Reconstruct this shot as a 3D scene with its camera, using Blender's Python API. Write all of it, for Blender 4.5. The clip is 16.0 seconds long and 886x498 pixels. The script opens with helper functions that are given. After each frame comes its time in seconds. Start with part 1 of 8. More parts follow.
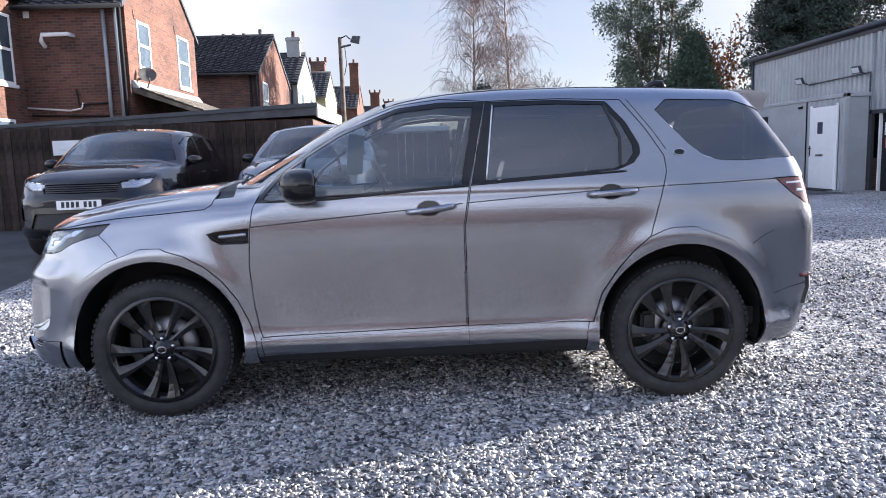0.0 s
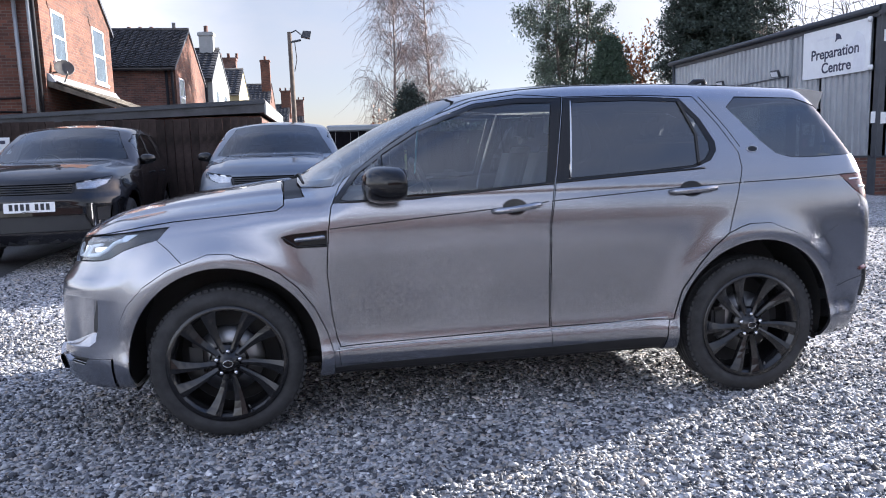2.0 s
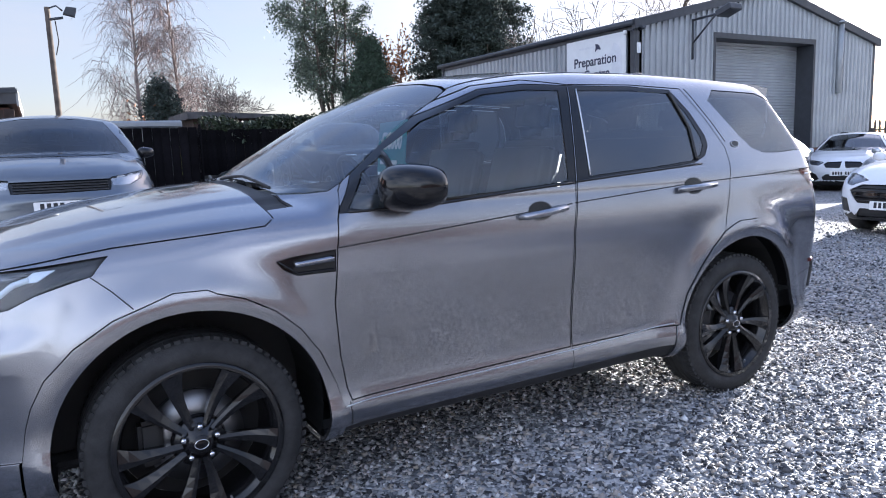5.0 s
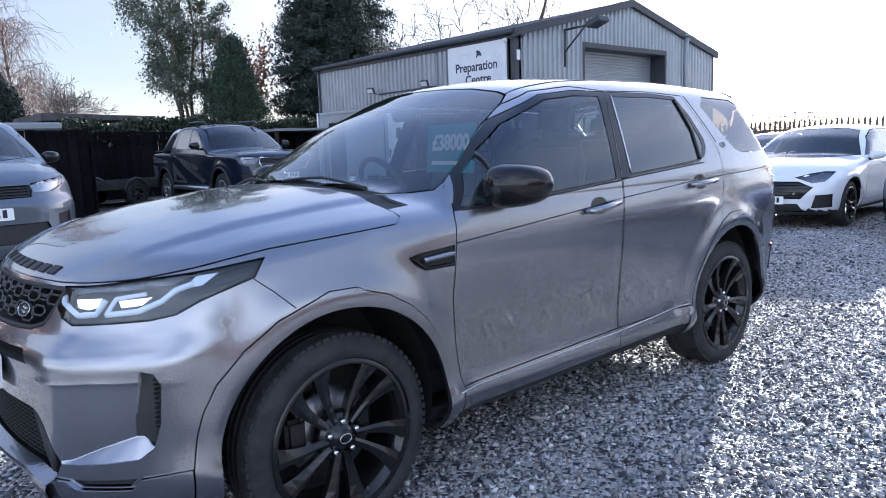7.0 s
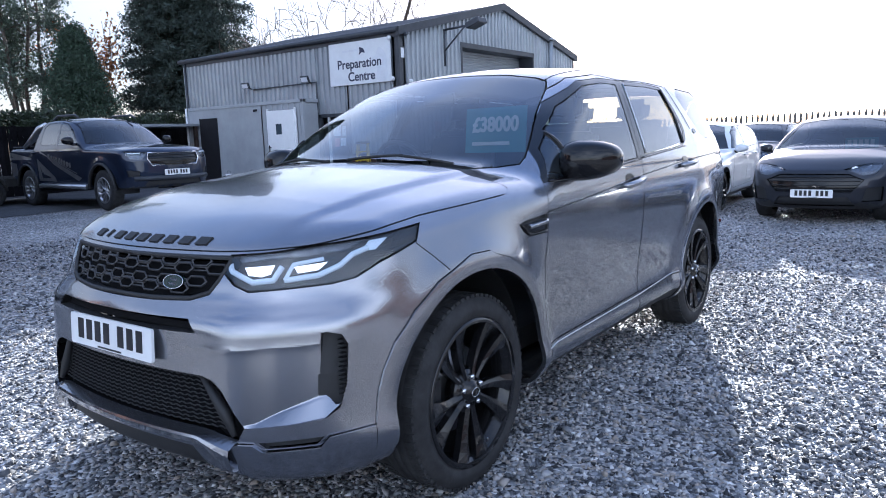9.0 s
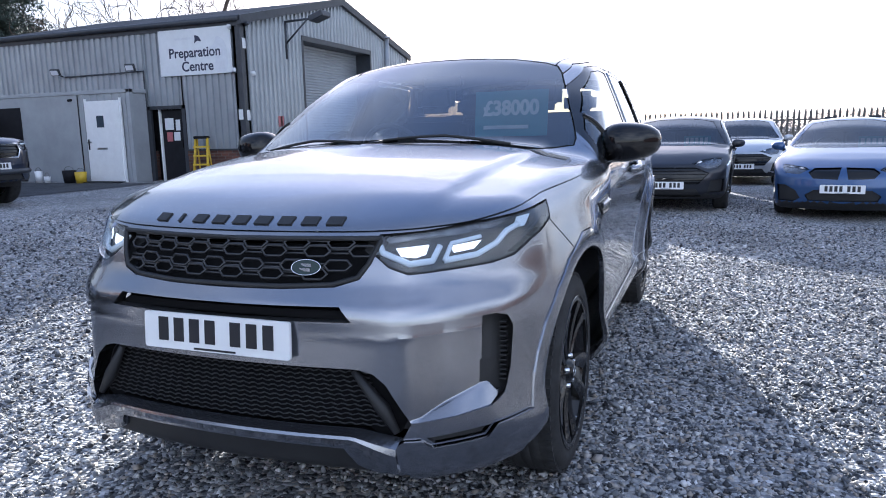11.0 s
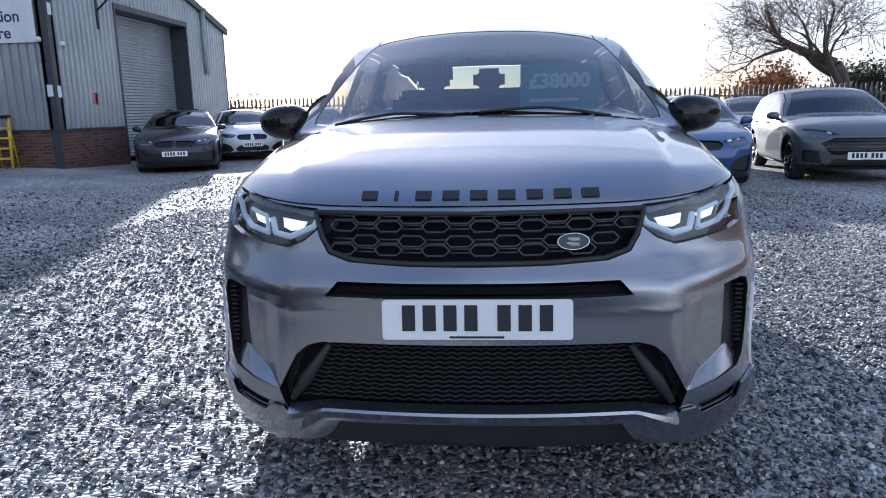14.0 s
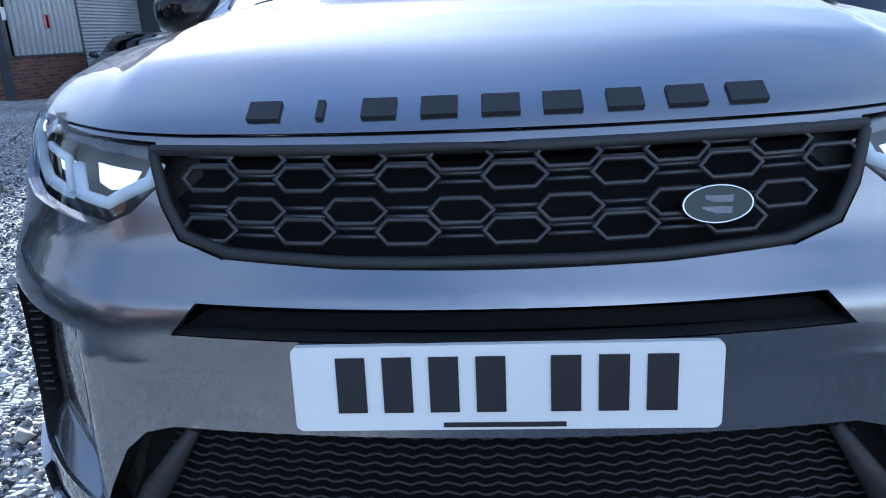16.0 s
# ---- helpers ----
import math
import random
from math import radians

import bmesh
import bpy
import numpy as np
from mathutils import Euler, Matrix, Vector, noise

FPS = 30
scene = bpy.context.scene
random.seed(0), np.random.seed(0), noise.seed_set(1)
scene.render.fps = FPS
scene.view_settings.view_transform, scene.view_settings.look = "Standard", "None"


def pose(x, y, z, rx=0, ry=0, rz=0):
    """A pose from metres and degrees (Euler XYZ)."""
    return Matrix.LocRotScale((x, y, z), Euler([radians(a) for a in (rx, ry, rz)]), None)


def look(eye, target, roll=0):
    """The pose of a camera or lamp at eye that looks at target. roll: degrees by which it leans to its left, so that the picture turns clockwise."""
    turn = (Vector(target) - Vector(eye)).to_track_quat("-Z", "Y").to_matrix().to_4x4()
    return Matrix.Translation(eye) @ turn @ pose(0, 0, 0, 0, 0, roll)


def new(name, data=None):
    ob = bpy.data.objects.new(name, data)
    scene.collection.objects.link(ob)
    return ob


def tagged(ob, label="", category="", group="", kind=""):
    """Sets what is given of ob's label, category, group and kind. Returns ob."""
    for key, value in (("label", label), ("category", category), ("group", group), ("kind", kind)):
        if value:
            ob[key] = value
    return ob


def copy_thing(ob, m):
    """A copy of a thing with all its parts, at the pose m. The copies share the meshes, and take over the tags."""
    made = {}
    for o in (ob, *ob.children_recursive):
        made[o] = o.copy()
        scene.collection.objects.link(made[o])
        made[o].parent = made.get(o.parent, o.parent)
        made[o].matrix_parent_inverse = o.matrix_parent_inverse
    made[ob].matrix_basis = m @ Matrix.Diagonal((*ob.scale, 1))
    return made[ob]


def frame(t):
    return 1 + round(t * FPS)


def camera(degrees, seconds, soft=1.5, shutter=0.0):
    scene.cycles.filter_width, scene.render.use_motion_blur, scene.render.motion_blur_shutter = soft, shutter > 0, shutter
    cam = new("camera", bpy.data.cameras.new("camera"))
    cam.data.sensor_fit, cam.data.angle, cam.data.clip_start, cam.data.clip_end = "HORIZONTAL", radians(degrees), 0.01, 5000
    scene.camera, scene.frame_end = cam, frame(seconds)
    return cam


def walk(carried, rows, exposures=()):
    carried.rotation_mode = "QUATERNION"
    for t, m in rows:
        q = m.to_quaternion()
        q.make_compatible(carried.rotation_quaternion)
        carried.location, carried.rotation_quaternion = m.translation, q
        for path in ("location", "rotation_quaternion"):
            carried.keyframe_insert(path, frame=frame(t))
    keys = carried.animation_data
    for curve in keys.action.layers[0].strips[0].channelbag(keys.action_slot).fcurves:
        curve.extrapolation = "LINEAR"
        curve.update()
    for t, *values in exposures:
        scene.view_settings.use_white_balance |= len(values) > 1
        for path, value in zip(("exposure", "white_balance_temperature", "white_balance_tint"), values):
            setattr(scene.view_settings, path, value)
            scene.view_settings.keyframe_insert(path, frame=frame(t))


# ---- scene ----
cam = camera(64.3, 16.0, soft=1.0)
PATH = [
    (0, (0.023, -4.534, 1.325), (0.075, -2.551, 1.067), -1.8),
    (0.5, (-0.15, -4.498, 1.319), (-0.051, -2.518, 1.059), -1.7),
    (1, (-0.342, -4.457, 1.347), (-0.185, -2.481, 1.085), -1.7),
    (1.5, (-0.628, -4.408, 1.341), (-0.401, -2.439, 1.077), -1.7),
    (2, (-0.844, -4.312, 1.339), (-0.536, -2.354, 1.072), -1.8),
    (2.5, (-1.044, -4.185, 1.354), (-0.642, -2.244, 1.083), -1.8),
    (3, (-1.233, -4.039, 1.349), (-0.723, -2.125, 1.073), -1.9),
    (3.5, (-1.385, -3.882, 1.354), (-0.758, -2.003, 1.075), -2.1),
    (4, (-1.502, -3.687, 1.347), (-0.751, -1.854, 1.065), -2.1),
    (6.5, (-2.381, -2.954, 1.364), (-1.146, -1.408, 1.074), -1.9),
    (7, (-2.647, -2.897, 1.373), (-1.339, -1.412, 1.081), -2.1),
    (7.5, (-2.827, -2.764, 1.343), (-1.445, -1.349, 1.049), -2.1),
    (8, (-3.032, -2.637, 1.35), (-1.579, -1.295, 1.053), -2.0),
    (8.5, (-3.322, -2.499, 1.348), (-1.801, -1.235, 1.045), -2.0),
    (9, (-3.477, -2.328, 1.316), (-1.888, -1.152, 1.009), -2.0),
    (11.5, (-4.052, -1.109, 1.26), (-2.173, -0.507, 0.931), -1.2),
    (12, (-4.159, -0.873, 1.279), (-2.254, -0.364, 0.943), -1.2),
    (12.5, (-4.153, -0.636, 1.27), (-2.226, -0.224, 0.929), -1.2),
    (13, (-4.186, -0.375, 1.285), (-2.243, -0.061, 0.932), -1.2),
    (13.5, (-4.196, -0.146, 1.281), (-2.242, 0.074, 0.914), -1.2),
    (14, (-4.12, -0.061, 1.257), (-2.165, 0.096, 0.866), -1.4),
    (14.5, (-3.969, -0.03, 1.24), (-2.019, 0.092, 0.81), -1.6),
    (15, (-3.746, -0.007, 1.197), (-1.808, 0.101, 0.716), -1.8),
    (15.5, (-3.401, 0.037, 1.169), (-1.48, 0.15, 0.626), -2.0),
    (16, (-3.043, 0.009, 1.107), (-1.138, 0.15, 0.514), -2.8),
]
# the clip's camera stops down as it turns towards the sun
EXPOSURES = [(0.0, 3.0, 6000, 14), (4.0, 3.05, 5900, 13), (9.0, 3.0, 5500, 10), (11.5, 2.75, 5650, 10), (14.5, 2.45, 5600, 8), (16.0, 2.72, 5100, 4)]
walk(cam, [(t, look(eye, target, roll)) for t, eye, target, roll in PATH], EXPOSURES)

# ---- light ----
SUN_AZ, SUN_EL = 17.0, 11.5
world = bpy.data.worlds.new("sky")
scene.world = world
world.use_nodes = True


def sky_nodes():
    nt = world.node_tree
    nd, ln = nt.nodes, nt.links
    nd.clear()
    out = nd.new("ShaderNodeOutputWorld")
    bg = nd.new("ShaderNodeBackground")
    sky = nd.new("ShaderNodeTexSky")
    sky.sky_type = "NISHITA"
    sky.sun_disc = False
    sky.sun_elevation = radians(SUN_EL)
    sky.sun_rotation = radians(90 - SUN_AZ)
    sky.dust_density, sky.air_density, sky.ozone_density = 0.9, 1.0, 2.5
    # thin bright cloud, streaked along the horizon
    tc = nd.new("ShaderNodeTexCoord")
    mp = nd.new("ShaderNodeMapping")
    mp.inputs["Scale"].default_value = (1.2, 1.2, 3.2)
    ln.new(tc.outputs["Generated"], mp.inputs["Vector"])
    nz = nd.new("ShaderNodeTexNoise")
    nz.inputs["Scale"].default_value = 1.5
    nz.inputs["Detail"].default_value = 7
    nz.inputs["Roughness"].default_value = 0.55
    ln.new(mp.outputs["Vector"], nz.inputs["Vector"])
    cr = nd.new("ShaderNodeValToRGB")
    cr.color_ramp.elements[0].position, cr.color_ramp.elements[1].position = 0.34, 0.72
    ln.new(nz.outputs["Fac"], cr.inputs["Fac"])
    # cloud brightness grows towards the sun
    dt = nd.new("ShaderNodeVectorMath")
    dt.operation = "DOT_PRODUCT"
    a, e = radians(SUN_AZ), radians(SUN_EL)
    dt.inputs[1].default_value = (math.cos(a) * math.cos(e), math.sin(a) * math.cos(e), math.sin(e))
    ln.new(tc.outputs["Generated"], dt.inputs[0])
    hf = nd.new("ShaderNodeMapRange")
    hf.inputs["From Min"].default_value, hf.inputs["From Max"].default_value = -1.0, 1.0
    ln.new(dt.outputs["Value"], hf.inputs["Value"])
    # front-lit cloud opposite the sun, dull cloud to the side, glare towards it
    rp = nd.new("ShaderNodeValToRGB")
    el = rp.color_ramp.elements
    el[0].position, el[0].color = 0.0, (*[CLOUD_FAR / CLOUD_NEAR] * 3, 1)
    el[1].position, el[1].color = 1.0, (1, 1, 1, 1)
    for q, c in ((0.36, 0.88 * CLOUD_FAR), (0.62, 0.92 * CLOUD_SIDE), (0.80, 0.95 * CLOUD_SIDE), (0.92, 1.7 * CLOUD_SIDE)):
        e2 = el.new(q)
        e2.color = (*[c / CLOUD_NEAR] * 3, 1)
    ln.new(hf.outputs["Result"], rp.inputs["Fac"])
    mr = nd.new("ShaderNodeMath")
    mr.operation = "MULTIPLY"
    mr.inputs[1].default_value = CLOUD_NEAR
    ln.new(rp.outputs["Color"], mr.inputs[0])
    cl = nd.new("ShaderNodeVectorMath")
    cl.operation = "SCALE"
    cl.inputs[0].default_value = (1.0, 1.0, 1.04)
    zen = nd.new("ShaderNodeSeparateXYZ")
    ln.new(tc.outputs["Generated"], zen.inputs[0])
    # the cloud bank is thickest and brightest over the open side of the yard
    bk = nd.new("ShaderNodeMapRange")
    bk.inputs["From Min"].default_value, bk.inputs["From Max"].default_value = 0.25, -0.45
    bk.inputs["To Min"].default_value, bk.inputs["To Max"].default_value = 1.0, 1.45
    ln.new(zen.outputs[1], bk.inputs["Value"])
    cm2 = nd.new("ShaderNodeMath")
    cm2.operation = "MULTIPLY"
    ln.new(mr.outputs[0], cm2.inputs[0])
    ln.new(bk.outputs["Result"], cm2.inputs[1])
    ln.new(cm2.outputs[0], cl.inputs["Scale"])
    # the cloud thins out upwards into blue
    sz = nd.new("ShaderNodeSeparateXYZ")
    ln.new(tc.outputs["Generated"], sz.inputs[0])
    up = nd.new("ShaderNodeMapRange")
    up.inputs["From Min"].default_value, up.inputs["From Max"].default_value = 0.3, 0.8
    up.inputs["To Min"].default_value, up.inputs["To Max"].default_value = 1.0, 0.4
    ln.new(sz.outputs[2], up.inputs["Value"])
    fc = nd.new("ShaderNodeMath")
    fc.operation = "MULTIPLY"
    ln.new(cr.outputs["Color"], fc.inputs[0])
    ln.new(up.outputs["Result"], fc.inputs[1])
    mx = nd.new("ShaderNodeMix")
    mx.data_type = "RGBA"
    ln.new(fc.outputs[0], mx.inputs[0])
    dim = nd.new("ShaderNodeVectorMath")
    dim.operation = "MULTIPLY"
    dim.inputs[1].default_value = (0.72, 0.60, 0.60)
    ln.new(sky.outputs["Color"], dim.inputs[0])
    hi = nd.new("ShaderNodeMapRange")
    hi.inputs["From Min"].default_value, hi.inputs["From Max"].default_value = 0.25, 0.85
    hi.inputs["To Min"].default_value, hi.inputs["To Max"].default_value = 1.0, 2.4
    ln.new(zen.outputs[2], hi.inputs["Value"])
    cl2 = nd.new("ShaderNodeVectorMath")
    cl2.operation = "SCALE"
    ln.new(dim.outputs["Vector"], cl2.inputs[0])
    ln.new(hi.outputs["Result"], cl2.inputs["Scale"])
    ln.new(cl2.outputs["Vector"], mx.inputs[6])
    ln.new(cl.outputs["Vector"], mx.inputs[7])
    ln.new(mx.outputs[2], bg.inputs["Color"])
    bg.inputs["Strength"].default_value = 0.05
    ln.new(bg.outputs[0], out.inputs[0])


CLOUD_FAR, CLOUD_SIDE, CLOUD_NEAR = 6.4, 2.1, 8.0
sky_nodes()
sun = new("sun", bpy.data.lights.new("sun", "SUN"))
sun.data.energy, sun.data.angle, sun.data.color = 2.9, radians(0.6), (1.0, 0.93, 0.82)
_a, _e = radians(SUN_AZ), radians(SUN_EL)
sun.matrix_world = look((60 * math.cos(_a), 60 * math.sin(_a), 60 * math.tan(_e)), (0, 0, 0))

# ---- materials ----
def material(name, color, rough=0.6, metal=0.0, coat=0.0, vary=0.12, scale=6.0, bump=0.0, bump_scale=60.0, spec=0.5, island=0.0, tint2=None, emit=0.0):
    """A principled surface with colour variation at two scales and fine relief."""
    m = bpy.data.materials.new(name)
    m.use_nodes = True
    nd, ln = m.node_tree.nodes, m.node_tree.links
    p = nd["Principled BSDF"]
    p.inputs["Roughness"].default_value = rough
    p.inputs["Metallic"].default_value = metal
    p.inputs["Coat Weight"].default_value = coat
    p.inputs["Coat Roughness"].default_value = 0.04
    p.inputs["Specular IOR Level"].default_value = spec
    tc = nd.new("ShaderNodeTexCoord")
    n1 = nd.new("ShaderNodeTexNoise")
    n1.inputs["Scale"].default_value = scale
    n1.inputs["Detail"].default_value = 8
    n1.inputs["Roughness"].default_value = 0.65
    ln.new(tc.outputs["Object"], n1.inputs["Vector"])
    mix = nd.new("ShaderNodeMix")
    mix.data_type = "RGBA"
    c2 = tint2 if tint2 else tuple(c * (1 - vary * 2) for c in color)
    c1 = color if tint2 else tuple(min(1, c * (1 + vary)) for c in color)
    mix.inputs[6].default_value = (*c1, 1)
    mix.inputs[7].default_value = (*c2, 1)
    ramp = nd.new("ShaderNodeMapRange")
    ramp.inputs["From Min"].default_value, ramp.inputs["From Max"].default_value = 0.3, 0.7
    ln.new(n1.outputs["Fac"], ramp.inputs["Value"])
    ln.new(ramp.outputs["Result"], mix.inputs[0])
    col = mix.outputs[2]
    if island:
        g = nd.new("ShaderNodeNewGeometry")
        o = nd.new("ShaderNodeObjectInfo")
        ad = nd.new("ShaderNodeMath")
        ad.operation = "ADD"
        ln.new(g.outputs["Random Per Island"], ad.inputs[0])
        ln.new(o.outputs["Random"], ad.inputs[1])
        fr = nd.new("ShaderNodeMath")
        fr.operation = "FRACT"
        ln.new(ad.outputs[0], fr.inputs[0])
        r2 = nd.new("ShaderNodeMapRange")
        r2.inputs["To Min"].default_value, r2.inputs["To Max"].default_value = 1 - island, 1 + island
        ln.new(fr.outputs[0], r2.inputs["Value"])
        sc = nd.new("ShaderNodeVectorMath")
        sc.operation = "SCALE"
        ln.new(col, sc.inputs[0])
        ln.new(r2.outputs["Result"], sc.inputs["Scale"])
        col = sc.outputs["Vector"]
    ln.new(col, p.inputs["Base Color"])
    if bump:
        n2 = nd.new("ShaderNodeTexNoise")
        n2.inputs["Scale"].default_value = bump_scale
        n2.inputs["Detail"].default_value = 5
        ln.new(tc.outputs["Object"], n2.inputs["Vector"])
        b = nd.new("ShaderNodeBump")
        b.inputs["Strength"].default_value = bump
        b.inputs["Distance"].default_value = 0.01
        ln.new(n2.outputs["Fac"], b.inputs["Height"])
        ln.new(b.outputs["Normal"], p.inputs["Normal"])
    if emit:
        p.inputs["Emission Color"].default_value = (*color, 1)
        p.inputs["Emission Strength"].default_value = emit
    return m


def paint(name, color, metal=0.55, rough=0.38, coat=1.0):
    """Metallic car paint under clear lacquer, with flake and a little road film."""
    m = material(name, color, rough, metal, coat=coat, vary=0.05, scale=2.2)
    nd, ln = m.node_tree.nodes, m.node_tree.links
    p = nd["Principled BSDF"]
    p.inputs["Specular IOR Level"].default_value = 0.06
    tc = nd.new("ShaderNodeTexCoord")
    n = nd.new("ShaderNodeTexNoise")
    n.inputs["Scale"].default_value, n.inputs["Detail"].default_value = 3.0, 6
    ln.new(tc.outputs["Object"], n.inputs["Vector"])
    r = nd.new("ShaderNodeMapRange")
    r.inputs["To Min"].default_value, r.inputs["To Max"].default_value = 0.02, 0.06
    ln.new(n.outputs["Fac"], r.inputs["Value"])
    ln.new(r.outputs["Result"], p.inputs["Coat Roughness"])
    return m


REFLECT = 0.065


def glass(name, color, rough=0.01, least=REFLECT):
    """Thin tinted glazing: a clear, tinted pass with a mirror-like face."""
    m = bpy.data.materials.new(name)
    m.use_nodes = True
    nd, ln = m.node_tree.nodes, m.node_tree.links
    nd.clear()
    out = nd.new("ShaderNodeOutputMaterial")
    tr = nd.new("ShaderNodeBsdfTransparent")
    tr.inputs["Color"].default_value = (*color, 1)
    gl = nd.new("ShaderNodeBsdfGlossy")
    gl.inputs["Roughness"].default_value = rough
    gl.inputs["Color"].default_value = (0.95, 0.97, 1, 1)
    lw = nd.new("ShaderNodeLayerWeight")
    lw.inputs["Blend"].default_value = 0.5
    pw = nd.new("ShaderNodeMath")
    pw.operation = "POWER"
    pw.inputs[1].default_value = 4.0
    ln.new(lw.outputs["Facing"], pw.inputs[0])
    fr = nd.new("ShaderNodeMapRange")
    fr.inputs["To Min"].default_value, fr.inputs["To Max"].default_value = least, 0.95
    ln.new(pw.outputs[0], fr.inputs["Value"])
    mx = nd.new("ShaderNodeMixShader")
    ln.new(fr.outputs[0], mx.inputs[0])
    ln.new(tr.outputs[0], mx.inputs[1])
    ln.new(gl.outputs[0], mx.inputs[2])
    ln.new(mx.outputs[0], out.inputs[0])
    return m


PAINT_GREY = paint("grey_metallic_paint", (0.285, 0.292, 0.320), 0.95, 0.24)
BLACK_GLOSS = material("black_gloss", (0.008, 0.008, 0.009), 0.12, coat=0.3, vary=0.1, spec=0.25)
# plastic and rubber base colours are lifted to put in lens haze
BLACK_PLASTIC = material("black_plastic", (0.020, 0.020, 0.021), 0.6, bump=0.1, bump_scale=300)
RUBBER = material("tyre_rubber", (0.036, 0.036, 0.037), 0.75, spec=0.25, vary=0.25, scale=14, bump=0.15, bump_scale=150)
RIM_BLACK = material("black_alloy", (0.010, 0.010, 0.011), 0.22, coat=0.4, spec=0.3)
CHROME = material("chrome", (0.75, 0.76, 0.78), 0.12, 1.0, vary=0.03)
SILVER = material("silver_trim", (0.55, 0.56, 0.58), 0.3, 0.9, vary=0.05)
STEEL = material("brake_steel", (0.32, 0.32, 0.33), 0.4, 1.0)
GLASS_FRONT = glass("tinted_glass", (0.70, 0.76, 0.77), least=0.10)
GLASS_REAR = glass("privacy_glass", (0.10, 0.11, 0.12), least=0.12)
GLASS_BACK = glass("rear_glass", (0.50, 0.56, 0.46))
GLASS_LAMP = glass("lamp_glass", (0.9, 0.92, 0.95))
SEAT = material("seat_leather", (0.03, 0.03, 0.033), 0.5, bump=0.1, bump_scale=120)
TRIM_DARK = material("cabin_trim", (0.025, 0.025, 0.028), 0.6, bump=0.1, bump_scale=200)
HEADLINER = material("headliner", (0.25, 0.25, 0.25), 0.9)
GLASS_SCREEN = glass("screen_glass", (0.50, 0.55, 0.57), least=0.11)
GLASS_YARD = glass("smoked_glass", (0.30, 0.34, 0.345), least=0.045)
LAMP_MID = material("lamp_reflector", (0.42, 0.43, 0.44), 0.2, 0.8, vary=0.2, scale=30)
LAMP_DARK = material("lamp_bowl", (0.16, 0.165, 0.175), 0.22, 0.6, vary=0.3, scale=25)
LAMP_LED = material("led_light", (0.9, 0.95, 1.0), 0.3, emit=0.22, vary=0.0)
LAMP_DRL = material("day_running_light", (0.50, 0.57, 0.64), 0.25, emit=0.03, vary=0.02)
GRILLE_BLACK = material("grille_black", (0.022, 0.022, 0.024), 0.35, coat=0.15, vary=0.1)
# near-black that paints the shade inside the open grilles
GRILLE_SHADE = material("grille_shade", (0.006, 0.006, 0.007), 0.85, spec=0.15)
LAMP_WHITE = material("lamp_strip", (0.75, 0.8, 0.85), 0.25, vary=0.02)
LAMP_RED = material("tail_lamp_red", (0.09, 0.008, 0.008), 0.1, coat=1.0)
PLATE_WHITE = material("plate_white", (0.8, 0.8, 0.8), 0.35, vary=0.02)
PLATE_BLACK = material("plate_black", (0.015, 0.015, 0.02), 0.5)
# card colours darkened to carry the shade behind a windscreen
TEAL = material("teal_card", (0.025, 0.17, 0.19), 0.6, vary=0.03)
WHITE_CARD = material("white_card", (0.50, 0.52, 0.52), 0.6, vary=0.03)


# ---- mesh helpers ----
def obj(name, bm, mat, parent=None, label="", smooth=False):
    me = bpy.data.meshes.new(name)
    bm.to_mesh(me)
    bm.free()
    for x in (mat if isinstance(mat, (list, tuple)) else [mat]):
        me.materials.append(x)
    if smooth:
        for p in me.polygons:
            p.use_smooth = True
    ob = new(name, me)
    if parent:
        ob.parent = parent
    if label:
        ob["label"] = label
    return ob


def part(name, bm, mat, parent, label="", smooth=False):
    return obj(name, bm, mat, parent, label, smooth)


def empty(name, m=None):
    ob = new(name)
    ob.empty_display_size = 0.2
    if m is not None:
        ob.matrix_world = m
    return ob


def box(x0, x1, y0, y1, z0, z1, bevel=0.0, seg=2, bm=None):
    b = bmesh.new()
    v = [b.verts.new(c) for c in ((x0, y0, z0), (x1, y0, z0), (x1, y1, z0), (x0, y1, z0), (x0, y0, z1), (x1, y0, z1), (x1, y1, z1), (x0, y1, z1))]
    for f in ((0, 3, 2, 1), (4, 5, 6, 7), (0, 1, 5, 4), (1, 2, 6, 5), (2, 3, 7, 6), (3, 0, 4, 7)):
        b.faces.new([v[i] for i in f])
    if bevel:
        bmesh.ops.bevel(b, geom=b.edges[:], offset=bevel, segments=seg, affect="EDGES")
    return merge(bm, b) if bm is not None else b


def merge(dst, src, m=None):
    """Adds src to dst (by m) and frees it."""
    if m is not None:
        bmesh.ops.transform(src, matrix=m, verts=src.verts)
    vm = {v: dst.verts.new(v.co) for v in src.verts}
    for f in src.faces:
        try:
            nf = dst.faces.new([vm[v] for v in f.verts])
            nf.material_index, nf.smooth = f.material_index, f.smooth
        except ValueError:
            pass
    src.free()
    return dst


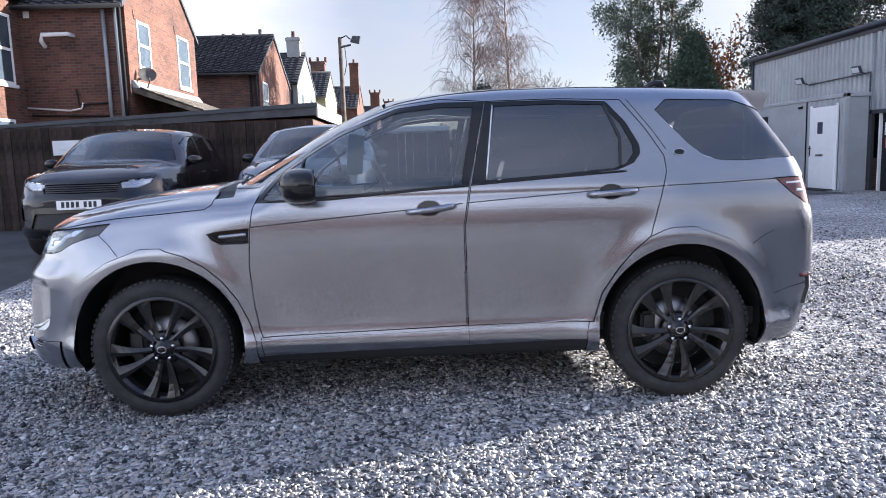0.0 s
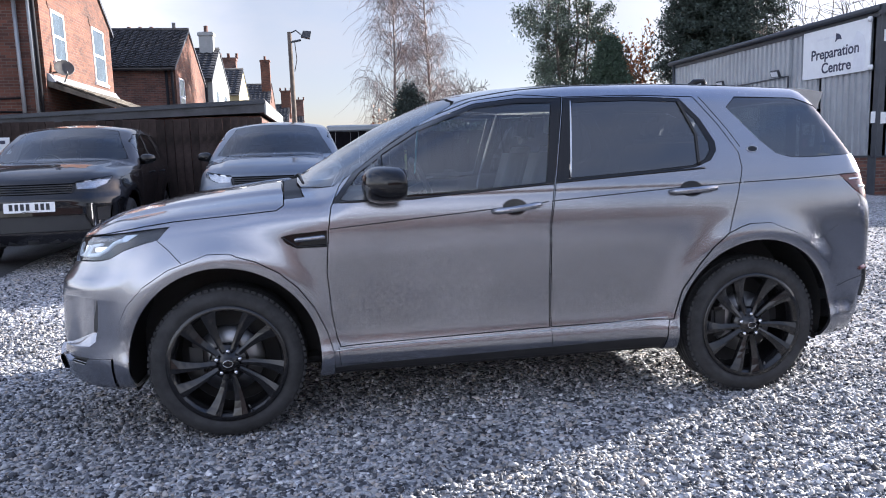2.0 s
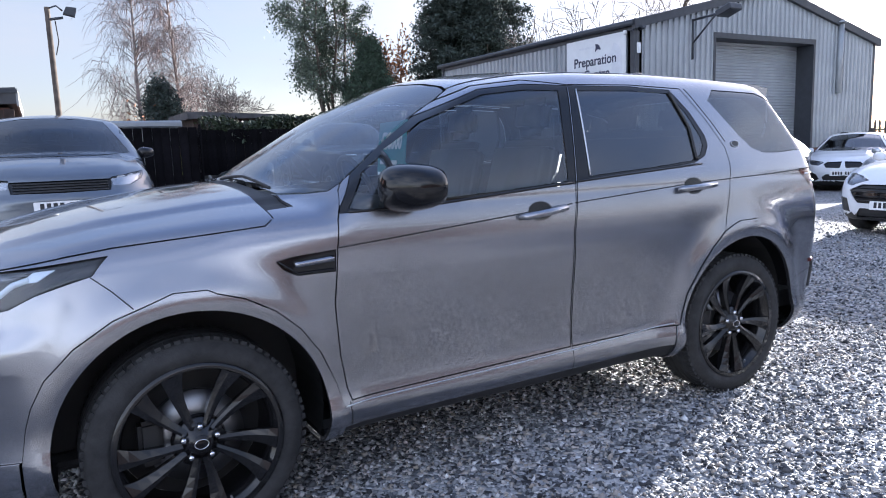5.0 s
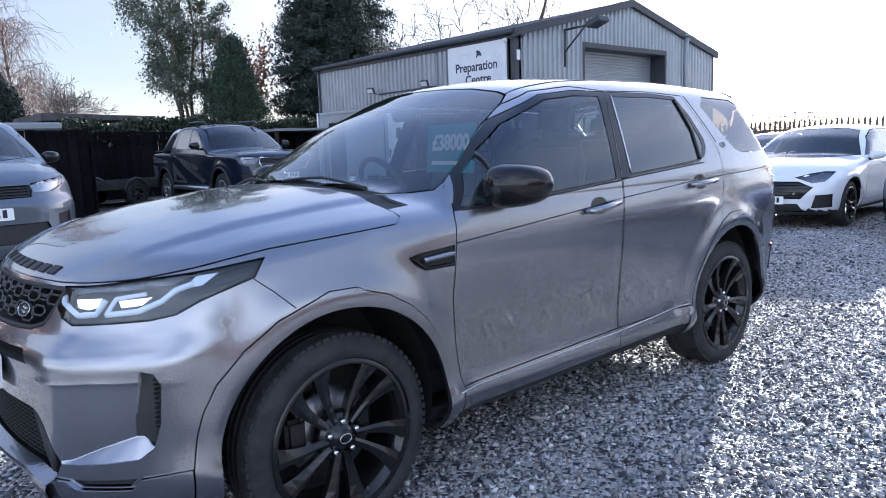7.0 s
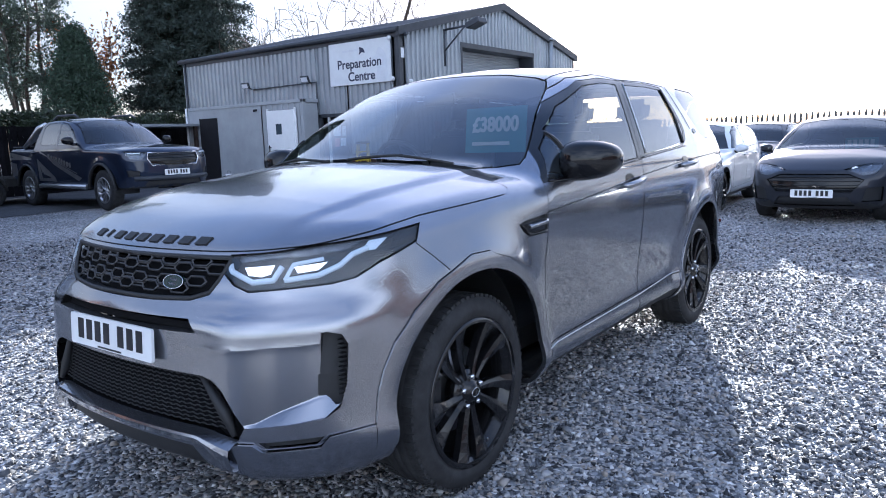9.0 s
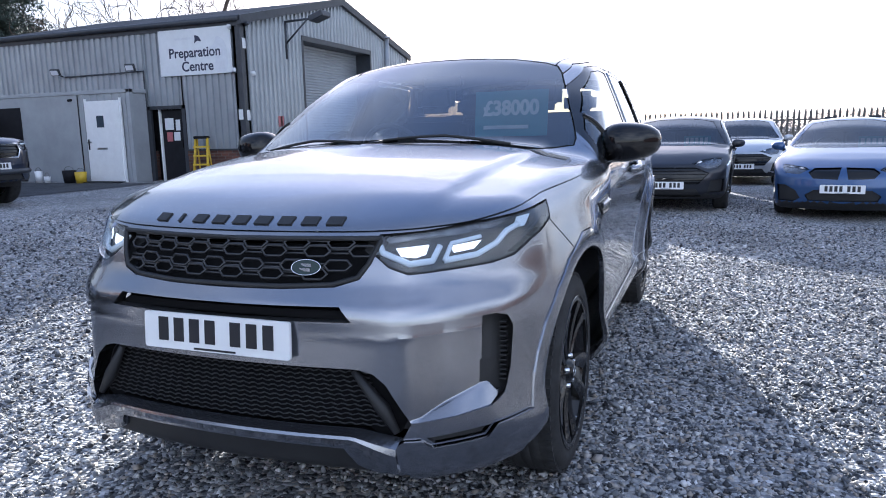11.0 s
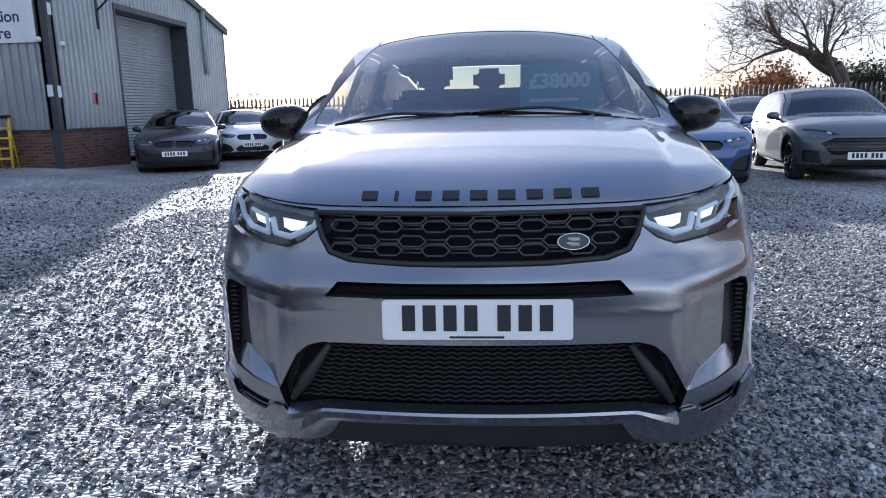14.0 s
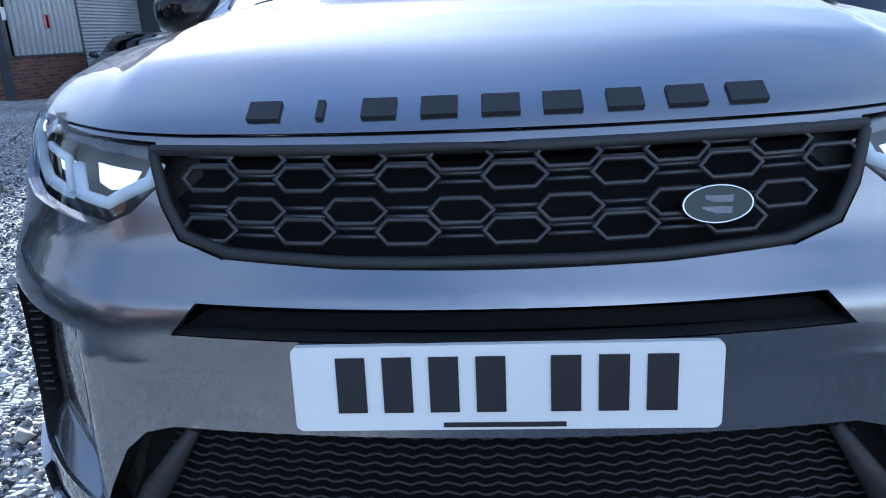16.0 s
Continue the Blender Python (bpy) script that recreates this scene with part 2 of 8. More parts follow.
def tube(pts, r, n=8, closed=False, cap=True):
    """A round bar along a line; r may be one radius or one a point."""
    b = bmesh.new()
    pts = [Vector(p) for p in pts]
    rs = r if isinstance(r, (list, tuple)) else [r] * len(pts)
    rings, ref = [], None
    k = len(pts)
    for i, p in enumerate(pts):
        a = pts[(i - 1) % k] if (closed or i) else p
        c = pts[(i + 1) % k] if (closed or i < k - 1) else p
        d = (c - a).normalized()
        if ref is None:
            ref = d.orthogonal().normalized()
        ref = (ref - d * ref.dot(d))
        ref = ref.normalized() if ref.length > 1e-6 else d.orthogonal().normalized()
        q = d.cross(ref)
        rings.append([b.verts.new(p + (ref * math.cos(t) + q * math.sin(t)) * rs[i]) for t in [2 * math.pi * j / n for j in range(n)]])
    for i in range(k if closed else k - 1):
        A, B = rings[i], rings[(i + 1) % k]
        for j in range(n):
            f = b.faces.new((A[j], A[(j + 1) % n], B[(j + 1) % n], B[j]))
            f.smooth = True
    if cap and not closed:
        b.faces.new(rings[0][::-1])
        b.faces.new(rings[-1])
    return b


def lathe(profile, n=48, axis="y"):
    """Turns a profile of (radius, along) round the axis."""
    b = bmesh.new()
    rings = []
    for i in range(n):
        t = 2 * math.pi * i / n
        c, s = math.cos(t), math.sin(t)
        row = []
        for r, h in profile:
            row.append(b.verts.new((r * c, h, r * s) if axis == "y" else (r * c, r * s, h)))
        rings.append(row)
    for i in range(n):
        A, B = rings[i], rings[(i + 1) % n]
        for j in range(len(profile) - 1):
            f = b.faces.new((A[j], B[j], B[j + 1], A[j + 1]))
            f.smooth = True
    bmesh.ops.remove_doubles(b, verts=b.verts, dist=1e-5)
    bmesh.ops.recalc_face_normals(b, faces=b.faces)
    return b


def prism(poly, axis, a, b_):
    """A solid with the outline poly, along an axis from a to b_: x: (y, z), y: (x, z), z: (x, y), or a level direction
    in degrees, whose outline is (along the level tangent, z)."""
    b = bmesh.new()

    def at(p, h):
        if axis == "x":
            return (h, p[0], p[1])
        if axis == "y":
            return (p[0], h, p[1])
        if axis == "z":
            return (p[0], p[1], h)
        c, s = math.cos(radians(axis)), math.sin(radians(axis))
        return (c * h - s * p[0], s * h + c * p[0], p[1])
    A = [b.verts.new(at(p, a)) for p in poly]
    B = [b.verts.new(at(p, b_)) for p in poly]
    n = len(poly)
    b.faces.new(A[::-1])
    b.faces.new(B)
    for i in range(n):
        b.faces.new((A[i], A[(i + 1) % n], B[(i + 1) % n], B[i]))
    bmesh.ops.recalc_face_normals(b, faces=b.faces)
    return b


def grow(poly, d):
    """The outline moved outwards by d."""
    n = len(poly)
    area = sum(poly[i][0] * poly[(i + 1) % n][1] - poly[(i + 1) % n][0] * poly[i][1] for i in range(n))
    sg = 1 if area > 0 else -1
    out = []
    for i in range(n):
        p, q, r = Vector(poly[i - 1]), Vector(poly[i]), Vector(poly[(i + 1) % n])
        e1, e2 = (q - p).normalized(), (r - q).normalized()
        n1, n2 = Vector((e1.y, -e1.x)) * sg, Vector((e2.y, -e2.x)) * sg
        m = n1 + n2
        m = m / max(0.35, m.dot(n1)) if m.length > 1e-6 else n1
        out.append(tuple(q + m * d))
    return out


def soften(poly, times=2):
    """Rounds an outline's corners (Chaikin)."""
    for _ in range(times):
        q = []
        for i in range(len(poly)):
            a, b = Vector(poly[i]), Vector(poly[(i + 1) % len(poly)])
            q += [tuple(a * 0.8 + b * 0.2), tuple(a * 0.2 + b * 0.8)]
        poly = q
    return poly


def circle(cx, cz, r, n=64, rz=None):
    return [(cx + r * math.cos(2 * math.pi * i / n), cz + (rz or r) * math.sin(2 * math.pi * i / n)) for i in range(n)]


def boolean(me, cutter, op):
    """me (a mesh) cut by a bmesh; returns a new mesh."""
    a = bpy.data.objects.new("tmp_a", me)
    cm = bpy.data.meshes.new("tmp_b")
    bmesh.ops.triangulate(cutter, faces=cutter.faces)
    cutter.to_mesh(cm)
    cutter.free()
    b = bpy.data.objects.new("tmp_b", cm)
    scene.collection.objects.link(a)
    scene.collection.objects.link(b)
    md = a.modifiers.new("cut", "BOOLEAN")
    md.operation, md.object, md.solver = op, b, "MANIFOLD"
    dg = bpy.context.evaluated_depsgraph_get()
    res = bpy.data.meshes.new_from_object(a.evaluated_get(dg))
    bpy.data.objects.remove(a)
    bpy.data.objects.remove(b)
    bpy.data.meshes.remove(cm)
    return res


def curve_fn(pts, smooth=0.06):
    """A smooth function through (x, value) pairs."""
    xs, ys = np.array([p[0] for p in pts], float), np.array([p[1] for p in pts], float)
    g = np.linspace(xs[0] - 0.6, xs[-1] + 0.6, 1200)
    lo, hi = (ys[1] - ys[0]) / (xs[1] - xs[0]), (ys[-1] - ys[-2]) / (xs[-1] - xs[-2])
    v = np.interp(g, xs, ys) + np.where(g < xs[0], (g - xs[0]) * lo, 0) + np.where(g > xs[-1], (g - xs[-1]) * hi, 0)
    w = max(1, int(smooth / (g[1] - g[0])))
    k = np.ones(2 * w + 1) / (2 * w + 1)
    for _ in range(2):
        v = np.convolve(np.pad(v, w, mode="reflect", reflect_type="odd"), k, mode="valid")
    return lambda x: np.interp(x, g, v)


def smax(a, b, k):
    h = np.clip(0.5 + 0.5 * (a - b) / k, 0, 1)
    return b * (1 - h) + a * h + k * h * (1 - h)
# ---- cars: one smooth body form, cut into panels ----
class Form:
    """A car body as one smooth solid. Nose towards -x, wheels on z = 0."""

    def __init__(self, bonnet, screen, width, plan, nose, rear, tumble, belt, bottom=0.27, bow=0.22, crown=0.10, nose_bow=0.30, nose_round=1.1,
                 corner=0.07, roof_crown=0.06, flare=(), rear_bow=0.14, edge=0.06, dome=0.0, wing=0.0, flare_h=0.016, nose_low=0.0):
        self.hb, self.hs = curve_fn(bonnet, 0.06), curve_fn(screen, 0.07)
        self.w, self.plan = curve_fn(width, 0.03), curve_fn(plan, 0.1)
        self.nose, self.rear = curve_fn(nose, 0.02), curve_fn(rear, 0.04)
        self.tumble, self.belt, self.bottom, self.bow, self.crown = tumble, belt, bottom, bow, crown
        self.nose_bow, self.nose_round, self.corner, self.roof_crown, self.flare = nose_bow, nose_round, corner, roof_crown, flare
        self.rear_bow, self.edge, self.dome, self.wing, self.flare_h, self.nose_low = rear_bow, edge, dome, wing, flare_h, nose_low

    def f(self, p):
        x, y, z = p[..., 0], np.abs(p[..., 1]), p[..., 2]
        t = np.clip(z - self.belt, 0, None)
        w = self.w(np.minimum(z, self.belt)) - self.tumble * (np.sqrt(t * t + 0.0009) - 0.03) - 0.10 * t * t
        w = w * self.plan(x)
        for fx, fz, fr in self.flare:
            d = np.sqrt((x - fx) ** 2 + (z - fz) ** 2) - fr
            w = w + self.flare_h * np.exp(-(d / 0.09) ** 2) * (z < self.belt)
        if self.wing:
            # the wings draw in above the wheels
            u, v = np.clip((-0.8 - x) / 0.9, 0, 1), np.clip((z - 0.70) / 0.28, 0, 1.3)
            w = w - self.wing * u * u * (3 - 2 * u) * v * v
        side = (y - w) * 0.97
        bon = (z - self.hb(x) + self.crown * (y / 0.8) ** 3.0 * 0.8) * 0.95
        if self.dome:
            # raised middle of the bonnet, with a crease on either side
            e = np.clip((0.60 + 0.10 * (x + 2.1) - y) / 0.055, 0, 1)
            bon = bon - self.dome * e * e * (3 - 2 * e) * np.clip((x + 2.12) / 0.35, 0, 1)
        scr = (z - self.hs(x - self.bow * y * y) + self.roof_crown * (y / 0.6) ** 2) * 0.85
        top = -smax(-bon, -scr, 0.025)
        f = smax(side, top, self.corner)
        full = self.nose_low * np.clip((0.80 - z) / 0.10, 0, 1) * np.minimum(y, 0.55) ** 2
        front = (self.nose(z) + self.nose_bow * (y * y - full) + self.nose_round * np.clip(y - 0.5, 0, None) ** 2 - x) * 0.9
        f = smax(f, front, self.edge)
        back = (x - self.rear(z) + self.rear_bow * y * y + 0.5 * np.clip(y - 0.6, 0, None) ** 2) * 0.95
        f = smax(f, back, 0.06)
        return smax(f, self.bottom - z, 0.03)

    def grad(self, p):
        g, e = np.zeros_like(p), 2e-3
        for k in range(3):
            d = np.zeros(3)
            d[k] = e
            g[..., k] = self.f(p + d) - self.f(p - d)
        return g / np.maximum(np.linalg.norm(g, axis=-1, keepdims=True), 1e-9)

    def side_y(self, x, z):
        """The left flank's y at (x, z)."""
        a, b = 0.0, -1.3
        for _ in range(18):
            m = (a + b) / 2
            if self.f(np.array([x, m, z])) < 0:
                a = m
            else:
                b = m
        return a

    def top_z(self, x, y):
        a, b = 0.6, 2.2
        for _ in range(18):
            m = (a + b) / 2
            if self.f(np.array([x, y, m])) < 0:
                a = m
            else:
                b = m
        return a

    def nose_x(self, y, z):
        a, b = -1.0, -3.2
        for _ in range(18):
            m = (a + b) / 2
            if self.f(np.array([m, y, z])) < 0:
                a = m
            else:
                b = m
        return a

    def shell(self, x0, x1, zs, nf=36, nm=150, nr=30, nv=130, thick=0.018):
        """The left half as a closed shell."""
        us = [(x0, math.pi / 2 * (1 - i / nf)) for i in range(nf)] + [(x0 + (x1 - x0) * i / nm, 0.0) for i in range(nm + 1)]
        us += [(x1, -math.pi / 2 * (i + 1) / nr) for i in range(nr)]
        th = np.linspace(0, math.pi, nv)
        org = np.array([[(u[0], 0, zs)] * nv for u in us])
        dr = np.array([[(-math.sin(u[1]), -math.sin(t) * math.cos(u[1]), math.cos(t) * math.cos(u[1])) for t in th] for u in us])
        lo, hi = np.zeros(dr.shape[:2]), np.full(dr.shape[:2], 1.9)
        for _ in range(34):
            mid = (lo + hi) / 2
            ins = self.f(org + dr * mid[..., None]) < 0
            lo, hi = np.where(ins, mid, lo), np.where(ins, hi, mid)
        P = org + dr * lo[..., None]
        P[:, 0, 1] = P[:, -1, 1] = 0
        N = self.grad(P)
        N[:, 0, 1] = N[:, -1, 1] = 0
        I = P - N * thick
        I[..., 1] = np.minimum(I[..., 1], 0)
        nu = len(us)
        verts, faces = [], []
        idx = np.zeros((2, nu, nv), int)
        for s, A in enumerate((P, I)):
            for i in range(nu):
                for j in range(nv):
                    if i in (0, nu - 1) and j > 0:
                        idx[s, i, j] = idx[s, i, 0]
                        continue
                    idx[s, i, j] = len(verts)
                    verts.append(A[i, j])

        def face(*v):
            w = [v[k] for k in range(len(v)) if v[k] != v[k - 1]]
            if len(w) > 2:
                faces.append(w)
        for i in range(nu - 1):
            for j in range(nv - 1):
                face(idx[0, i, j], idx[0, i, j + 1], idx[0, i + 1, j + 1], idx[0, i + 1, j])
                face(idx[1, i, j], idx[1, i + 1, j], idx[1, i + 1, j + 1], idx[1, i, j + 1])
            face(idx[0, i, 0], idx[0, i + 1, 0], idx[1, i + 1, 0], idx[1, i, 0])
            face(idx[0, i + 1, nv - 1], idx[0, i, nv - 1], idx[1, i, nv - 1], idx[1, i + 1, nv - 1])
        me = bpy.data.meshes.new("shell")
        me.from_pydata([tuple(v) for v in verts], [], [tuple(int(k) for k in f) for f in faces])
        b = bmesh.new()
        b.from_mesh(me)
        bmesh.ops.recalc_face_normals(b, faces=b.faces)
        b.to_mesh(me)
        b.free()
        return me


def cut_panel(shell, poly, axis, a, b_, gap=0.0025):
    """Cuts a panel out of a shell: (the rest, the panel)."""
    pan = boolean(shell, prism(grow(poly, -gap), axis, a, b_), "INTERSECT")
    rest = boolean(shell, prism(grow(poly, gap), axis, a, b_), "DIFFERENCE")
    return rest, pan


def refined(me, cuts=3):
    """A panel with more faces, for a form that bends within it."""
    b = bmesh.new()
    b.from_mesh(me)
    bmesh.ops.triangulate(b, faces=b.faces[:])
    for _ in range(cuts):
        bmesh.ops.subdivide_edges(b, edges=[e for e in b.edges if e.calc_length() > 0.007], cuts=1)
        bmesh.ops.triangulate(b, faces=[f for f in b.faces if len(f.verts) > 3])
    r = bpy.data.meshes.new(me.name)
    b.to_mesh(r)
    b.free()
    return r


def finish(name, me, form, mats, parent, mirror=None, shift=0.0, label="", pick=None, off=(0, 0, 0), join_mirror=False, outer=None):
    """Makes a panel into a part: smooth by the body's own normals; on both sides if mirror."""
    if outer is None:
        outer = not isinstance(mats, (list, tuple)) and mats.name.endswith("glass")

    def make(sgn, both=False):
        n = len(me.vertices)
        co = np.empty(n * 3)
        me.vertices.foreach_get("co", co)
        co = co.reshape(-1, 3)
        g = form.grad(co)
        fv = np.abs(form.f(co))
        if callable(shift):
            # a sunk panel: pushed in by a depth that varies over it
            dep, sl = shift(co), np.zeros_like(co)
            for k in range(3):
                h = np.zeros(3)
                h[k] = 2e-3
                sl[:, k] = (shift(co + h) - shift(co - h)) / 4e-3
            c2 = co - g * dep[:, None]
            g = g + sl
            g /= np.linalg.norm(g, axis=1, keepdims=True)
        else:
            c2 = co - g * shift + np.array(off)
        k0 = len(me.polygons)
        st, tt, vi = np.empty(k0, np.int32), np.empty(k0, np.int32), np.empty(len(me.loops), np.int32)
        me.polygons.foreach_get("loop_start", st)
        me.polygons.foreach_get("loop_total", tt)
        me.loops.foreach_get("vertex_index", vi)
        vi = vi.tolist()
        faces = [vi[a:a + b_] for a, b_ in zip(st.tolist(), tt.tolist())]
        if outer:
            # a single sheet: the outer face
            faces = [f for f in faces if max(fv[v] for v in f) < 0.004]
        flip = np.array([1, sgn, 1])
        V, FA, G, FV = c2 * flip, [f if sgn > 0 else f[::-1] for f in faces], g * flip, fv
        if both:
            c3 = c2 * np.array([1, -1, 1])
            V = np.concatenate([c2, c3])
            FA = faces + [[k + n for k in f[::-1]] for f in faces]
            G, FV = np.concatenate([g, g * np.array([1, -1, 1])]), np.concatenate([fv, fv])
        m2 = bpy.data.meshes.new(name)
        m2.from_pydata(V.tolist(), [], FA)
        m2.update()
        for x in (mats if isinstance(mats, (list, tuple)) else [mats]):
            m2.materials.append(x)
        k = len(m2.polygons)
        fn, fc, tot = np.empty(k * 3), np.empty(k * 3), np.empty(k, np.int32)
        m2.polygons.foreach_get("normal", fn)
        m2.polygons.foreach_get("center", fc)
        m2.polygons.foreach_get("loop_total", tot)
        fn, fc = fn.reshape(-1, 3), fc.reshape(-1, 3)
        m2.polygons.foreach_set("use_smooth", np.ones(k, bool))
        if pick:
            m2.polygons.foreach_set("material_index", pick(fc, fn).astype(np.int32))
        lv = np.empty(len(m2.loops), np.int32)
        m2.loops.foreach_get("vertex_index", lv)
        ln = np.repeat(fn, tot, axis=0)
        gl = G[lv]
        ok = (FV[lv] < 0.004) & ((gl * ln).sum(1) > 0.55)
        m2.normals_split_custom_set(np.where(ok[:, None], gl, ln).tolist())
        ob = new(name, m2)
        ob.parent = parent
        if label:
            ob["label"] = label
        return ob
    if join_mirror:
        return make(1, True)
    r = make(1)
    if mirror:
        make(-1)
    return r


def wheel(name, parent, x, y, r, width, rim_r, outward, rim_mat, spokes=10, twist=0.35, hub_mat=None, detail=True, tyre_mat=None):
    """A wheel with a tyre, a spoked rim, nuts and a brake disc. outward: -1 for the left side."""
    hubs = empty(name)
    hubs.parent = parent
    hubs.location = (x, y, r)
    w = width / 2
    o = outward
    prof = [(rim_r - 0.012, -w * 0.80), (rim_r + 0.004, -w * 0.94), (rim_r + 0.03, -w), (r - 0.05, -w * 1.0), (r - 0.02, -w * 0.92), (r - 0.004, -w * 0.74), (r, -w * 0.5), (r, w * 0.5),
            (r - 0.004, w * 0.74), (r - 0.02, w * 0.92), (r - 0.05, w), (rim_r + 0.03, w), (rim_r + 0.004, w * 0.94), (rim_r - 0.012, w * 0.80)]
    t = lathe(prof, 72)
    if detail:
        # grooves round the tread and blocks on its shoulders
        for i in range(72):
            a = 2 * math.pi * (i + 0.5) / 72
            for s in (-1, 1):
                blk = box(-0.010, 0.010, s * w * 0.66 - 0.022, s * w * 0.66 + 0.022, r - 0.012, r + 0.0008)
                merge(t, blk, Matrix.Rotation(a, 4, "Y"))
        for h in (-0.3, 0.0, 0.3):
            merge(t, lathe([(r - 0.002, h * w - 0.02), (r + 0.001, h * w - 0.018), (r + 0.001, h * w + 0.018), (r - 0.002, h * w + 0.02)], 72))
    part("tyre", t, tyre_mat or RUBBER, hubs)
    face = o * w
    rim = lathe([(rim_r - 0.015, o * (w - 0.005)), (rim_r + 0.006, o * w * 0.98), (rim_r + 0.004, o * w * 0.9), (rim_r - 0.02, o * w * 0.80), (rim_r - 0.035, o * w * 0.4), (rim_r - 0.03, -o * w * 0.8)], 64)
    hub_r = 0.072
    for i in range(spokes):
        a = 2 * math.pi * i / spokes + (0.07 if i % 2 else -0.07) * (5 / spokes) * 2
        sp = bmesh.new()
        rows = []
        for k in range(7):
            u = k / 6
            rr = hub_r * 0.8 + (rim_r - 0.018 - hub_r * 0.8) * u
            ang = a + twist * u * u
            hw = 0.0125 + 0.009 * u + (0.016 * u ** 3)
            dep = face - o * (0.030 - 0.022 * u + 0.02 * math.sin(u * math.pi) * 0.4)
            c, s = math.cos(ang), math.sin(ang)
            px, pz = rr * c, rr * s
            tx, tz = -s, c
            rows.append([sp.verts.new((px + tx * hw, dep, pz + tz * hw)), sp.verts.new((px + tx * hw * 0.25, dep + o * 0.006, pz + tz * hw * 0.25)),
                         sp.verts.new((px - tx * hw, dep - o * 0.004, pz - tz * hw)),
                         sp.verts.new((px - tx * hw * 0.8, dep - o * 0.035, pz - tz * hw * 0.8)), sp.verts.new((px + tx * hw * 0.8, dep - o * 0.035, pz + tz * hw * 0.8))])
        for k in range(6):
            for j in range(5):
                sp.faces.new((rows[k][j], rows[k][(j + 1) % 5], rows[k + 1][(j + 1) % 5], rows[k + 1][j]))
        sp.faces.new(rows[0])
        sp.faces.new(rows[-1][::-1])
        bmesh.ops.recalc_face_normals(sp, faces=sp.faces)
        merge(rim, sp)
    merge(rim, lathe([(0.0, face - o * 0.012), (hub_r * 0.55, face - o * 0.012), (hub_r * 0.62, face - o * 0.03), (hub_r * 1.15, face - o * 0.036), (hub_r * 1.3, face - o * 0.06), (0.0, face - o * 0.07)], 40))
    rim_ob = part("rim", rim, rim_mat, hubs)
    cap = lathe([(0.0, face - o * 0.006), (0.028, face - o * 0.007), (0.031, face - o * 0.013)], 32)
    part("centre_cap", cap, BLACK_GLOSS, rim_ob)
    if detail:
        part("cap_ring", tube([(0.0235 * math.cos(q), face - o * 0.0055, 0.0165 * math.sin(q)) for q in [2 * math.pi * k / 28 for k in range(28)]], 0.0016, 6, True), CHROME, rim_ob)
        for i in range(5):
            a = 2 * math.pi * i / 5 + 0.3
            nut = lathe([(0.0, face - o * 0.012), (0.008, face - o * 0.013), (0.0115, face - o * 0.02), (0.0115, face - o * 0.036)], 6)
            bmesh.ops.transform(nut, matrix=Matrix.Translation((0.058 * math.cos(a), 0, 0.058 * math.sin(a))), verts=nut.verts)
            part("wheel_nut", nut, CHROME, rim_ob)
        val = tube([((rim_r - 0.03) * math.cos(-1.2), face - o * 0.02, (rim_r - 0.03) * math.sin(-1.2)), ((rim_r - 0.05) * math.cos(-1.2), face - o * 0.012, (rim_r - 0.05) * math.sin(-1.2))], 0.004, 6)
        part("valve", val, STEEL, rim_ob)
        disc = lathe([(0.07, face - o * 0.10), (0.165, face - o * 0.10), (0.165, face - o * 0.125), (0.07, face - o * 0.125)], 48)
        part("brake_disc", disc, STEEL, hubs)
        cal = box(-0.19, -0.11, min(face - o * 0.15, face - o * 0.075), max(face - o * 0.15, face - o * 0.075), -0.07, 0.09, 0.015)
        part("brake_caliper", cal, BLACK_PLASTIC, hubs)
    part("wheel_barrel", lathe([(rim_r - 0.03, -o * w * 0.8), (0.05, -o * w * 0.78), (0.05, -o * w * 0.6)], 32), BLACK_PLASTIC, hubs)
    return hubs


def plate(parent, form, z, width=0.52, height=0.111, lean=6.0, chars=7, y=0.0, col=PLATE_WHITE):
    """A number plate; its characters are plain bars."""
    x = form.nose_x(y, z) - 0.012
    e = empty("number_plate")
    e.parent = parent
    e.matrix_local = pose(x, y, z, 0, lean, 0)
    rp = []
    for cy, cz, a0 in ((width / 2 - 0.009, height / 2 - 0.009, 0), (-width / 2 + 0.009, height / 2 - 0.009, 90), (-width / 2 + 0.009, -height / 2 + 0.009, 180), (width / 2 - 0.009, -height / 2 + 0.009, 270)):
        rp += [(cy + 0.009 * math.cos(radians(a0 + k * 30)), cz + 0.009 * math.sin(radians(a0 + k * 30))) for k in range(4)]
    b = prism(rp, "x", -0.004, 0.006)
    part("plate_panel", b, col, e)
    pitch = 0.057
    xs = [-(3.5 - i) * pitch - 0.017 + (0.033 if i > 3 else 0) + 0.03 for i in range(chars)]
    for u in xs:
        # nearside to offside, as read from ahead
        part("plate_bar", box(-0.0062, -0.003, -u - 0.018, -u + 0.018, -0.035 + 0.004, 0.035 + 0.006), PLATE_BLACK, e)
    part("dealer_bar", box(-0.0055, -0.003, -0.075, 0.075, -0.0515, -0.0455), PLATE_BLACK, e)
    return e


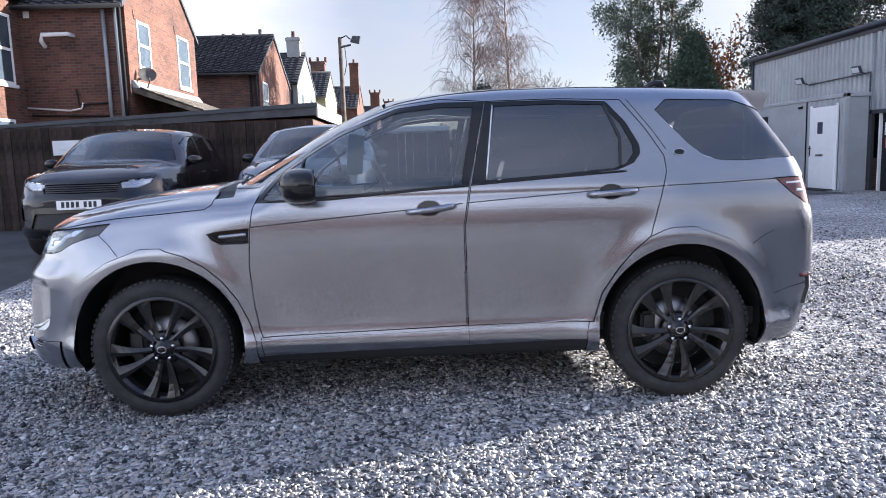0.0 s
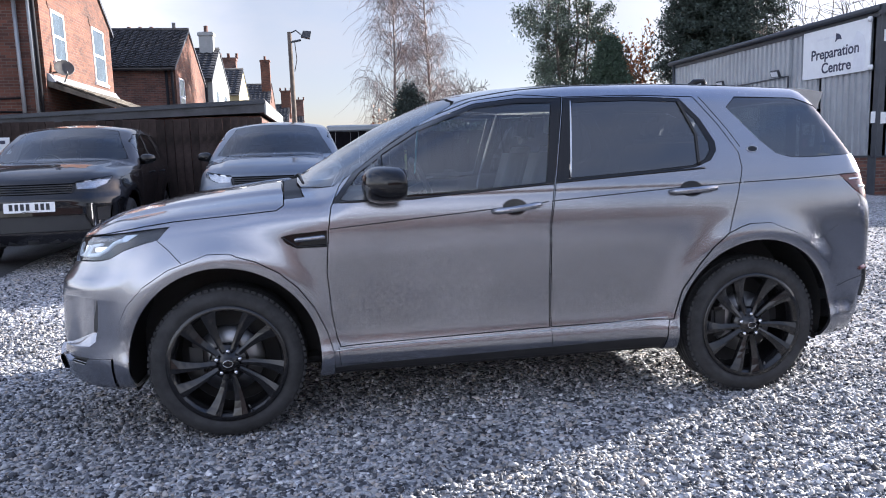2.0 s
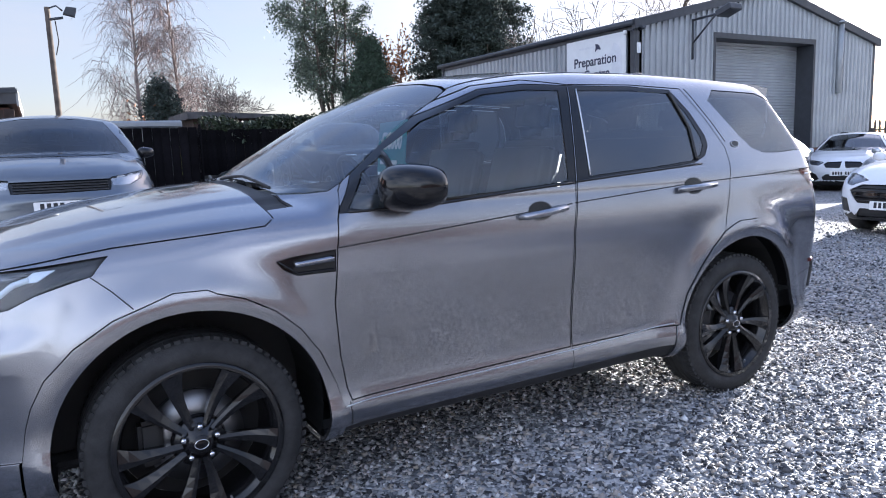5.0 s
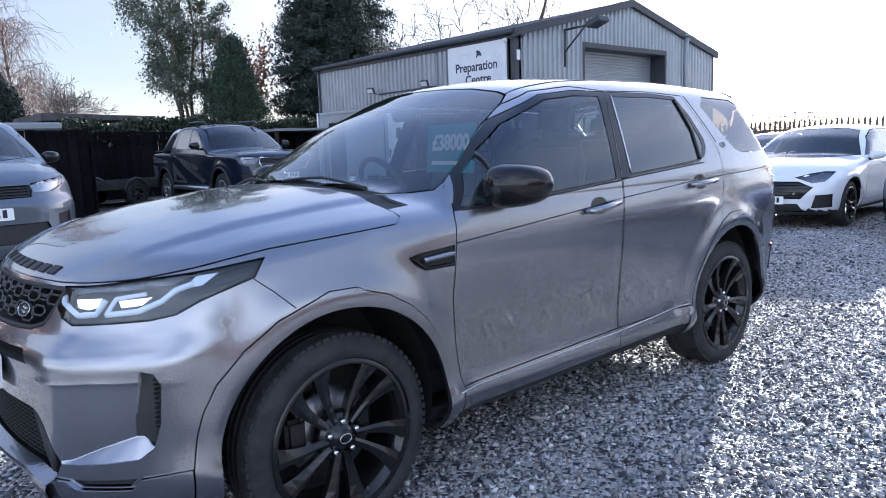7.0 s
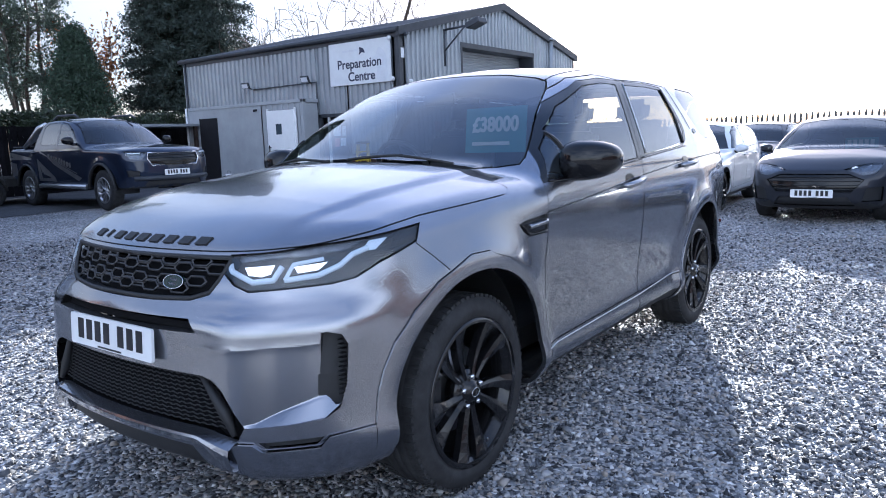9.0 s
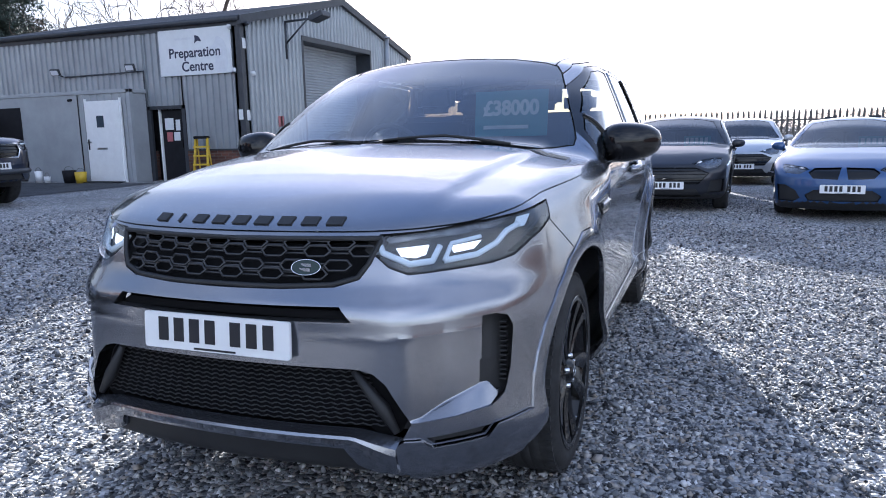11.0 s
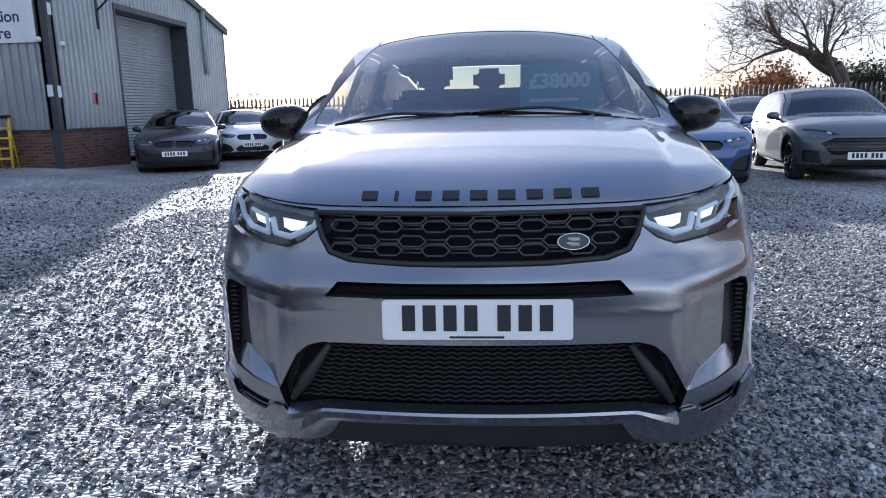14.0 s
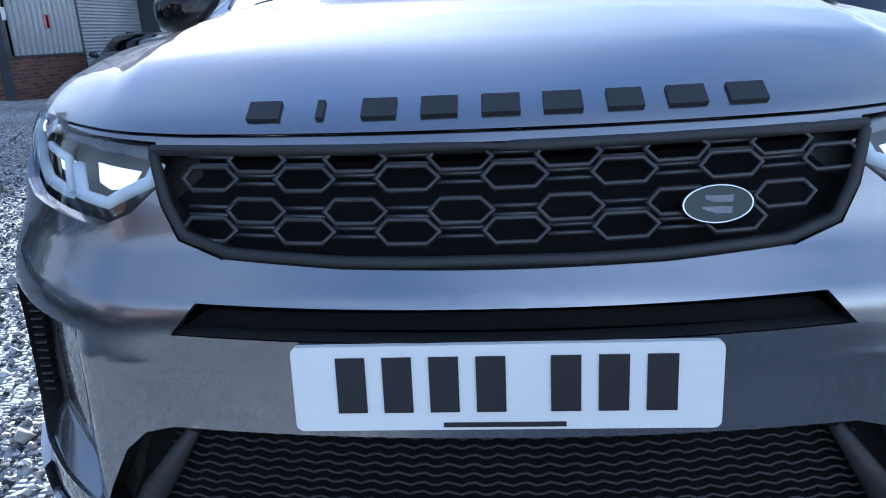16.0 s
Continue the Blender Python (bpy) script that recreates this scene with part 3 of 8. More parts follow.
def seat(parent, x, y, z, w=0.5, headrest=True):
    s = empty("seat")
    s.parent = parent
    s.location = (x, y, z)
    part("cushion", box(-0.28, 0.25, -w / 2, w / 2, -0.02, 0.14, 0.05, 3), SEAT, s, smooth=True)
    b = box(-0.07, 0.07, -w / 2, w / 2, 0.0, 0.62, 0.055, 3)
    bmesh.ops.transform(b, matrix=pose(0.27, 0, 0.1, 0, 16, 0), verts=b.verts)
    part("seat_back", b, SEAT, s, smooth=True)
    if headrest:
        h = box(-0.05, 0.05, -0.13, 0.13, 0.0, 0.19, 0.045, 3)
        bmesh.ops.transform(h, matrix=pose(0.45, 0, 0.72, 0, 10, 0), verts=h.verts)
        part("headrest", h, SEAT, s, smooth=True)
    return s


def cabin(parent, form, cowl_x, seat_x, floor_z, belt, half_w, rear_seat_x=None, tail_x=2.0, detail=True):
    """Dash, steering wheel, seats and a floor."""
    dash = box(cowl_x - 0.05, cowl_x + 0.50, -half_w, half_w, belt - 0.28, belt + 0.02, 0.06, 3)
    part("dashboard", dash, TRIM_DARK, parent, smooth=True)
    part("cabin_floor", box(cowl_x, tail_x, -half_w, half_w, floor_z - 0.1, floor_z), TRIM_DARK, parent)
    st = tube([(0.19 * math.cos(a) * 0, 0.185 * math.cos(a), 0.185 * math.sin(a)) for a in [2 * math.pi * i / 28 for i in range(28)]], 0.016, 8, True)
    merge(st, tube([(0.02, -0.18, 0.0), (0.0, 0, -0.01), (0.02, 0.18, 0.0)], 0.018, 6))
    merge(st, tube([(0.02, 0, 0), (0.0, 0, -0.18)], 0.018, 6))
    merge(st, tube([(-0.25, 0, 0), (0.0, 0, 0)], 0.03, 8))
    bmesh.ops.transform(st, matrix=pose(cowl_x + 0.62, half_w * 0.46, belt + 0.02, 0, -24, 0), verts=st.verts)
    part("steering_wheel", st, TRIM_DARK, parent)
    for y in (-half_w * 0.47, half_w * 0.47):
        seat(parent, seat_x, y, floor_z + 0.22)
    if rear_seat_x:
        seat(parent, rear_seat_x, 0, floor_z + 0.25, w=half_w * 1.85, headrest=False)
        for y in (-0.42, 0, 0.42):
            h = box(-0.05, 0.05, -0.12, 0.12, 0.0, 0.17, 0.045, 3)
            bmesh.ops.transform(h, matrix=pose(rear_seat_x + 0.45, y, floor_z + 0.93, 0, 10, 0), verts=h.verts)
            part("headrest", h, SEAT, parent, smooth=True)


def mirror_pair(parent, x, y, z, sx=0.105, sy=0.10, sz=0.075, mat=BLACK_GLOSS):
    """Door mirrors: a swept housing with a flat back, its glass and its arm."""
    for s in (-1, 1):
        b = bmesh.new()
        bmesh.ops.create_uvsphere(b, u_segments=28, v_segments=18, radius=1.0)
        for v in b.verts:
            cx, cy, cz = v.co
            q = (abs(cx) ** 2.6 + abs(cy) ** 2.6 + abs(cz) ** 2.6) ** (1 / 2.6)
            cx, cy, cz = cx / q, cy / q, cz / q
            if cx > 0:
                cx = min(cx, 0.55)
            o = cy * s
            v.co = Vector((cx * sx * (1 - 0.25 * o * o * (cx < 0)) + 0.025 * o, cy * sy, (cz * (1 - 0.16 * o) + 0.05 * o) * sz))
        bmesh.ops.transform(b, matrix=pose(x, s * y, z, 0, 0, 0), verts=b.verts)
        h = part("door_mirror", b, mat, parent, smooth=True)
        g = bmesh.new()
        ring = [g.verts.new((x + sx * 0.56 + 0.02 * math.cos(a), s * (y + sy * 0.78 * math.cos(a)), z + sz * 0.78 * math.sin(a))) for a in [2 * math.pi * i / 24 for i in range(24)]]
        g.faces.new(ring if s < 0 else ring[::-1])
        part("mirror_glass", g, CHROME, h)
        part("mirror_arm", tube([(x - 0.01, s * (y - sy * 0.6), z - sz * 0.75), (x - 0.02, s * (y - sy * 0.95), z - sz * 0.95), (x - 0.03, s * (y - sy - 0.06), z - sz * 0.9)], [0.028, 0.024, 0.03], 8), BLACK_GLOSS, h)
# ---- ground ----
def ground_z(x, y):
    """The yard lies level round the grey car and rises gently towards the fence and the workshop."""
    t = min(1.0, max(0.0, (y - 1.6 - 0.6 * max(0.0, x - 2.0)) / 4.0))
    return 0.19 * t * t * (3 - 2 * t)


def stone_material(name, scale):
    """Loose grey chippings, told apart by their own tones."""
    m = bpy.data.materials.new(name)
    m.use_nodes = True
    nd, ln = m.node_tree.nodes, m.node_tree.links
    p = nd["Principled BSDF"]
    p.inputs["Roughness"].default_value = 0.8
    p.inputs["Specular IOR Level"].default_value = 0.25
    tc = nd.new("ShaderNodeTexCoord")
    cols = ((0.0, (0.03, 0.03, 0.034)), (0.28, (0.135, 0.14, 0.15)), (0.52, (0.31, 0.315, 0.325)), (0.72, (0.44, 0.435, 0.43)), (0.86, (0.33, 0.285, 0.24)), (1.0, (0.70, 0.70, 0.71)))
    ramp = nd.new("ShaderNodeValToRGB")
    el = ramp.color_ramp.elements
    el[0].position, el[0].color = cols[0][0], (*cols[0][1], 1)
    el[1].position, el[1].color = cols[-1][0], (*cols[-1][1], 1)
    for q, c in cols[1:-1]:
        e = el.new(q)
        e.color = (*c, 1)
    if scale:
        v = nd.new("ShaderNodeTexVoronoi")
        v.inputs["Scale"].default_value = scale
        ln.new(tc.outputs["Object"], v.inputs["Vector"])
        sx = nd.new("ShaderNodeSeparateColor")
        ln.new(v.outputs["Color"], sx.inputs[0])
        ln.new(sx.outputs[0], ramp.inputs["Fac"])
        b = nd.new("ShaderNodeBump")
        b.inputs["Strength"].default_value, b.inputs["Distance"].default_value = 0.6, 0.02
        b.invert = True
        ln.new(v.outputs["Distance"], b.inputs["Height"])
        ln.new(b.outputs["Normal"], p.inputs["Normal"])
    else:
        g = nd.new("ShaderNodeNewGeometry")
        ln.new(g.outputs["Random Per Island"], ramp.inputs["Fac"])
    # damp and dusty patches over the yard
    n = nd.new("ShaderNodeTexNoise")
    n.inputs["Scale"].default_value, n.inputs["Detail"].default_value = 0.7, 6
    ln.new(tc.outputs["Object"], n.inputs["Vector"])
    mr = nd.new("ShaderNodeMapRange")
    mr.inputs["From Min"].default_value, mr.inputs["From Max"].default_value = 0.3, 0.7
    mr.inputs["To Min"].default_value, mr.inputs["To Max"].default_value = 0.75, 1.2
    ln.new(n.outputs["Fac"], mr.inputs["Value"])
    sc = nd.new("ShaderNodeVectorMath")
    sc.operation = "SCALE"
    ln.new(ramp.outputs["Color"], sc.inputs[0])
    ln.new(mr.outputs["Result"], sc.inputs["Scale"])
    ln.new(sc.outputs["Vector"], p.inputs["Base Color"])
    return m


GRAVEL = stone_material("gravel", 48.0)
STONE = stone_material("gravel_stone", 0)
TARMAC = material("tarmac", (0.055, 0.056, 0.06), 0.85, vary=0.3, scale=1.3, bump=0.5, bump_scale=180)


def sheet(name, xs, ys, zf, mat):
    b = bmesh.new()
    g = [[b.verts.new((x, y, zf(x, y))) for y in ys] for x in xs]
    for i in range(len(xs) - 1):
        for j in range(len(ys) - 1):
            b.faces.new((g[i][j], g[i + 1][j], g[i + 1][j + 1], g[i][j + 1])).smooth = True
    return tagged(obj(name, b, mat), kind="structure")


grid = sorted(set([-900, -300, -120, -60, -40, -30, -24, -20] + [round(-16 + 0.5 * i, 2) for i in range(77)] + [24, 30, 40, 60, 120, 300, 900]))
tagged(sheet("ground", grid, grid, ground_z, GRAVEL), "grey gravel yard")
# tarmac drive before the fence and up to the workshop
tagged(sheet("road", [-16 + 0.5 * i for i in range(24)], [2.6 + 0.4 * i for i in range(17)], lambda x, y: ground_z(x, y) + 0.006, TARMAC), "worn tarmac drive beside the gravel")
tagged(sheet("road", [-4 + 0.5 * i for i in range(29)], [11.6 + 0.5 * i for i in range(15)], lambda x, y: ground_z(x, y) + 0.010, TARMAC), "worn tarmac drive by the workshop")


def chippings():
    """Loose stones, each a small angular lump, thick where the yard is seen from near."""
    rng = np.random.default_rng(4)
    spots = []
    for x0, x1, y0, y1, per, size in ((-4.0, 3.2, -3.6, -0.2, 2300, 0.0105), (-4.2, -1.6, -0.2, 2.0, 1500, 0.0105), (-1.6, 3.2, -0.2, 1.2, 700, 0.011), (3.2, 6.0, -4.5, 1.6, 900, 0.012), (-4.0, 3.2, -4.4, -3.6, 600, 0.011), (-4.3, -1.6, 2.0, 3.4, 900, 0.012), (-1.6, 5.0, 1.2, 4.0, 1100, 0.012), (-4.3, 2.0, 3.4, 7.0, 520, 0.013), (6.0, 10.0, -2.5, 6.0, 220, 0.014), (2.0, 6.0, 1.6, 8.0, 260, 0.014)):
        n = int((x1 - x0) * (y1 - y0) * per)
        p = np.stack([rng.uniform(x0, x1, n), rng.uniform(y0, y1, n)], 1)
        spots.append(np.column_stack([p, rng.lognormal(math.log(size), 0.28, n)]))
    s = np.concatenate(spots)
    n = len(s)
    base = np.array([(1, 0, 0), (-1, 0, 0), (0, 1, 0), (0, -1, 0), (0, 0, 1), (0, 0, -1)], float)
    tri = np.array([(0, 2, 4), (2, 1, 4), (1, 3, 4), (3, 0, 4), (2, 0, 5), (1, 2, 5), (3, 1, 5), (0, 3, 5)])
    v = base[None] * rng.uniform(0.55, 1.35, (n, 6, 1)) + rng.normal(0, 0.22, (n, 6, 3))
    v *= rng.uniform(0.7, 1.2, (n, 1, 3)) * np.array([1, 1, 0.75])
    a, c = rng.uniform(0, 6.283, n), rng.normal(0, 0.5, n)
    ca, sa = np.cos(a)[:, None], np.sin(a)[:, None]
    x, y, z = v[..., 0], v[..., 1], v[..., 2]
    y, z = y * np.cos(c)[:, None] - z * np.sin(c)[:, None], y * np.sin(c)[:, None] + z * np.cos(c)[:, None]
    v = np.stack([x * ca - y * sa, x * sa + y * ca, z], 2) * s[:, 2][:, None, None]
    t = np.clip((s[:, 1] - 1.6 - 0.6 * np.maximum(0, s[:, 0] - 2.0)) / 4.0, 0, 1)
    v += np.stack([s[:, 0], s[:, 1], 0.19 * t * t * (3 - 2 * t) + s[:, 2] * rng.uniform(-0.1, 0.55, n)], 1)[:, None]
    f = (tri[None] + (np.arange(n) * 6)[:, None, None]).reshape(-1)
    me = bpy.data.meshes.new("gravel_stones")
    me.vertices.add(n * 6)
    me.vertices.foreach_set("co", v.reshape(-1))
    me.loops.add(len(f))
    me.loops.foreach_set("vertex_index", f.astype(np.int32))
    me.polygons.add(len(f) // 3)
    me.polygons.foreach_set("loop_start", np.arange(0, len(f), 3, dtype=np.int32))
    me.update(calc_edges=True)
    me.materials.append(STONE)
    tagged(new("gravel_stones", me), "loose grey and white gravel chippings", "gravel", kind="stuff")


# ---- surfaces of the buildings ----
def brick_material(name, c1, c2, mortar, scale=1.0, axis="x"):
    m = material(name, c1, 0.85)
    nd, ln = m.node_tree.nodes, m.node_tree.links
    p = nd["Principled BSDF"]
    tc = nd.new("ShaderNodeTexCoord")
    sp = nd.new("ShaderNodeSeparateXYZ")
    cb = nd.new("ShaderNodeCombineXYZ")
    ln.new(tc.outputs["Object"], sp.inputs[0])
    ad = nd.new("ShaderNodeMath")
    ad.operation = "ADD"
    ln.new(sp.outputs[0], ad.inputs[0])
    ln.new(sp.outputs[1], ad.inputs[1])
    ln.new(ad.outputs[0], cb.inputs[0])
    ln.new(sp.outputs[2], cb.inputs[1])
    b = nd.new("ShaderNodeTexBrick")
    b.inputs["Scale"].default_value = 1.0
    b.inputs["Brick Width"].default_value, b.inputs["Row Height"].default_value = 0.225 * scale, 0.075 * scale
    b.inputs["Mortar Size"].default_value = 0.008 * scale
    b.inputs["Bias"].default_value = -0.1
    b.inputs["Color1"].default_value, b.inputs["Color2"].default_value, b.inputs["Mortar"].default_value = (*c1, 1), (*c2, 1), (*mortar, 1)
    ln.new(cb.outputs[0], b.inputs["Vector"])
    n = nd.new("ShaderNodeTexNoise")
    n.inputs["Scale"].default_value, n.inputs["Detail"].default_value = 1.1, 8
    ln.new(tc.outputs["Object"], n.inputs["Vector"])
    mr = nd.new("ShaderNodeMapRange")
    mr.inputs["From Min"].default_value, mr.inputs["From Max"].default_value = 0.3, 0.7
    mr.inputs["To Min"].default_value, mr.inputs["To Max"].default_value = 0.65, 1.25
    ln.new(n.outputs["Fac"], mr.inputs["Value"])
    sc = nd.new("ShaderNodeVectorMath")
    sc.operation = "SCALE"
    ln.new(b.outputs["Color"], sc.inputs[0])
    ln.new(mr.outputs["Result"], sc.inputs["Scale"])
    ln.new(sc.outputs["Vector"], p.inputs["Base Color"])
    bp = nd.new("ShaderNodeBump")
    bp.inputs["Strength"].default_value, bp.inputs["Distance"].default_value = 0.8, 0.01
    bp.invert = True
    ln.new(b.outputs["Fac"], bp.inputs["Height"])
    ln.new(bp.outputs["Normal"], p.inputs["Normal"])
    return m


BRICK = brick_material("red_brick", (0.145, 0.050, 0.026), (0.058, 0.021, 0.014), (0.10, 0.075, 0.058))
BRICK_OLD = brick_material("old_brick", (0.145, 0.06, 0.042), (0.055, 0.026, 0.022), (0.12, 0.10, 0.085))
RENDER_WHITE = material("white_render", (0.31, 0.315, 0.31), 0.9, vary=0.12, scale=1.5)
RENDER_YELLOW = material("yellow_render", (0.36, 0.31, 0.18), 0.9, vary=0.12, scale=1.5)
TILE = material("roof_tile", (0.030, 0.030, 0.034), 0.8, vary=0.3, scale=4, island=0.35)
MOSS_TILE = material("mossy_tile", (0.11, 0.095, 0.075), 0.9, vary=0.4, scale=3, island=0.35)
SHEET = material("grey_steel_sheet", (0.33, 0.355, 0.385), 0.36, 0.40, vary=0.10, scale=0.9, bump=0.05, bump_scale=30)
SHEET_DARK = material("dark_steel_trim", (0.045, 0.05, 0.06), 0.5, 0.2)
ROOF_SHEET = material("roof_sheet", (0.075, 0.075, 0.08), 0.8, vary=0.3, scale=2)
SHUTTER = material("shutter_steel", (0.31, 0.335, 0.36), 0.45, 0.35, vary=0.08, scale=1.2)
CONTAINER = material("painted_container", (0.33, 0.35, 0.37), 0.6, vary=0.10, scale=1.1, bump=0.05, bump_scale=20)
UPVC = material("white_upvc", (0.78, 0.79, 0.80), 0.35, vary=0.03)
PANE = material("dark_pane", (0.06, 0.08, 0.10), 0.05, vary=0.2, scale=2, spec=0.5)
TIMBER = material("dark_fence_timber", (0.045, 0.032, 0.028), 0.85, spec=0.2, vary=0.35, scale=5, bump=0.4, bump_scale=40, island=0.3)
TRAILER_STEEL = material("worn_trailer_steel", (0.05, 0.048, 0.046), 0.7, 0.3, vary=0.3, scale=3)
TIMBER_BLACK = material("black_fence_timber", (0.007, 0.0065, 0.008), 0.9, spec=0.08, vary=0.3, scale=5, island=0.3)
GALV = material("galvanised_steel", (0.10, 0.095, 0.09), 0.6, 0.3, vary=0.2, scale=3)
YELLOW = material("yellow_plastic", (0.62, 0.42, 0.03), 0.5)
BLACK_BOX = material("black_metal", (0.014, 0.014, 0.017), 0.75, spec=0.2)
WHITE_SIGN = material("sign_white", (0.66, 0.68, 0.70), 0.5, vary=0.03)
SIGN_INK = material("sign_ink", (0.03, 0.035, 0.07), 0.6)
SIGN_GREY = material("sign_pale_print", (0.62, 0.64, 0.68), 0.5, vary=0.05)
RED_SIGN = material("red_notice", (0.45, 0.14, 0.15), 0.5)
BARK = material("bark", (0.09, 0.07, 0.055), 0.9, vary=0.35, scale=6, bump=0.5, bump_scale=30)
BARK_PALE = material("birch_bark", (0.24, 0.20, 0.18), 0.85, vary=0.35, scale=5)
LEAF_EUC = material("grey_green_leaf", (0.06, 0.085, 0.055), 0.55, island=0.5)
LEAF_FIR = material("fir_needles", (0.035, 0.062, 0.036), 0.7, island=0.5)
LEAF_DARK = material("dark_conifer_needles", (0.030, 0.045, 0.035), 0.7, island=0.5)
LEAF_HEDGE = material("hedge_leaf", (0.024, 0.038, 0.016), 0.6, island=0.5)
LEAF_RUST = material("rust_leaf", (0.26, 0.10, 0.035), 0.7, island=0.4)
LEAF_YELLOW = material("yellow_green_leaf", (0.22, 0.24, 0.05), 0.6, island=0.4)
TWIG_BIRCH = material("birch_twigs", (0.17, 0.12, 0.11), 0.9, island=0.3)
# distance haze is put into this pale base colour
WOODS_FAR = material("far_woods", (0.22, 0.20, 0.19), 0.95, island=0.3)
TWIG_FAR = material("far_wood", (0.10, 0.085, 0.08), 0.9, island=0.3)


def ribbed(p0, p1, tops, z0, pitch=0.20, depth=0.045, out=(0, -1)):
    """A ribbed steel wall from p0 to p1; tops(u) is its upper edge; out is its outward side."""
    b = bmesh.new()
    L = math.hypot(p1[0] - p0[0], p1[1] - p0[1])
    dx, dy = (p1[0] - p0[0]) / L, (p1[1] - p0[1]) / L
    us, k = [], 0.0
    while k < L:
        us += [(k, 0), (k + pitch * 0.44, 0), (k + pitch * 0.54, 1), (k + pitch * 0.90, 1)]
        k += pitch
    us = [(min(u, L), o) for u, o in us] + [(L, 0)]
    lo, hi = [], []
    for u, o in us:
        x, y = p0[0] + dx * u + out[0] * depth * o, p0[1] + dy * u + out[1] * depth * o
        zb = z0(u) if callable(z0) else z0
        lo.append(b.verts.new((x, y, zb)))
        hi.append(b.verts.new((x, y, max(tops(u), zb + 0.01))))
    for i in range(len(us) - 1):
        b.faces.new((lo[i], lo[i + 1], hi[i + 1], hi[i]))
    bmesh.ops.recalc_face_normals(b, faces=b.faces)
    return b


def lettering(text, size, m, mat, parent, name, depth=0.003, bold=0.0):
    cu = bpy.data.curves.new(name, "FONT")
    cu.body, cu.size, cu.extrude, cu.align_x, cu.align_y, cu.offset = text, size, depth, "CENTER", "CENTER", bold
    tmp = bpy.data.objects.new(name, cu)
    scene.collection.objects.link(tmp)
    me = bpy.data.meshes.new_from_object(tmp.evaluated_get(bpy.context.evaluated_depsgraph_get()))
    bpy.data.objects.remove(tmp)
    me.materials.append(mat)
    ob = new(name, me)
    ob.parent = parent
    ob.matrix_local = m
    return ob


# ---- the workshop ----
WX, WY, WE, WA, WN = 11.05, 9.62, 21.15, 5.28, 18.95      # west wall, south gable, east end, ridge, north end
WZ = 4.10                                                # eaves


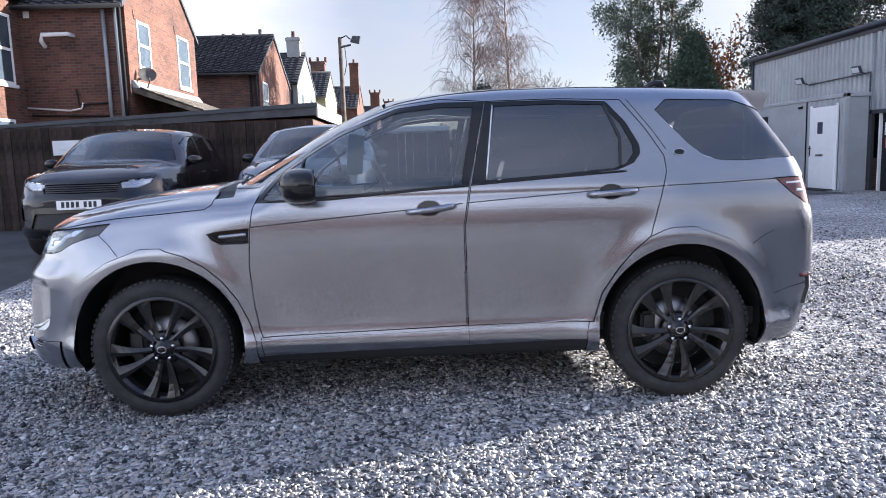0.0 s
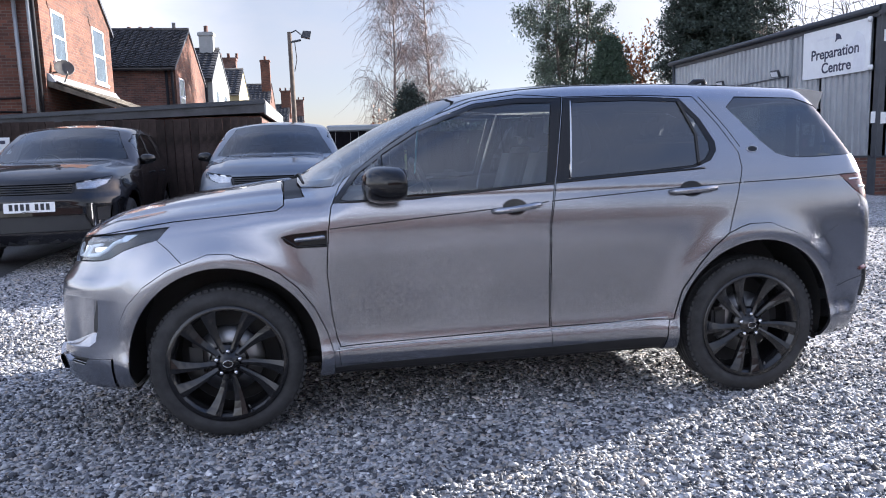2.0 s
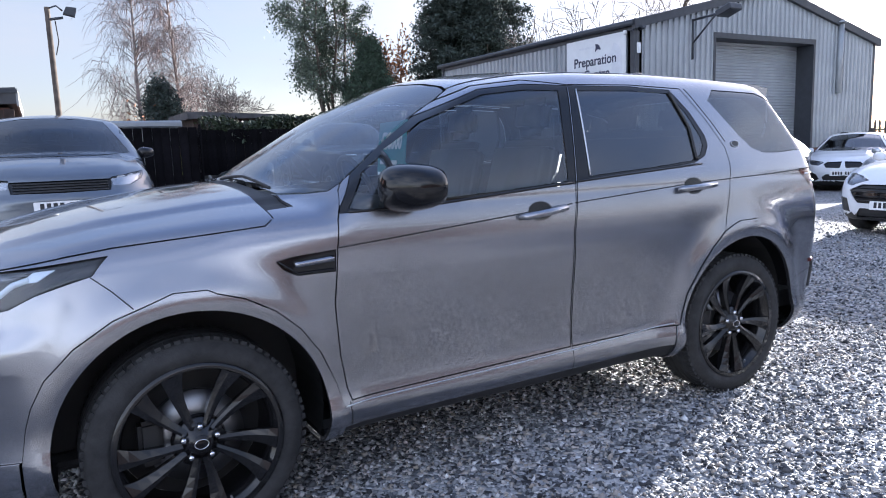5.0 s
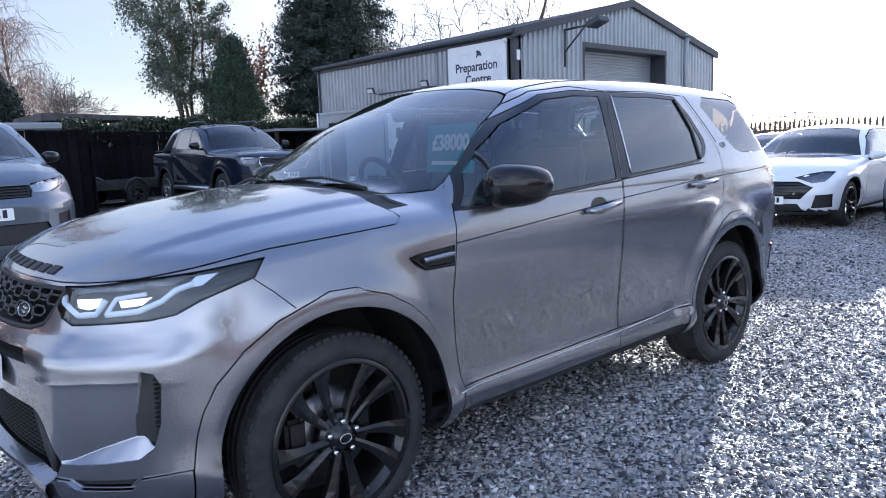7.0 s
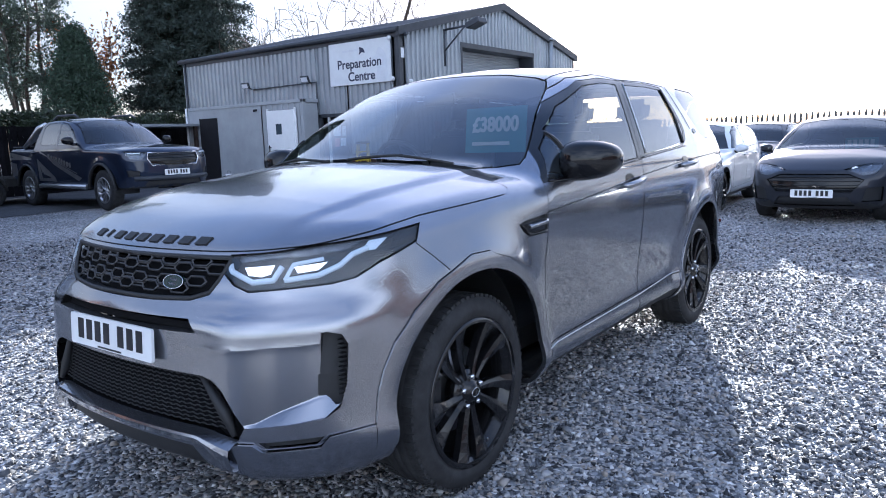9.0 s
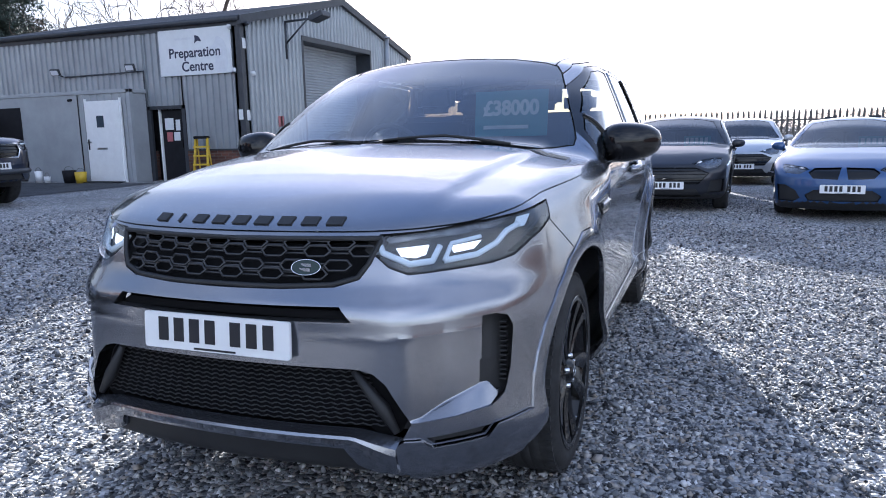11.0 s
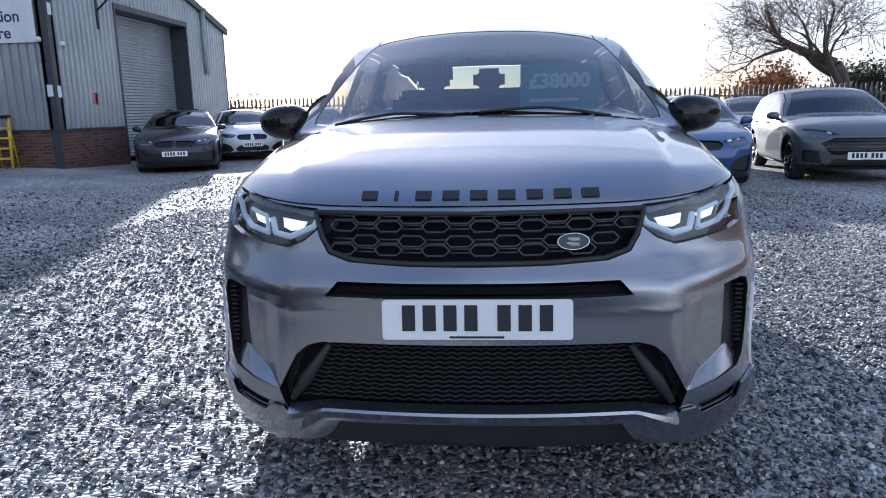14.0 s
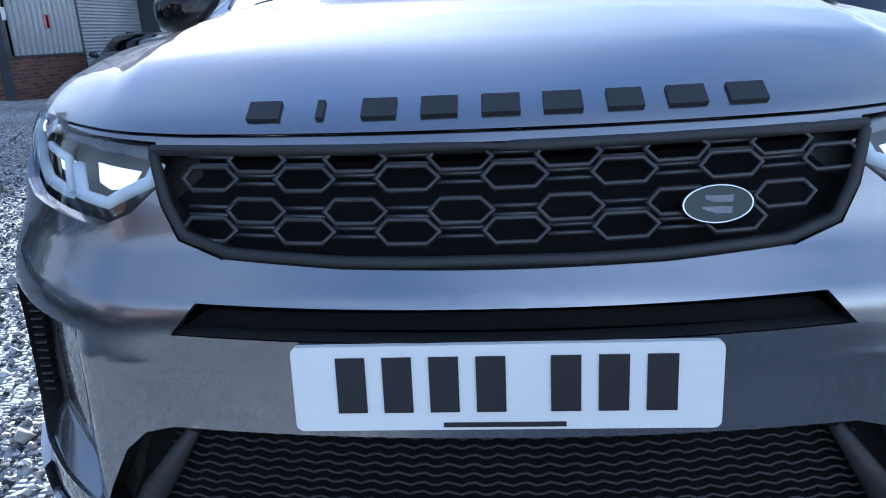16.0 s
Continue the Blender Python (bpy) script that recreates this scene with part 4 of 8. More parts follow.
def workshop():
    w = tagged(empty("workshop"), "grey steel-clad workshop with a roller shutter and brick base", "building")
    mid = (WX + WE) / 2
    gab = lambda u: WZ + (WA - WZ) * (1 - abs((WX + u) - mid) / (mid - WX)) - 0.02
    D0, D1, DT = 13.85, 18.05, 3.95
    bz = 0.98
    # brick base
    part("brick_base", box(WX - 0.02, D0, WY - 0.05, WY + 0.18, -0.1, bz), BRICK_OLD, w)
    part("brick_base", box(D1, WE, WY - 0.05, WY + 0.18, -0.1, bz), BRICK_OLD, w)
    part("brick_base", box(WX - 0.05, WX + 0.18, WY + 0.18, 11.48, -0.1, bz), BRICK_OLD, w)
    part("brick_base", box(WX - 0.05, WX + 0.18, 12.58, WN, -0.1, bz), BRICK_OLD, w)
    # cladding
    part("cladding", ribbed((WX, WY), (D0, WY), lambda u: gab(u), bz, out=(0, -1)), SHEET, w)
    part("cladding", ribbed((D0, WY), (D1, WY), lambda u: gab(u + D0 - WX), DT, out=(0, -1)), SHEET, w)
    part("cladding", ribbed((D1, WY), (WE, WY), lambda u: gab(u + D1 - WX), bz, out=(0, -1)), SHEET, w)
    part("cladding", ribbed((WX, WY), (WX, 11.48), lambda u: WZ, bz, out=(-1, 0)), SHEET, w)
    part("cladding", ribbed((WX, 11.48), (WX, 12.58), lambda u: WZ, 2.08, out=(-1, 0)), SHEET, w)
    part("cladding", ribbed((WX, 12.58), (WX, WN), lambda u: WZ, bz, out=(-1, 0)), SHEET, w)
    part("cladding", ribbed((WE, WY), (WE, WN), lambda u: WZ, -0.1, out=(1, 0)), SHEET, w)
    part("cladding", ribbed((WX, WN), (WE, WN), lambda u: gab(u), -0.1, out=(0, 1)), SHEET, w)
    part("sill_flashing", box(WX - 0.06, D0, WY - 0.07, WY - 0.003, bz - 0.015, bz + 0.03), SHEET_DARK, w)
    part("sill_flashing", box(WX - 0.07, WX - 0.003, WY, 11.48, bz - 0.015, bz + 0.03), SHEET_DARK, w)
    # corner post, down pipe, gutter
    part("corner_post", box(WX - 0.045, WX + 0.20, WY - 0.045, WY + 0.20, 0.0, WZ + 0.06, 0.01, 1), SHEET_DARK, w)
    part("corner_post", box(WE - 0.2, WE + 0.04, WY - 0.04, WY + 0.2, -0.1, WZ, 0.01, 1), SHEET_DARK, w)
    part("gutter", tube([(WX - 0.12, WY - 0.1, WZ + 0.05), (WX - 0.12, WN + 0.1, WZ + 0.05)], 0.07, 8), SHEET_DARK, w)
    part("eaves_board", box(WX - 0.06, WX - 0.035, WY, WN, WZ - 0.12, WZ + 0.13), SHEET_DARK, w)
    part("down_pipe", tube([(WX - 0.08, WN - 0.15, WZ), (WX - 0.08, WN - 0.15, 0.1)], 0.04, 8), SHEET_DARK, w)
    # roof: two ribbed slopes and verge trims
    for s in (-1, 1):
        b = bmesh.new()
        xe = WX - 0.14 if s < 0 else WE + 0.14
        ze = WZ + 0.06
        rows = []
        n = int((WN - WY + 0.3) / 0.13)
        for i in range(n + 1):
            y = WY - 0.12 + (WN - WY + 0.24) * i / n
            h = 0.03 if i % 2 else 0.0
            rows.append((b.verts.new((xe, y, ze + h)), b.verts.new((mid, y, WA + 0.10 + h))))
        for i in range(n):
            b.faces.new((rows[i][0], rows[i + 1][0], rows[i + 1][1], rows[i][1]))
        part("roof", b, ROOF_SHEET, w)
        q = prism([(xe, ze + 0.05), (mid, WA + 0.15), (mid, WA - 0.06), (xe, ze - 0.16)], "y", WY - 0.15, WY - 0.045)
        part("verge_trim", q, SHEET_DARK, w)
    # roller shutter: a recess with curved slats
    part("shutter_reveal", box(D0 - 0.06, D0 + 0.02, WY - 0.06, WY + 0.62, 0.1, DT + 0.06), SHEET_DARK, w)
    part("shutter_reveal", box(D1 - 0.02, D1 + 0.06, WY - 0.06, WY + 0.62, 0.1, DT + 0.06), SHEET_DARK, w)
    part("shutter_reveal", box(D0 - 0.06, D1 + 0.06, WY - 0.065, WY + 0.62, DT - 0.02, DT + 0.12), SHEET_DARK, w)
    sh = bmesh.new()
    prev = None
    for i in range(46):
        for k in range(4):
            z = 0.15 + (DT - 0.15) * (i + k / 4) / 46
            y = WY + 0.50 - 0.035 * math.sin(math.pi * (k / 4))
            cur = (sh.verts.new((D0, y, z)), sh.verts.new((D1, y, z)))
            if prev:
                sh.faces.new((prev[0], prev[1], cur[1], cur[0])).smooth = True
            prev = cur
    part("roller_shutter", sh, SHUTTER, w, "grey steel roller shutter, closed")
    # walk-in doorway, dark, with an open door and notices
    part("doorway_lining", box(WX - 0.06, WX + 0.02, 11.42, 11.52, 0.1, 2.14), SHEET_DARK, w)
    part("doorway_lining", box(WX - 0.06, WX + 0.02, 12.54, 12.64, 0.1, 2.14), SHEET_DARK, w)
    part("doorway_lining", box(WX - 0.06, WX + 0.02, 11.42, 12.64, 2.05, 2.14), SHEET_DARK, w)
    d = part("side_door", box(WX + 0.05, WX + 0.10, 11.52, 12.28, 0.15, 2.06, 0.005, 1), BLACK_BOX, w, "dark steel door with notices taped to it")
    # black sheet behind the opening stands in for the shade indoors
    part("door_shade", box(WX + 0.3, WX + 0.34, 11.4, 13.0, 0.1, 2.2), BLACK_BOX, w)
    for y0, y1, z0, z1, m in ((11.90, 12.18, 1.52, 1.82, WHITE_SIGN), (11.69, 11.83, 1.50, 1.78, WHITE_SIGN), (11.96, 12.14, 1.22, 1.46, RED_SIGN), (11.71, 11.91, 1.24, 1.46, WHITE_SIGN)):
        part("notice", box(WX + 0.040, WX + 0.049, y0, y1, z0, z1), m, d)
    part("door_edge", box(WX - 0.02, WX + 0.05, 12.28, 12.32, 0.15, 2.06), UPVC, d)
    part("door_handle", box(WX - 0.0, WX + 0.05, 11.58, 11.62, 1.05, 1.25), CHROME, d)
    # small fittings
    for y, m in ((9.70, WHITE_SIGN),):
        part("notice", box(WX - 0.054, WX - 0.046, 9.63, 9.76, 1.72, 1.97), m, w)
        part("notice", box(WX + 0.03, WX + 0.16, WY - 0.054, WY - 0.046, 1.70, 1.95), m, w)
        part("notice", box(WX + 0.02, WX + 0.15, WY - 0.054, WY - 0.046, 3.45, 3.70), m, w)
    part("red_notice", box(12.45, 12.70, WY - 0.045, WY - 0.035, 1.55, 1.83), RED_SIGN, w)
    for x, y, z in ((WX - 0.1, WY + 0.16, 2.92), (WX + 0.30, WY - 0.12, 2.85), (WX - 0.11, WY + 0.22, 3.95)):
        part("camera_dome", lathe([(0.0, -0.05), (0.05, -0.04), (0.06, 0.02), (0.04, 0.06), (0.0, 0.06)], 14, "z"), WHITE_SIGN, w).location = (x, y, z)
    part("bracket_camera", tube([(WX + 0.12, WY - 0.05, 4.02), (WX + 0.10, WY - 0.22, 4.05)], 0.05, 8), SHEET_DARK, w)
    fl = part("flue", tube([(19.2, WY - 0.12, 2.55), (19.2, WY - 0.12, 4.55)], 0.09, 10), SHUTTER, w)
    part("flue_cap", lathe([(0.0, 0.06), (0.16, 0.0), (0.16, -0.03), (0.0, -0.03)], 16, "z"), SHUTTER, fl).location = (19.2, WY - 0.12, 4.62)
    # floodlight on a bracket over the shutter
    br = part("lamp_bracket", tube([(13.0, WY - 0.05, 3.35), (13.0, WY - 0.05, 4.35)], 0.035, 6), SHEET_DARK, w)
    part("lamp_arm", tube([(13.0, WY - 0.05, 4.32), (13.0, WY - 1.0, 4.36)], 0.03, 6), SHEET_DARK, br)
    part("lamp_arm", tube([(13.0, WY - 0.05, 3.75), (13.0, WY - 0.75, 4.34)], 0.025, 6), SHEET_DARK, br)
    h = box(-0.22, 0.22, -0.22, 0.22, -0.08, 0.08, 0.02, 1)
    bmesh.ops.transform(h, matrix=pose(13.0, WY - 1.12, 4.38, -18, 0, 0), verts=h.verts)
    part("lamp_head", h, SHEET_DARK, br)
    # pair of floodlights on the west wall with their conduit
    part("conduit", tube([(WX - 0.06, 12.66, 0.4), (WX - 0.06, 12.66, 3.05), (WX - 0.06, 15.4, 3.02)], 0.022, 6), SHEET_DARK, w)
    for y in (12.88, 15.5):
        f = box(-0.04, 0.04, -0.13, 0.13, -0.09, 0.09, 0.015, 1)
        bmesh.ops.transform(f, matrix=pose(WX - 0.28, y, 3.14, 0, -25, 15), verts=f.verts)
        q = part("flood_lamp", f, SHEET_DARK, w)
        g = box(-0.046, -0.038, -0.10, 0.10, -0.065, 0.065)
        bmesh.ops.transform(g, matrix=pose(WX - 0.28, y, 3.14, 0, -25, 15), verts=g.verts)
        part("flood_glass", g, SIGN_GREY, q)
        part("flood_bracket", tube([(WX - 0.03, y, 3.04), (WX - 0.25, y, 3.10)], 0.018, 6), SHEET_DARK, q)
    return w


workshop()


def workshop_sign():
    s = tagged(empty("sign"), "white workshop sign with dark lettering and a pale horse print", "sign")
    y0, y1, z0, z1 = 9.84, 12.06, 2.87, 4.00
    part("sign_board", box(WX - 0.09, WX - 0.055, y0, y1, z0, z1, 0.006, 1), WHITE_SIGN, s)
    face = WX - 0.092
    up = Matrix(((0, 0, -1, 0), (-1, 0, 0, 0), (0, 1, 0, 0), (0, 0, 0, 1)))
    for txt, y, z, sz in (("Preparation", 10.95, 3.41, 0.34), ("Centre", 10.88, 3.07, 0.34)):
        lettering(txt, sz, Matrix.Translation((face, y, z)) @ up, SIGN_INK, s, "sign_word", 0.003, 0.006)
    part("sign_bar", box(face - 0.004, face, 10.98, 11.55, 3.74, 3.79), SIGN_GREY, s)
    # the little dark horse is a plain patch, the pale one a broad shape
    part("sign_mark", prism(soften([(10.70, 3.66), (10.78, 3.80), (10.92, 3.84), (10.90, 3.74), (10.94, 3.62), (10.84, 3.70)], 1), "x", face - 0.004, face), SIGN_INK, s)
    part("sign_shape", prism(soften([(9.95, 2.90), (9.95, 3.45), (10.05, 3.68), (10.25, 3.80), (10.32, 3.60), (10.55, 3.45), (10.50, 3.32), (10.30, 3.30), (10.35, 2.90)], 2), "x", face - 0.002, face + 0.001), SIGN_GREY, s)


workshop_sign()


def office():
    """The container office with a white door before the west wall."""
    c = tagged(empty("container_office", pose(0, -0.35, 0)), "pale grey container office with a ribbed end and white door", "container")
    x0, x1, y0, y1, h = 10.40, 10.98, 12.98, 18.35, 2.58
    part("shell", box(x0 + 0.03, x1, y0 + 0.02, y1, 0.18, h - 0.04), CONTAINER, c)
    part("cladding", ribbed((x0 + 0.02, y0), (x0 + 0.02, 14.75), lambda u: h - 0.10, 0.2, 0.24, 0.035, (-1, 0)), CONTAINER, c)
    part("panel", box(x0 - 0.01, x0 + 0.028, 14.75, y1, 0.2, h - 0.10), CONTAINER, c)
    part("top_rail", box(x0 - 0.03, x1, y0 - 0.03, y1 + 0.03, h - 0.10, h, 0.01, 1), CONTAINER, c)
    part("corner_post", box(x0 - 0.03, x0 + 0.08, y0 - 0.03, y0 + 0.08, 0.18, h), CONTAINER, c)
    part("corner_post", box(x0 - 0.03, x0 + 0.08, y1 - 0.05, y1 + 0.03, 0.18, h), CONTAINER, c)
    d = part("door", box(x0 - 0.075, x0 - 0.03, 13.30, 14.42, 0.22, 2.30, 0.008, 1), UPVC, c, "white door with a small dark window")
    part("door_frame", box(x0 - 0.055, x0 - 0.02, 13.24, 13.30, 0.2, 2.36), UPVC, d)
    part("door_frame", box(x0 - 0.055, x0 - 0.02, 14.42, 14.48, 0.2, 2.36), UPVC, d)
    part("door_window", box(x0 - 0.08, x0 - 0.074, 13.83, 14.07, 1.62, 1.92), PANE, d)
    part("letter_plate", box(x0 - 0.083, x0 - 0.074, 13.78, 14.12, 1.05, 1.10), SILVER, d)
    part("door_handle", tube([(x0 - 0.078, 14.40, 1.25), (x0 - 0.12, 14.40, 1.25), (x0 - 0.12, 14.28, 1.25)], 0.012, 6), BLACK_BOX, d)
    part("lock_plate", box(x0 - 0.08, x0 - 0.074, 14.38, 14.43, 1.05, 1.32), BLACK_BOX, d)
    part("steps", box(x0 - 0.5, x0 - 0.08, 13.3, 14.6, 0.1, 0.22), BLACK_BOX, c)
    part("side_hatch", box(x0 - 0.03, x0 - 0.005, 16.85, 17.75, 0.22, 2.22), BLACK_BOX, c)
    part("wall_camera", tube([(x0 - 0.0, 14.95, 2.36), (x0 - 0.12, 14.95, 2.34)], 0.035, 8), BLACK_BOX, c)
    part("gutter_pipe", tube([(x0 - 0.06, y1 + 0.02, h), (x0 - 0.06, y1 + 0.02, 0.2)], 0.03, 6), UPVC, c)


office()


def step_ladder():
    l = tagged(empty("step_ladder", pose(10.72, 10.72, ground_z(10.7, 11), 0, 0, 8)), "yellow step ladder standing against the brick base", "ladder")
    for y in (-0.20, 0.20):
        part("stile", tube([(-0.17, y, 0), (-0.02, y * 0.8, 1.10)], 0.036, 4), YELLOW, l)
        part("rear_leg", tube([(0.14, y * 0.9, 0), (0.0, y * 0.7, 1.08)], 0.02, 4), YELLOW, l)
    for i in range(4):
        t = (i + 1) / 5
        part("tread", box(-0.25 + 0.16 * t, -0.09 + 0.16 * t, -0.19, 0.19, 1.10 * t - 0.02, 1.10 * t + 0.02), YELLOW, l)
    part("top_tray", box(-0.13, 0.10, -0.18, 0.18, 1.08, 1.15, 0.02, 2), BLACK_BOX, l)


step_ladder()


def bucket(x, y, r, h, mat, label, name="bucket"):
    b = tagged(empty(name, pose(x, y, ground_z(x, y))), label, name.replace("_", " "))
    part("tub", lathe([(0.0, 0.01), (r * 0.8, 0.0), (r, h), (r * 0.96, h), (r * 0.78, 0.03), (0.0, 0.03)], 20, "z"), mat, b)
    part("handle", tube([(0, r * math.cos(a), h - 0.02 + 0.12 * math.sin(a)) for a in [math.pi * i / 10 for i in range(11)]], 0.006, 5), GALV, b)


bucket(9.95, 14.05, 0.15, 0.30, YELLOW, "yellow plastic bucket by the office door")
bucket(9.95, 14.45, 0.17, 0.34, BLACK_BOX, "black plastic bucket by the office door")
bucket(9.95, 15.55, 0.10, 0.32, UPVC, "white plastic container by the office wall", "container_drum")
bucket(9.95, 15.25, 0.08, 0.18, UPVC, "small white tub by the office wall", "tub")
# ---- the grey SUV ----
SUV = Form(
    bonnet=[(-2.4, 0.93), (-2.2, 0.985), (-2.1, 1.03), (-1.94, 1.085), (-1.58, 1.155), (-1.22, 1.20), (-0.9, 1.225)],
    screen=[(-1.25, 1.09), (-1.08, 1.205), (-0.97, 1.275), (-0.57, 1.505), (-0.20, 1.665), (0.08, 1.708), (0.37, 1.725), (0.86, 1.727), (1.28, 1.712), (1.67, 1.69), (1.9, 1.67), (2.2, 1.64)],
    width=[(0.2, 0.80), (0.30, 0.885), (0.35, 0.925), (0.39, 0.934), (0.43, 0.916), (0.50, 0.908), (0.62, 0.917), (0.75, 0.932), (0.90, 0.947), (1.0, 0.948), (1.08, 0.94), (1.13, 0.928), (1.16, 0.918)],
    plan=[(-2.4, 0.85), (-2.1, 0.893), (-1.75, 0.948), (-1.3, 0.99), (-0.9, 1.0), (0.9, 1.0), (1.4, 0.99), (1.8, 0.965), (2.1, 0.935), (2.4, 0.88)],
    nose=[(0.2, -2.17), (0.3, -2.245), (0.4, -2.275), (0.62, -2.262), (0.70, -2.258), (0.755, -2.272), (0.79, -2.270), (0.812, -2.246), (0.84, -2.222), (0.90, -2.20), (1.0, -2.155), (1.1, -2.0)],
    rear=[(0.22, 2.14), (0.32, 2.20), (0.42, 2.235), (0.56, 2.275), (0.75, 2.285), (0.95, 2.28), (1.16, 2.225), (1.27, 2.17), (1.54, 1.95), (1.66, 1.86), (1.75, 1.79)],
    tumble=0.36, belt=1.14, bottom=0.27, bow=0.22, crown=0.085, nose_bow=0.30, nose_round=1.25, corner=0.075, roof_crown=0.045,
    flare=((-1.371, 0.40, 0.47), (1.371, 0.40, 0.47)), edge=0.05, dome=0.014, rear_bow=0.215, wing=0.040, flare_h=0.030, nose_low=0.40)


def subject():
    F = SUV
    car = tagged(empty("car"), "grey metallic SUV with black wheels and tinted windows on gravel", "car")
    S = F.shell(-1.5, 1.6, 0.74, 44, 190, 34, 150)

    # wheel arches and their trims
    pans = {}
    for k, x in (("front", -1.371), ("rear", 1.371)):
        S = boolean(S, prism(circle(x, 0.396, 0.450, 72), "y", -1.4, -0.35), "DIFFERENCE")
    # bonnet, above the shut line that runs round the nose and along the wings
    bon = [(-2.45, 0.978), (-2.10, 0.985), (-1.95, 1.002), (-1.86, 1.018), (-1.72, 1.042), (-1.58, 1.06), (-1.29, 1.082), (-1.10, 1.097), (-1.065, 1.12), (-1.075, 1.17), (-1.11, 1.25), (-1.13, 1.4), (-2.45, 1.4)]
    S, pans["bonnet"] = cut_panel(S, bon, "y", -1.3, 0.5)
    S, cowl = cut_panel(S, [(-1.125, 0.3), (-1.07, -0.80), (-0.97, -0.80), (-1.015, -0.5), (-1.05, 0.3)], "z", 0.9, 1.32, 0.002)
    # windscreen
    scr = soften([(0.4, 1.655), (-0.30, 1.648), (-0.575, 1.605), (-0.635, 1.54), (-0.79, 1.24), (-0.79, 1.19), (-0.4, 1.19), (0.4, 1.19)], 1)
    S, screen = cut_panel(S, scr, "x", -1.6, 0.12, 0.003)
    # flank doors
    d1 = [(-0.845, 1.10), (-0.86, 1.0), (-0.878, 0.80), (-0.865, 0.60), (-0.845, 0.47), (-0.83, 0.425), (0.232, 0.445), (0.228, 0.97), (0.262, 1.17), (0.362, 1.612), (0.13, 1.632), (-0.10, 1.607), (-0.40, 1.50), (-0.70, 1.318), (-0.80, 1.20)]
    S, door1 = cut_panel(S, d1, "y", -1.3, -0.4)
    d2 = [(0.240, 0.445), (0.236, 0.97), (0.270, 1.17), (0.370, 1.612), (0.75, 1.615), (1.085, 1.600), (1.20, 1.445), (1.285, 1.30), (1.29, 1.22), (1.255, 1.10), (1.19, 0.89), (1.10, 0.815), (1.03, 0.735), (0.94, 0.60), (0.895, 0.448)]
    S, door2 = cut_panel(S, d2, "y", -1.3, -0.4)
    fr1 = [(-0.84, 1.122), (-0.70, 1.298), (-0.40, 1.478), (-0.10, 1.588), (0.13, 1.612), (0.5, 1.606), (0.5, 1.185), (-0.10, 1.152), (-0.45, 1.133)]
    door1, frame1 = cut_panel(door1, fr1, "y", -1.3, -0.4, 0.0015)
    g1 = [(-0.585, 1.142), (-0.585, 1.345), (-0.40, 1.455), (-0.10, 1.563), (0.12, 1.585), (0.30, 1.583), (0.222, 1.185), (-0.10, 1.165)]
    frame1, glass1 = cut_panel(frame1, g1, "y", -1.3, -0.4, 0.0015)
    q1 = [(-0.605, 1.138), (-0.605, 1.325), (-0.70, 1.262), (-0.795, 1.14), (-0.75, 1.132)]
    frame1, tri1 = cut_panel(frame1, q1, "y", -1.3, -0.4, 0.0015)
    fr2 = [(0.2, 1.607), (0.75, 1.607), (1.005, 1.592), (1.10, 1.48), (1.16, 1.36), (1.16, 1.315), (1.12, 1.265), (1.03, 1.232), (0.75, 1.212), (0.2, 1.181)]
    door2, frame2 = cut_panel(door2, fr2, "y", -1.3, -0.4, 0.0015)
    g2 = [(0.415, 1.583), (0.75, 1.586), (0.985, 1.575), (1.07, 1.48), (1.125, 1.36), (1.125, 1.315), (1.09, 1.27), (1.02, 1.243), (0.75, 1.222), (0.345, 1.20)]
    frame2, glass2 = cut_panel(frame2, g2, "y", -1.3, -0.4, 0.0015)
    S, quarter = cut_panel(S, soften([(1.215, 1.600), (1.80, 1.580), (2.12, 1.280), (1.62, 1.258), (1.475, 1.300)], 1), "y", -1.3, -0.4, 0.002)
    S, backlight = cut_panel(S, soften([(0.3, 1.60), (-0.50, 1.585), (-0.60, 1.50), (-0.71, 1.27), (0.3, 1.25)], 1), "x", 1.75, 2.6, 0.003)
    # arch trims, rings round the openings
    trims = []
    arcs = ([(-1.895, 0.42), (-1.875, 0.53), (-1.855, 0.595), (-1.812, 0.678), (-1.724, 0.768), (-1.608, 0.842), (-1.468, 0.892), (-1.425, 0.908), (-1.32, 0.908), (-1.292, 0.893), (-1.203, 0.866), (-1.10, 0.808), (-1.018, 0.734), (-0.945, 0.63), (-0.893, 0.51), (-0.862, 0.40), (-0.862, 0.2), (-1.895, 0.2)],
            [(0.862, 0.40), (0.878, 0.468), (0.917, 0.612), (1.002, 0.758), (1.121, 0.860), (1.259, 0.917), (1.306, 0.930), (1.43, 0.930), (1.46, 0.915), (1.619, 0.856), (1.748, 0.748), (1.831, 0.630), (1.874, 0.528), (1.885, 0.42), (1.885, 0.2), (0.862, 0.2)])
    for arc in arcs:
        S, t = cut_panel(S, arc, "y", -1.4, -0.5, 0.0022)
        trims.append(t)
    # lamps
    lamp = [(-1.150, 0.975), (-1.180, 0.928), (-1.145, 0.888), (-1.098, 0.868), (-0.972, 0.876), (-0.84, 0.884), (-0.762, 0.898), (-0.687, 0.936), (-0.60, 0.968), (-0.555, 0.984), (-0.538, 1.036), (-0.722, 1.014), (-0.88, 0.999), (-1.029, 0.983)]
    S, lens = cut_panel(S, lamp, 225, 0.6, 2.6, 0.003)
    S, tail = cut_panel(S, [(1.87, 1.165), (2.5, 1.185), (2.5, 1.005), (2.055, 1.018), (1.955, 1.085)], "y", -1.3, -0.55, 0.003)
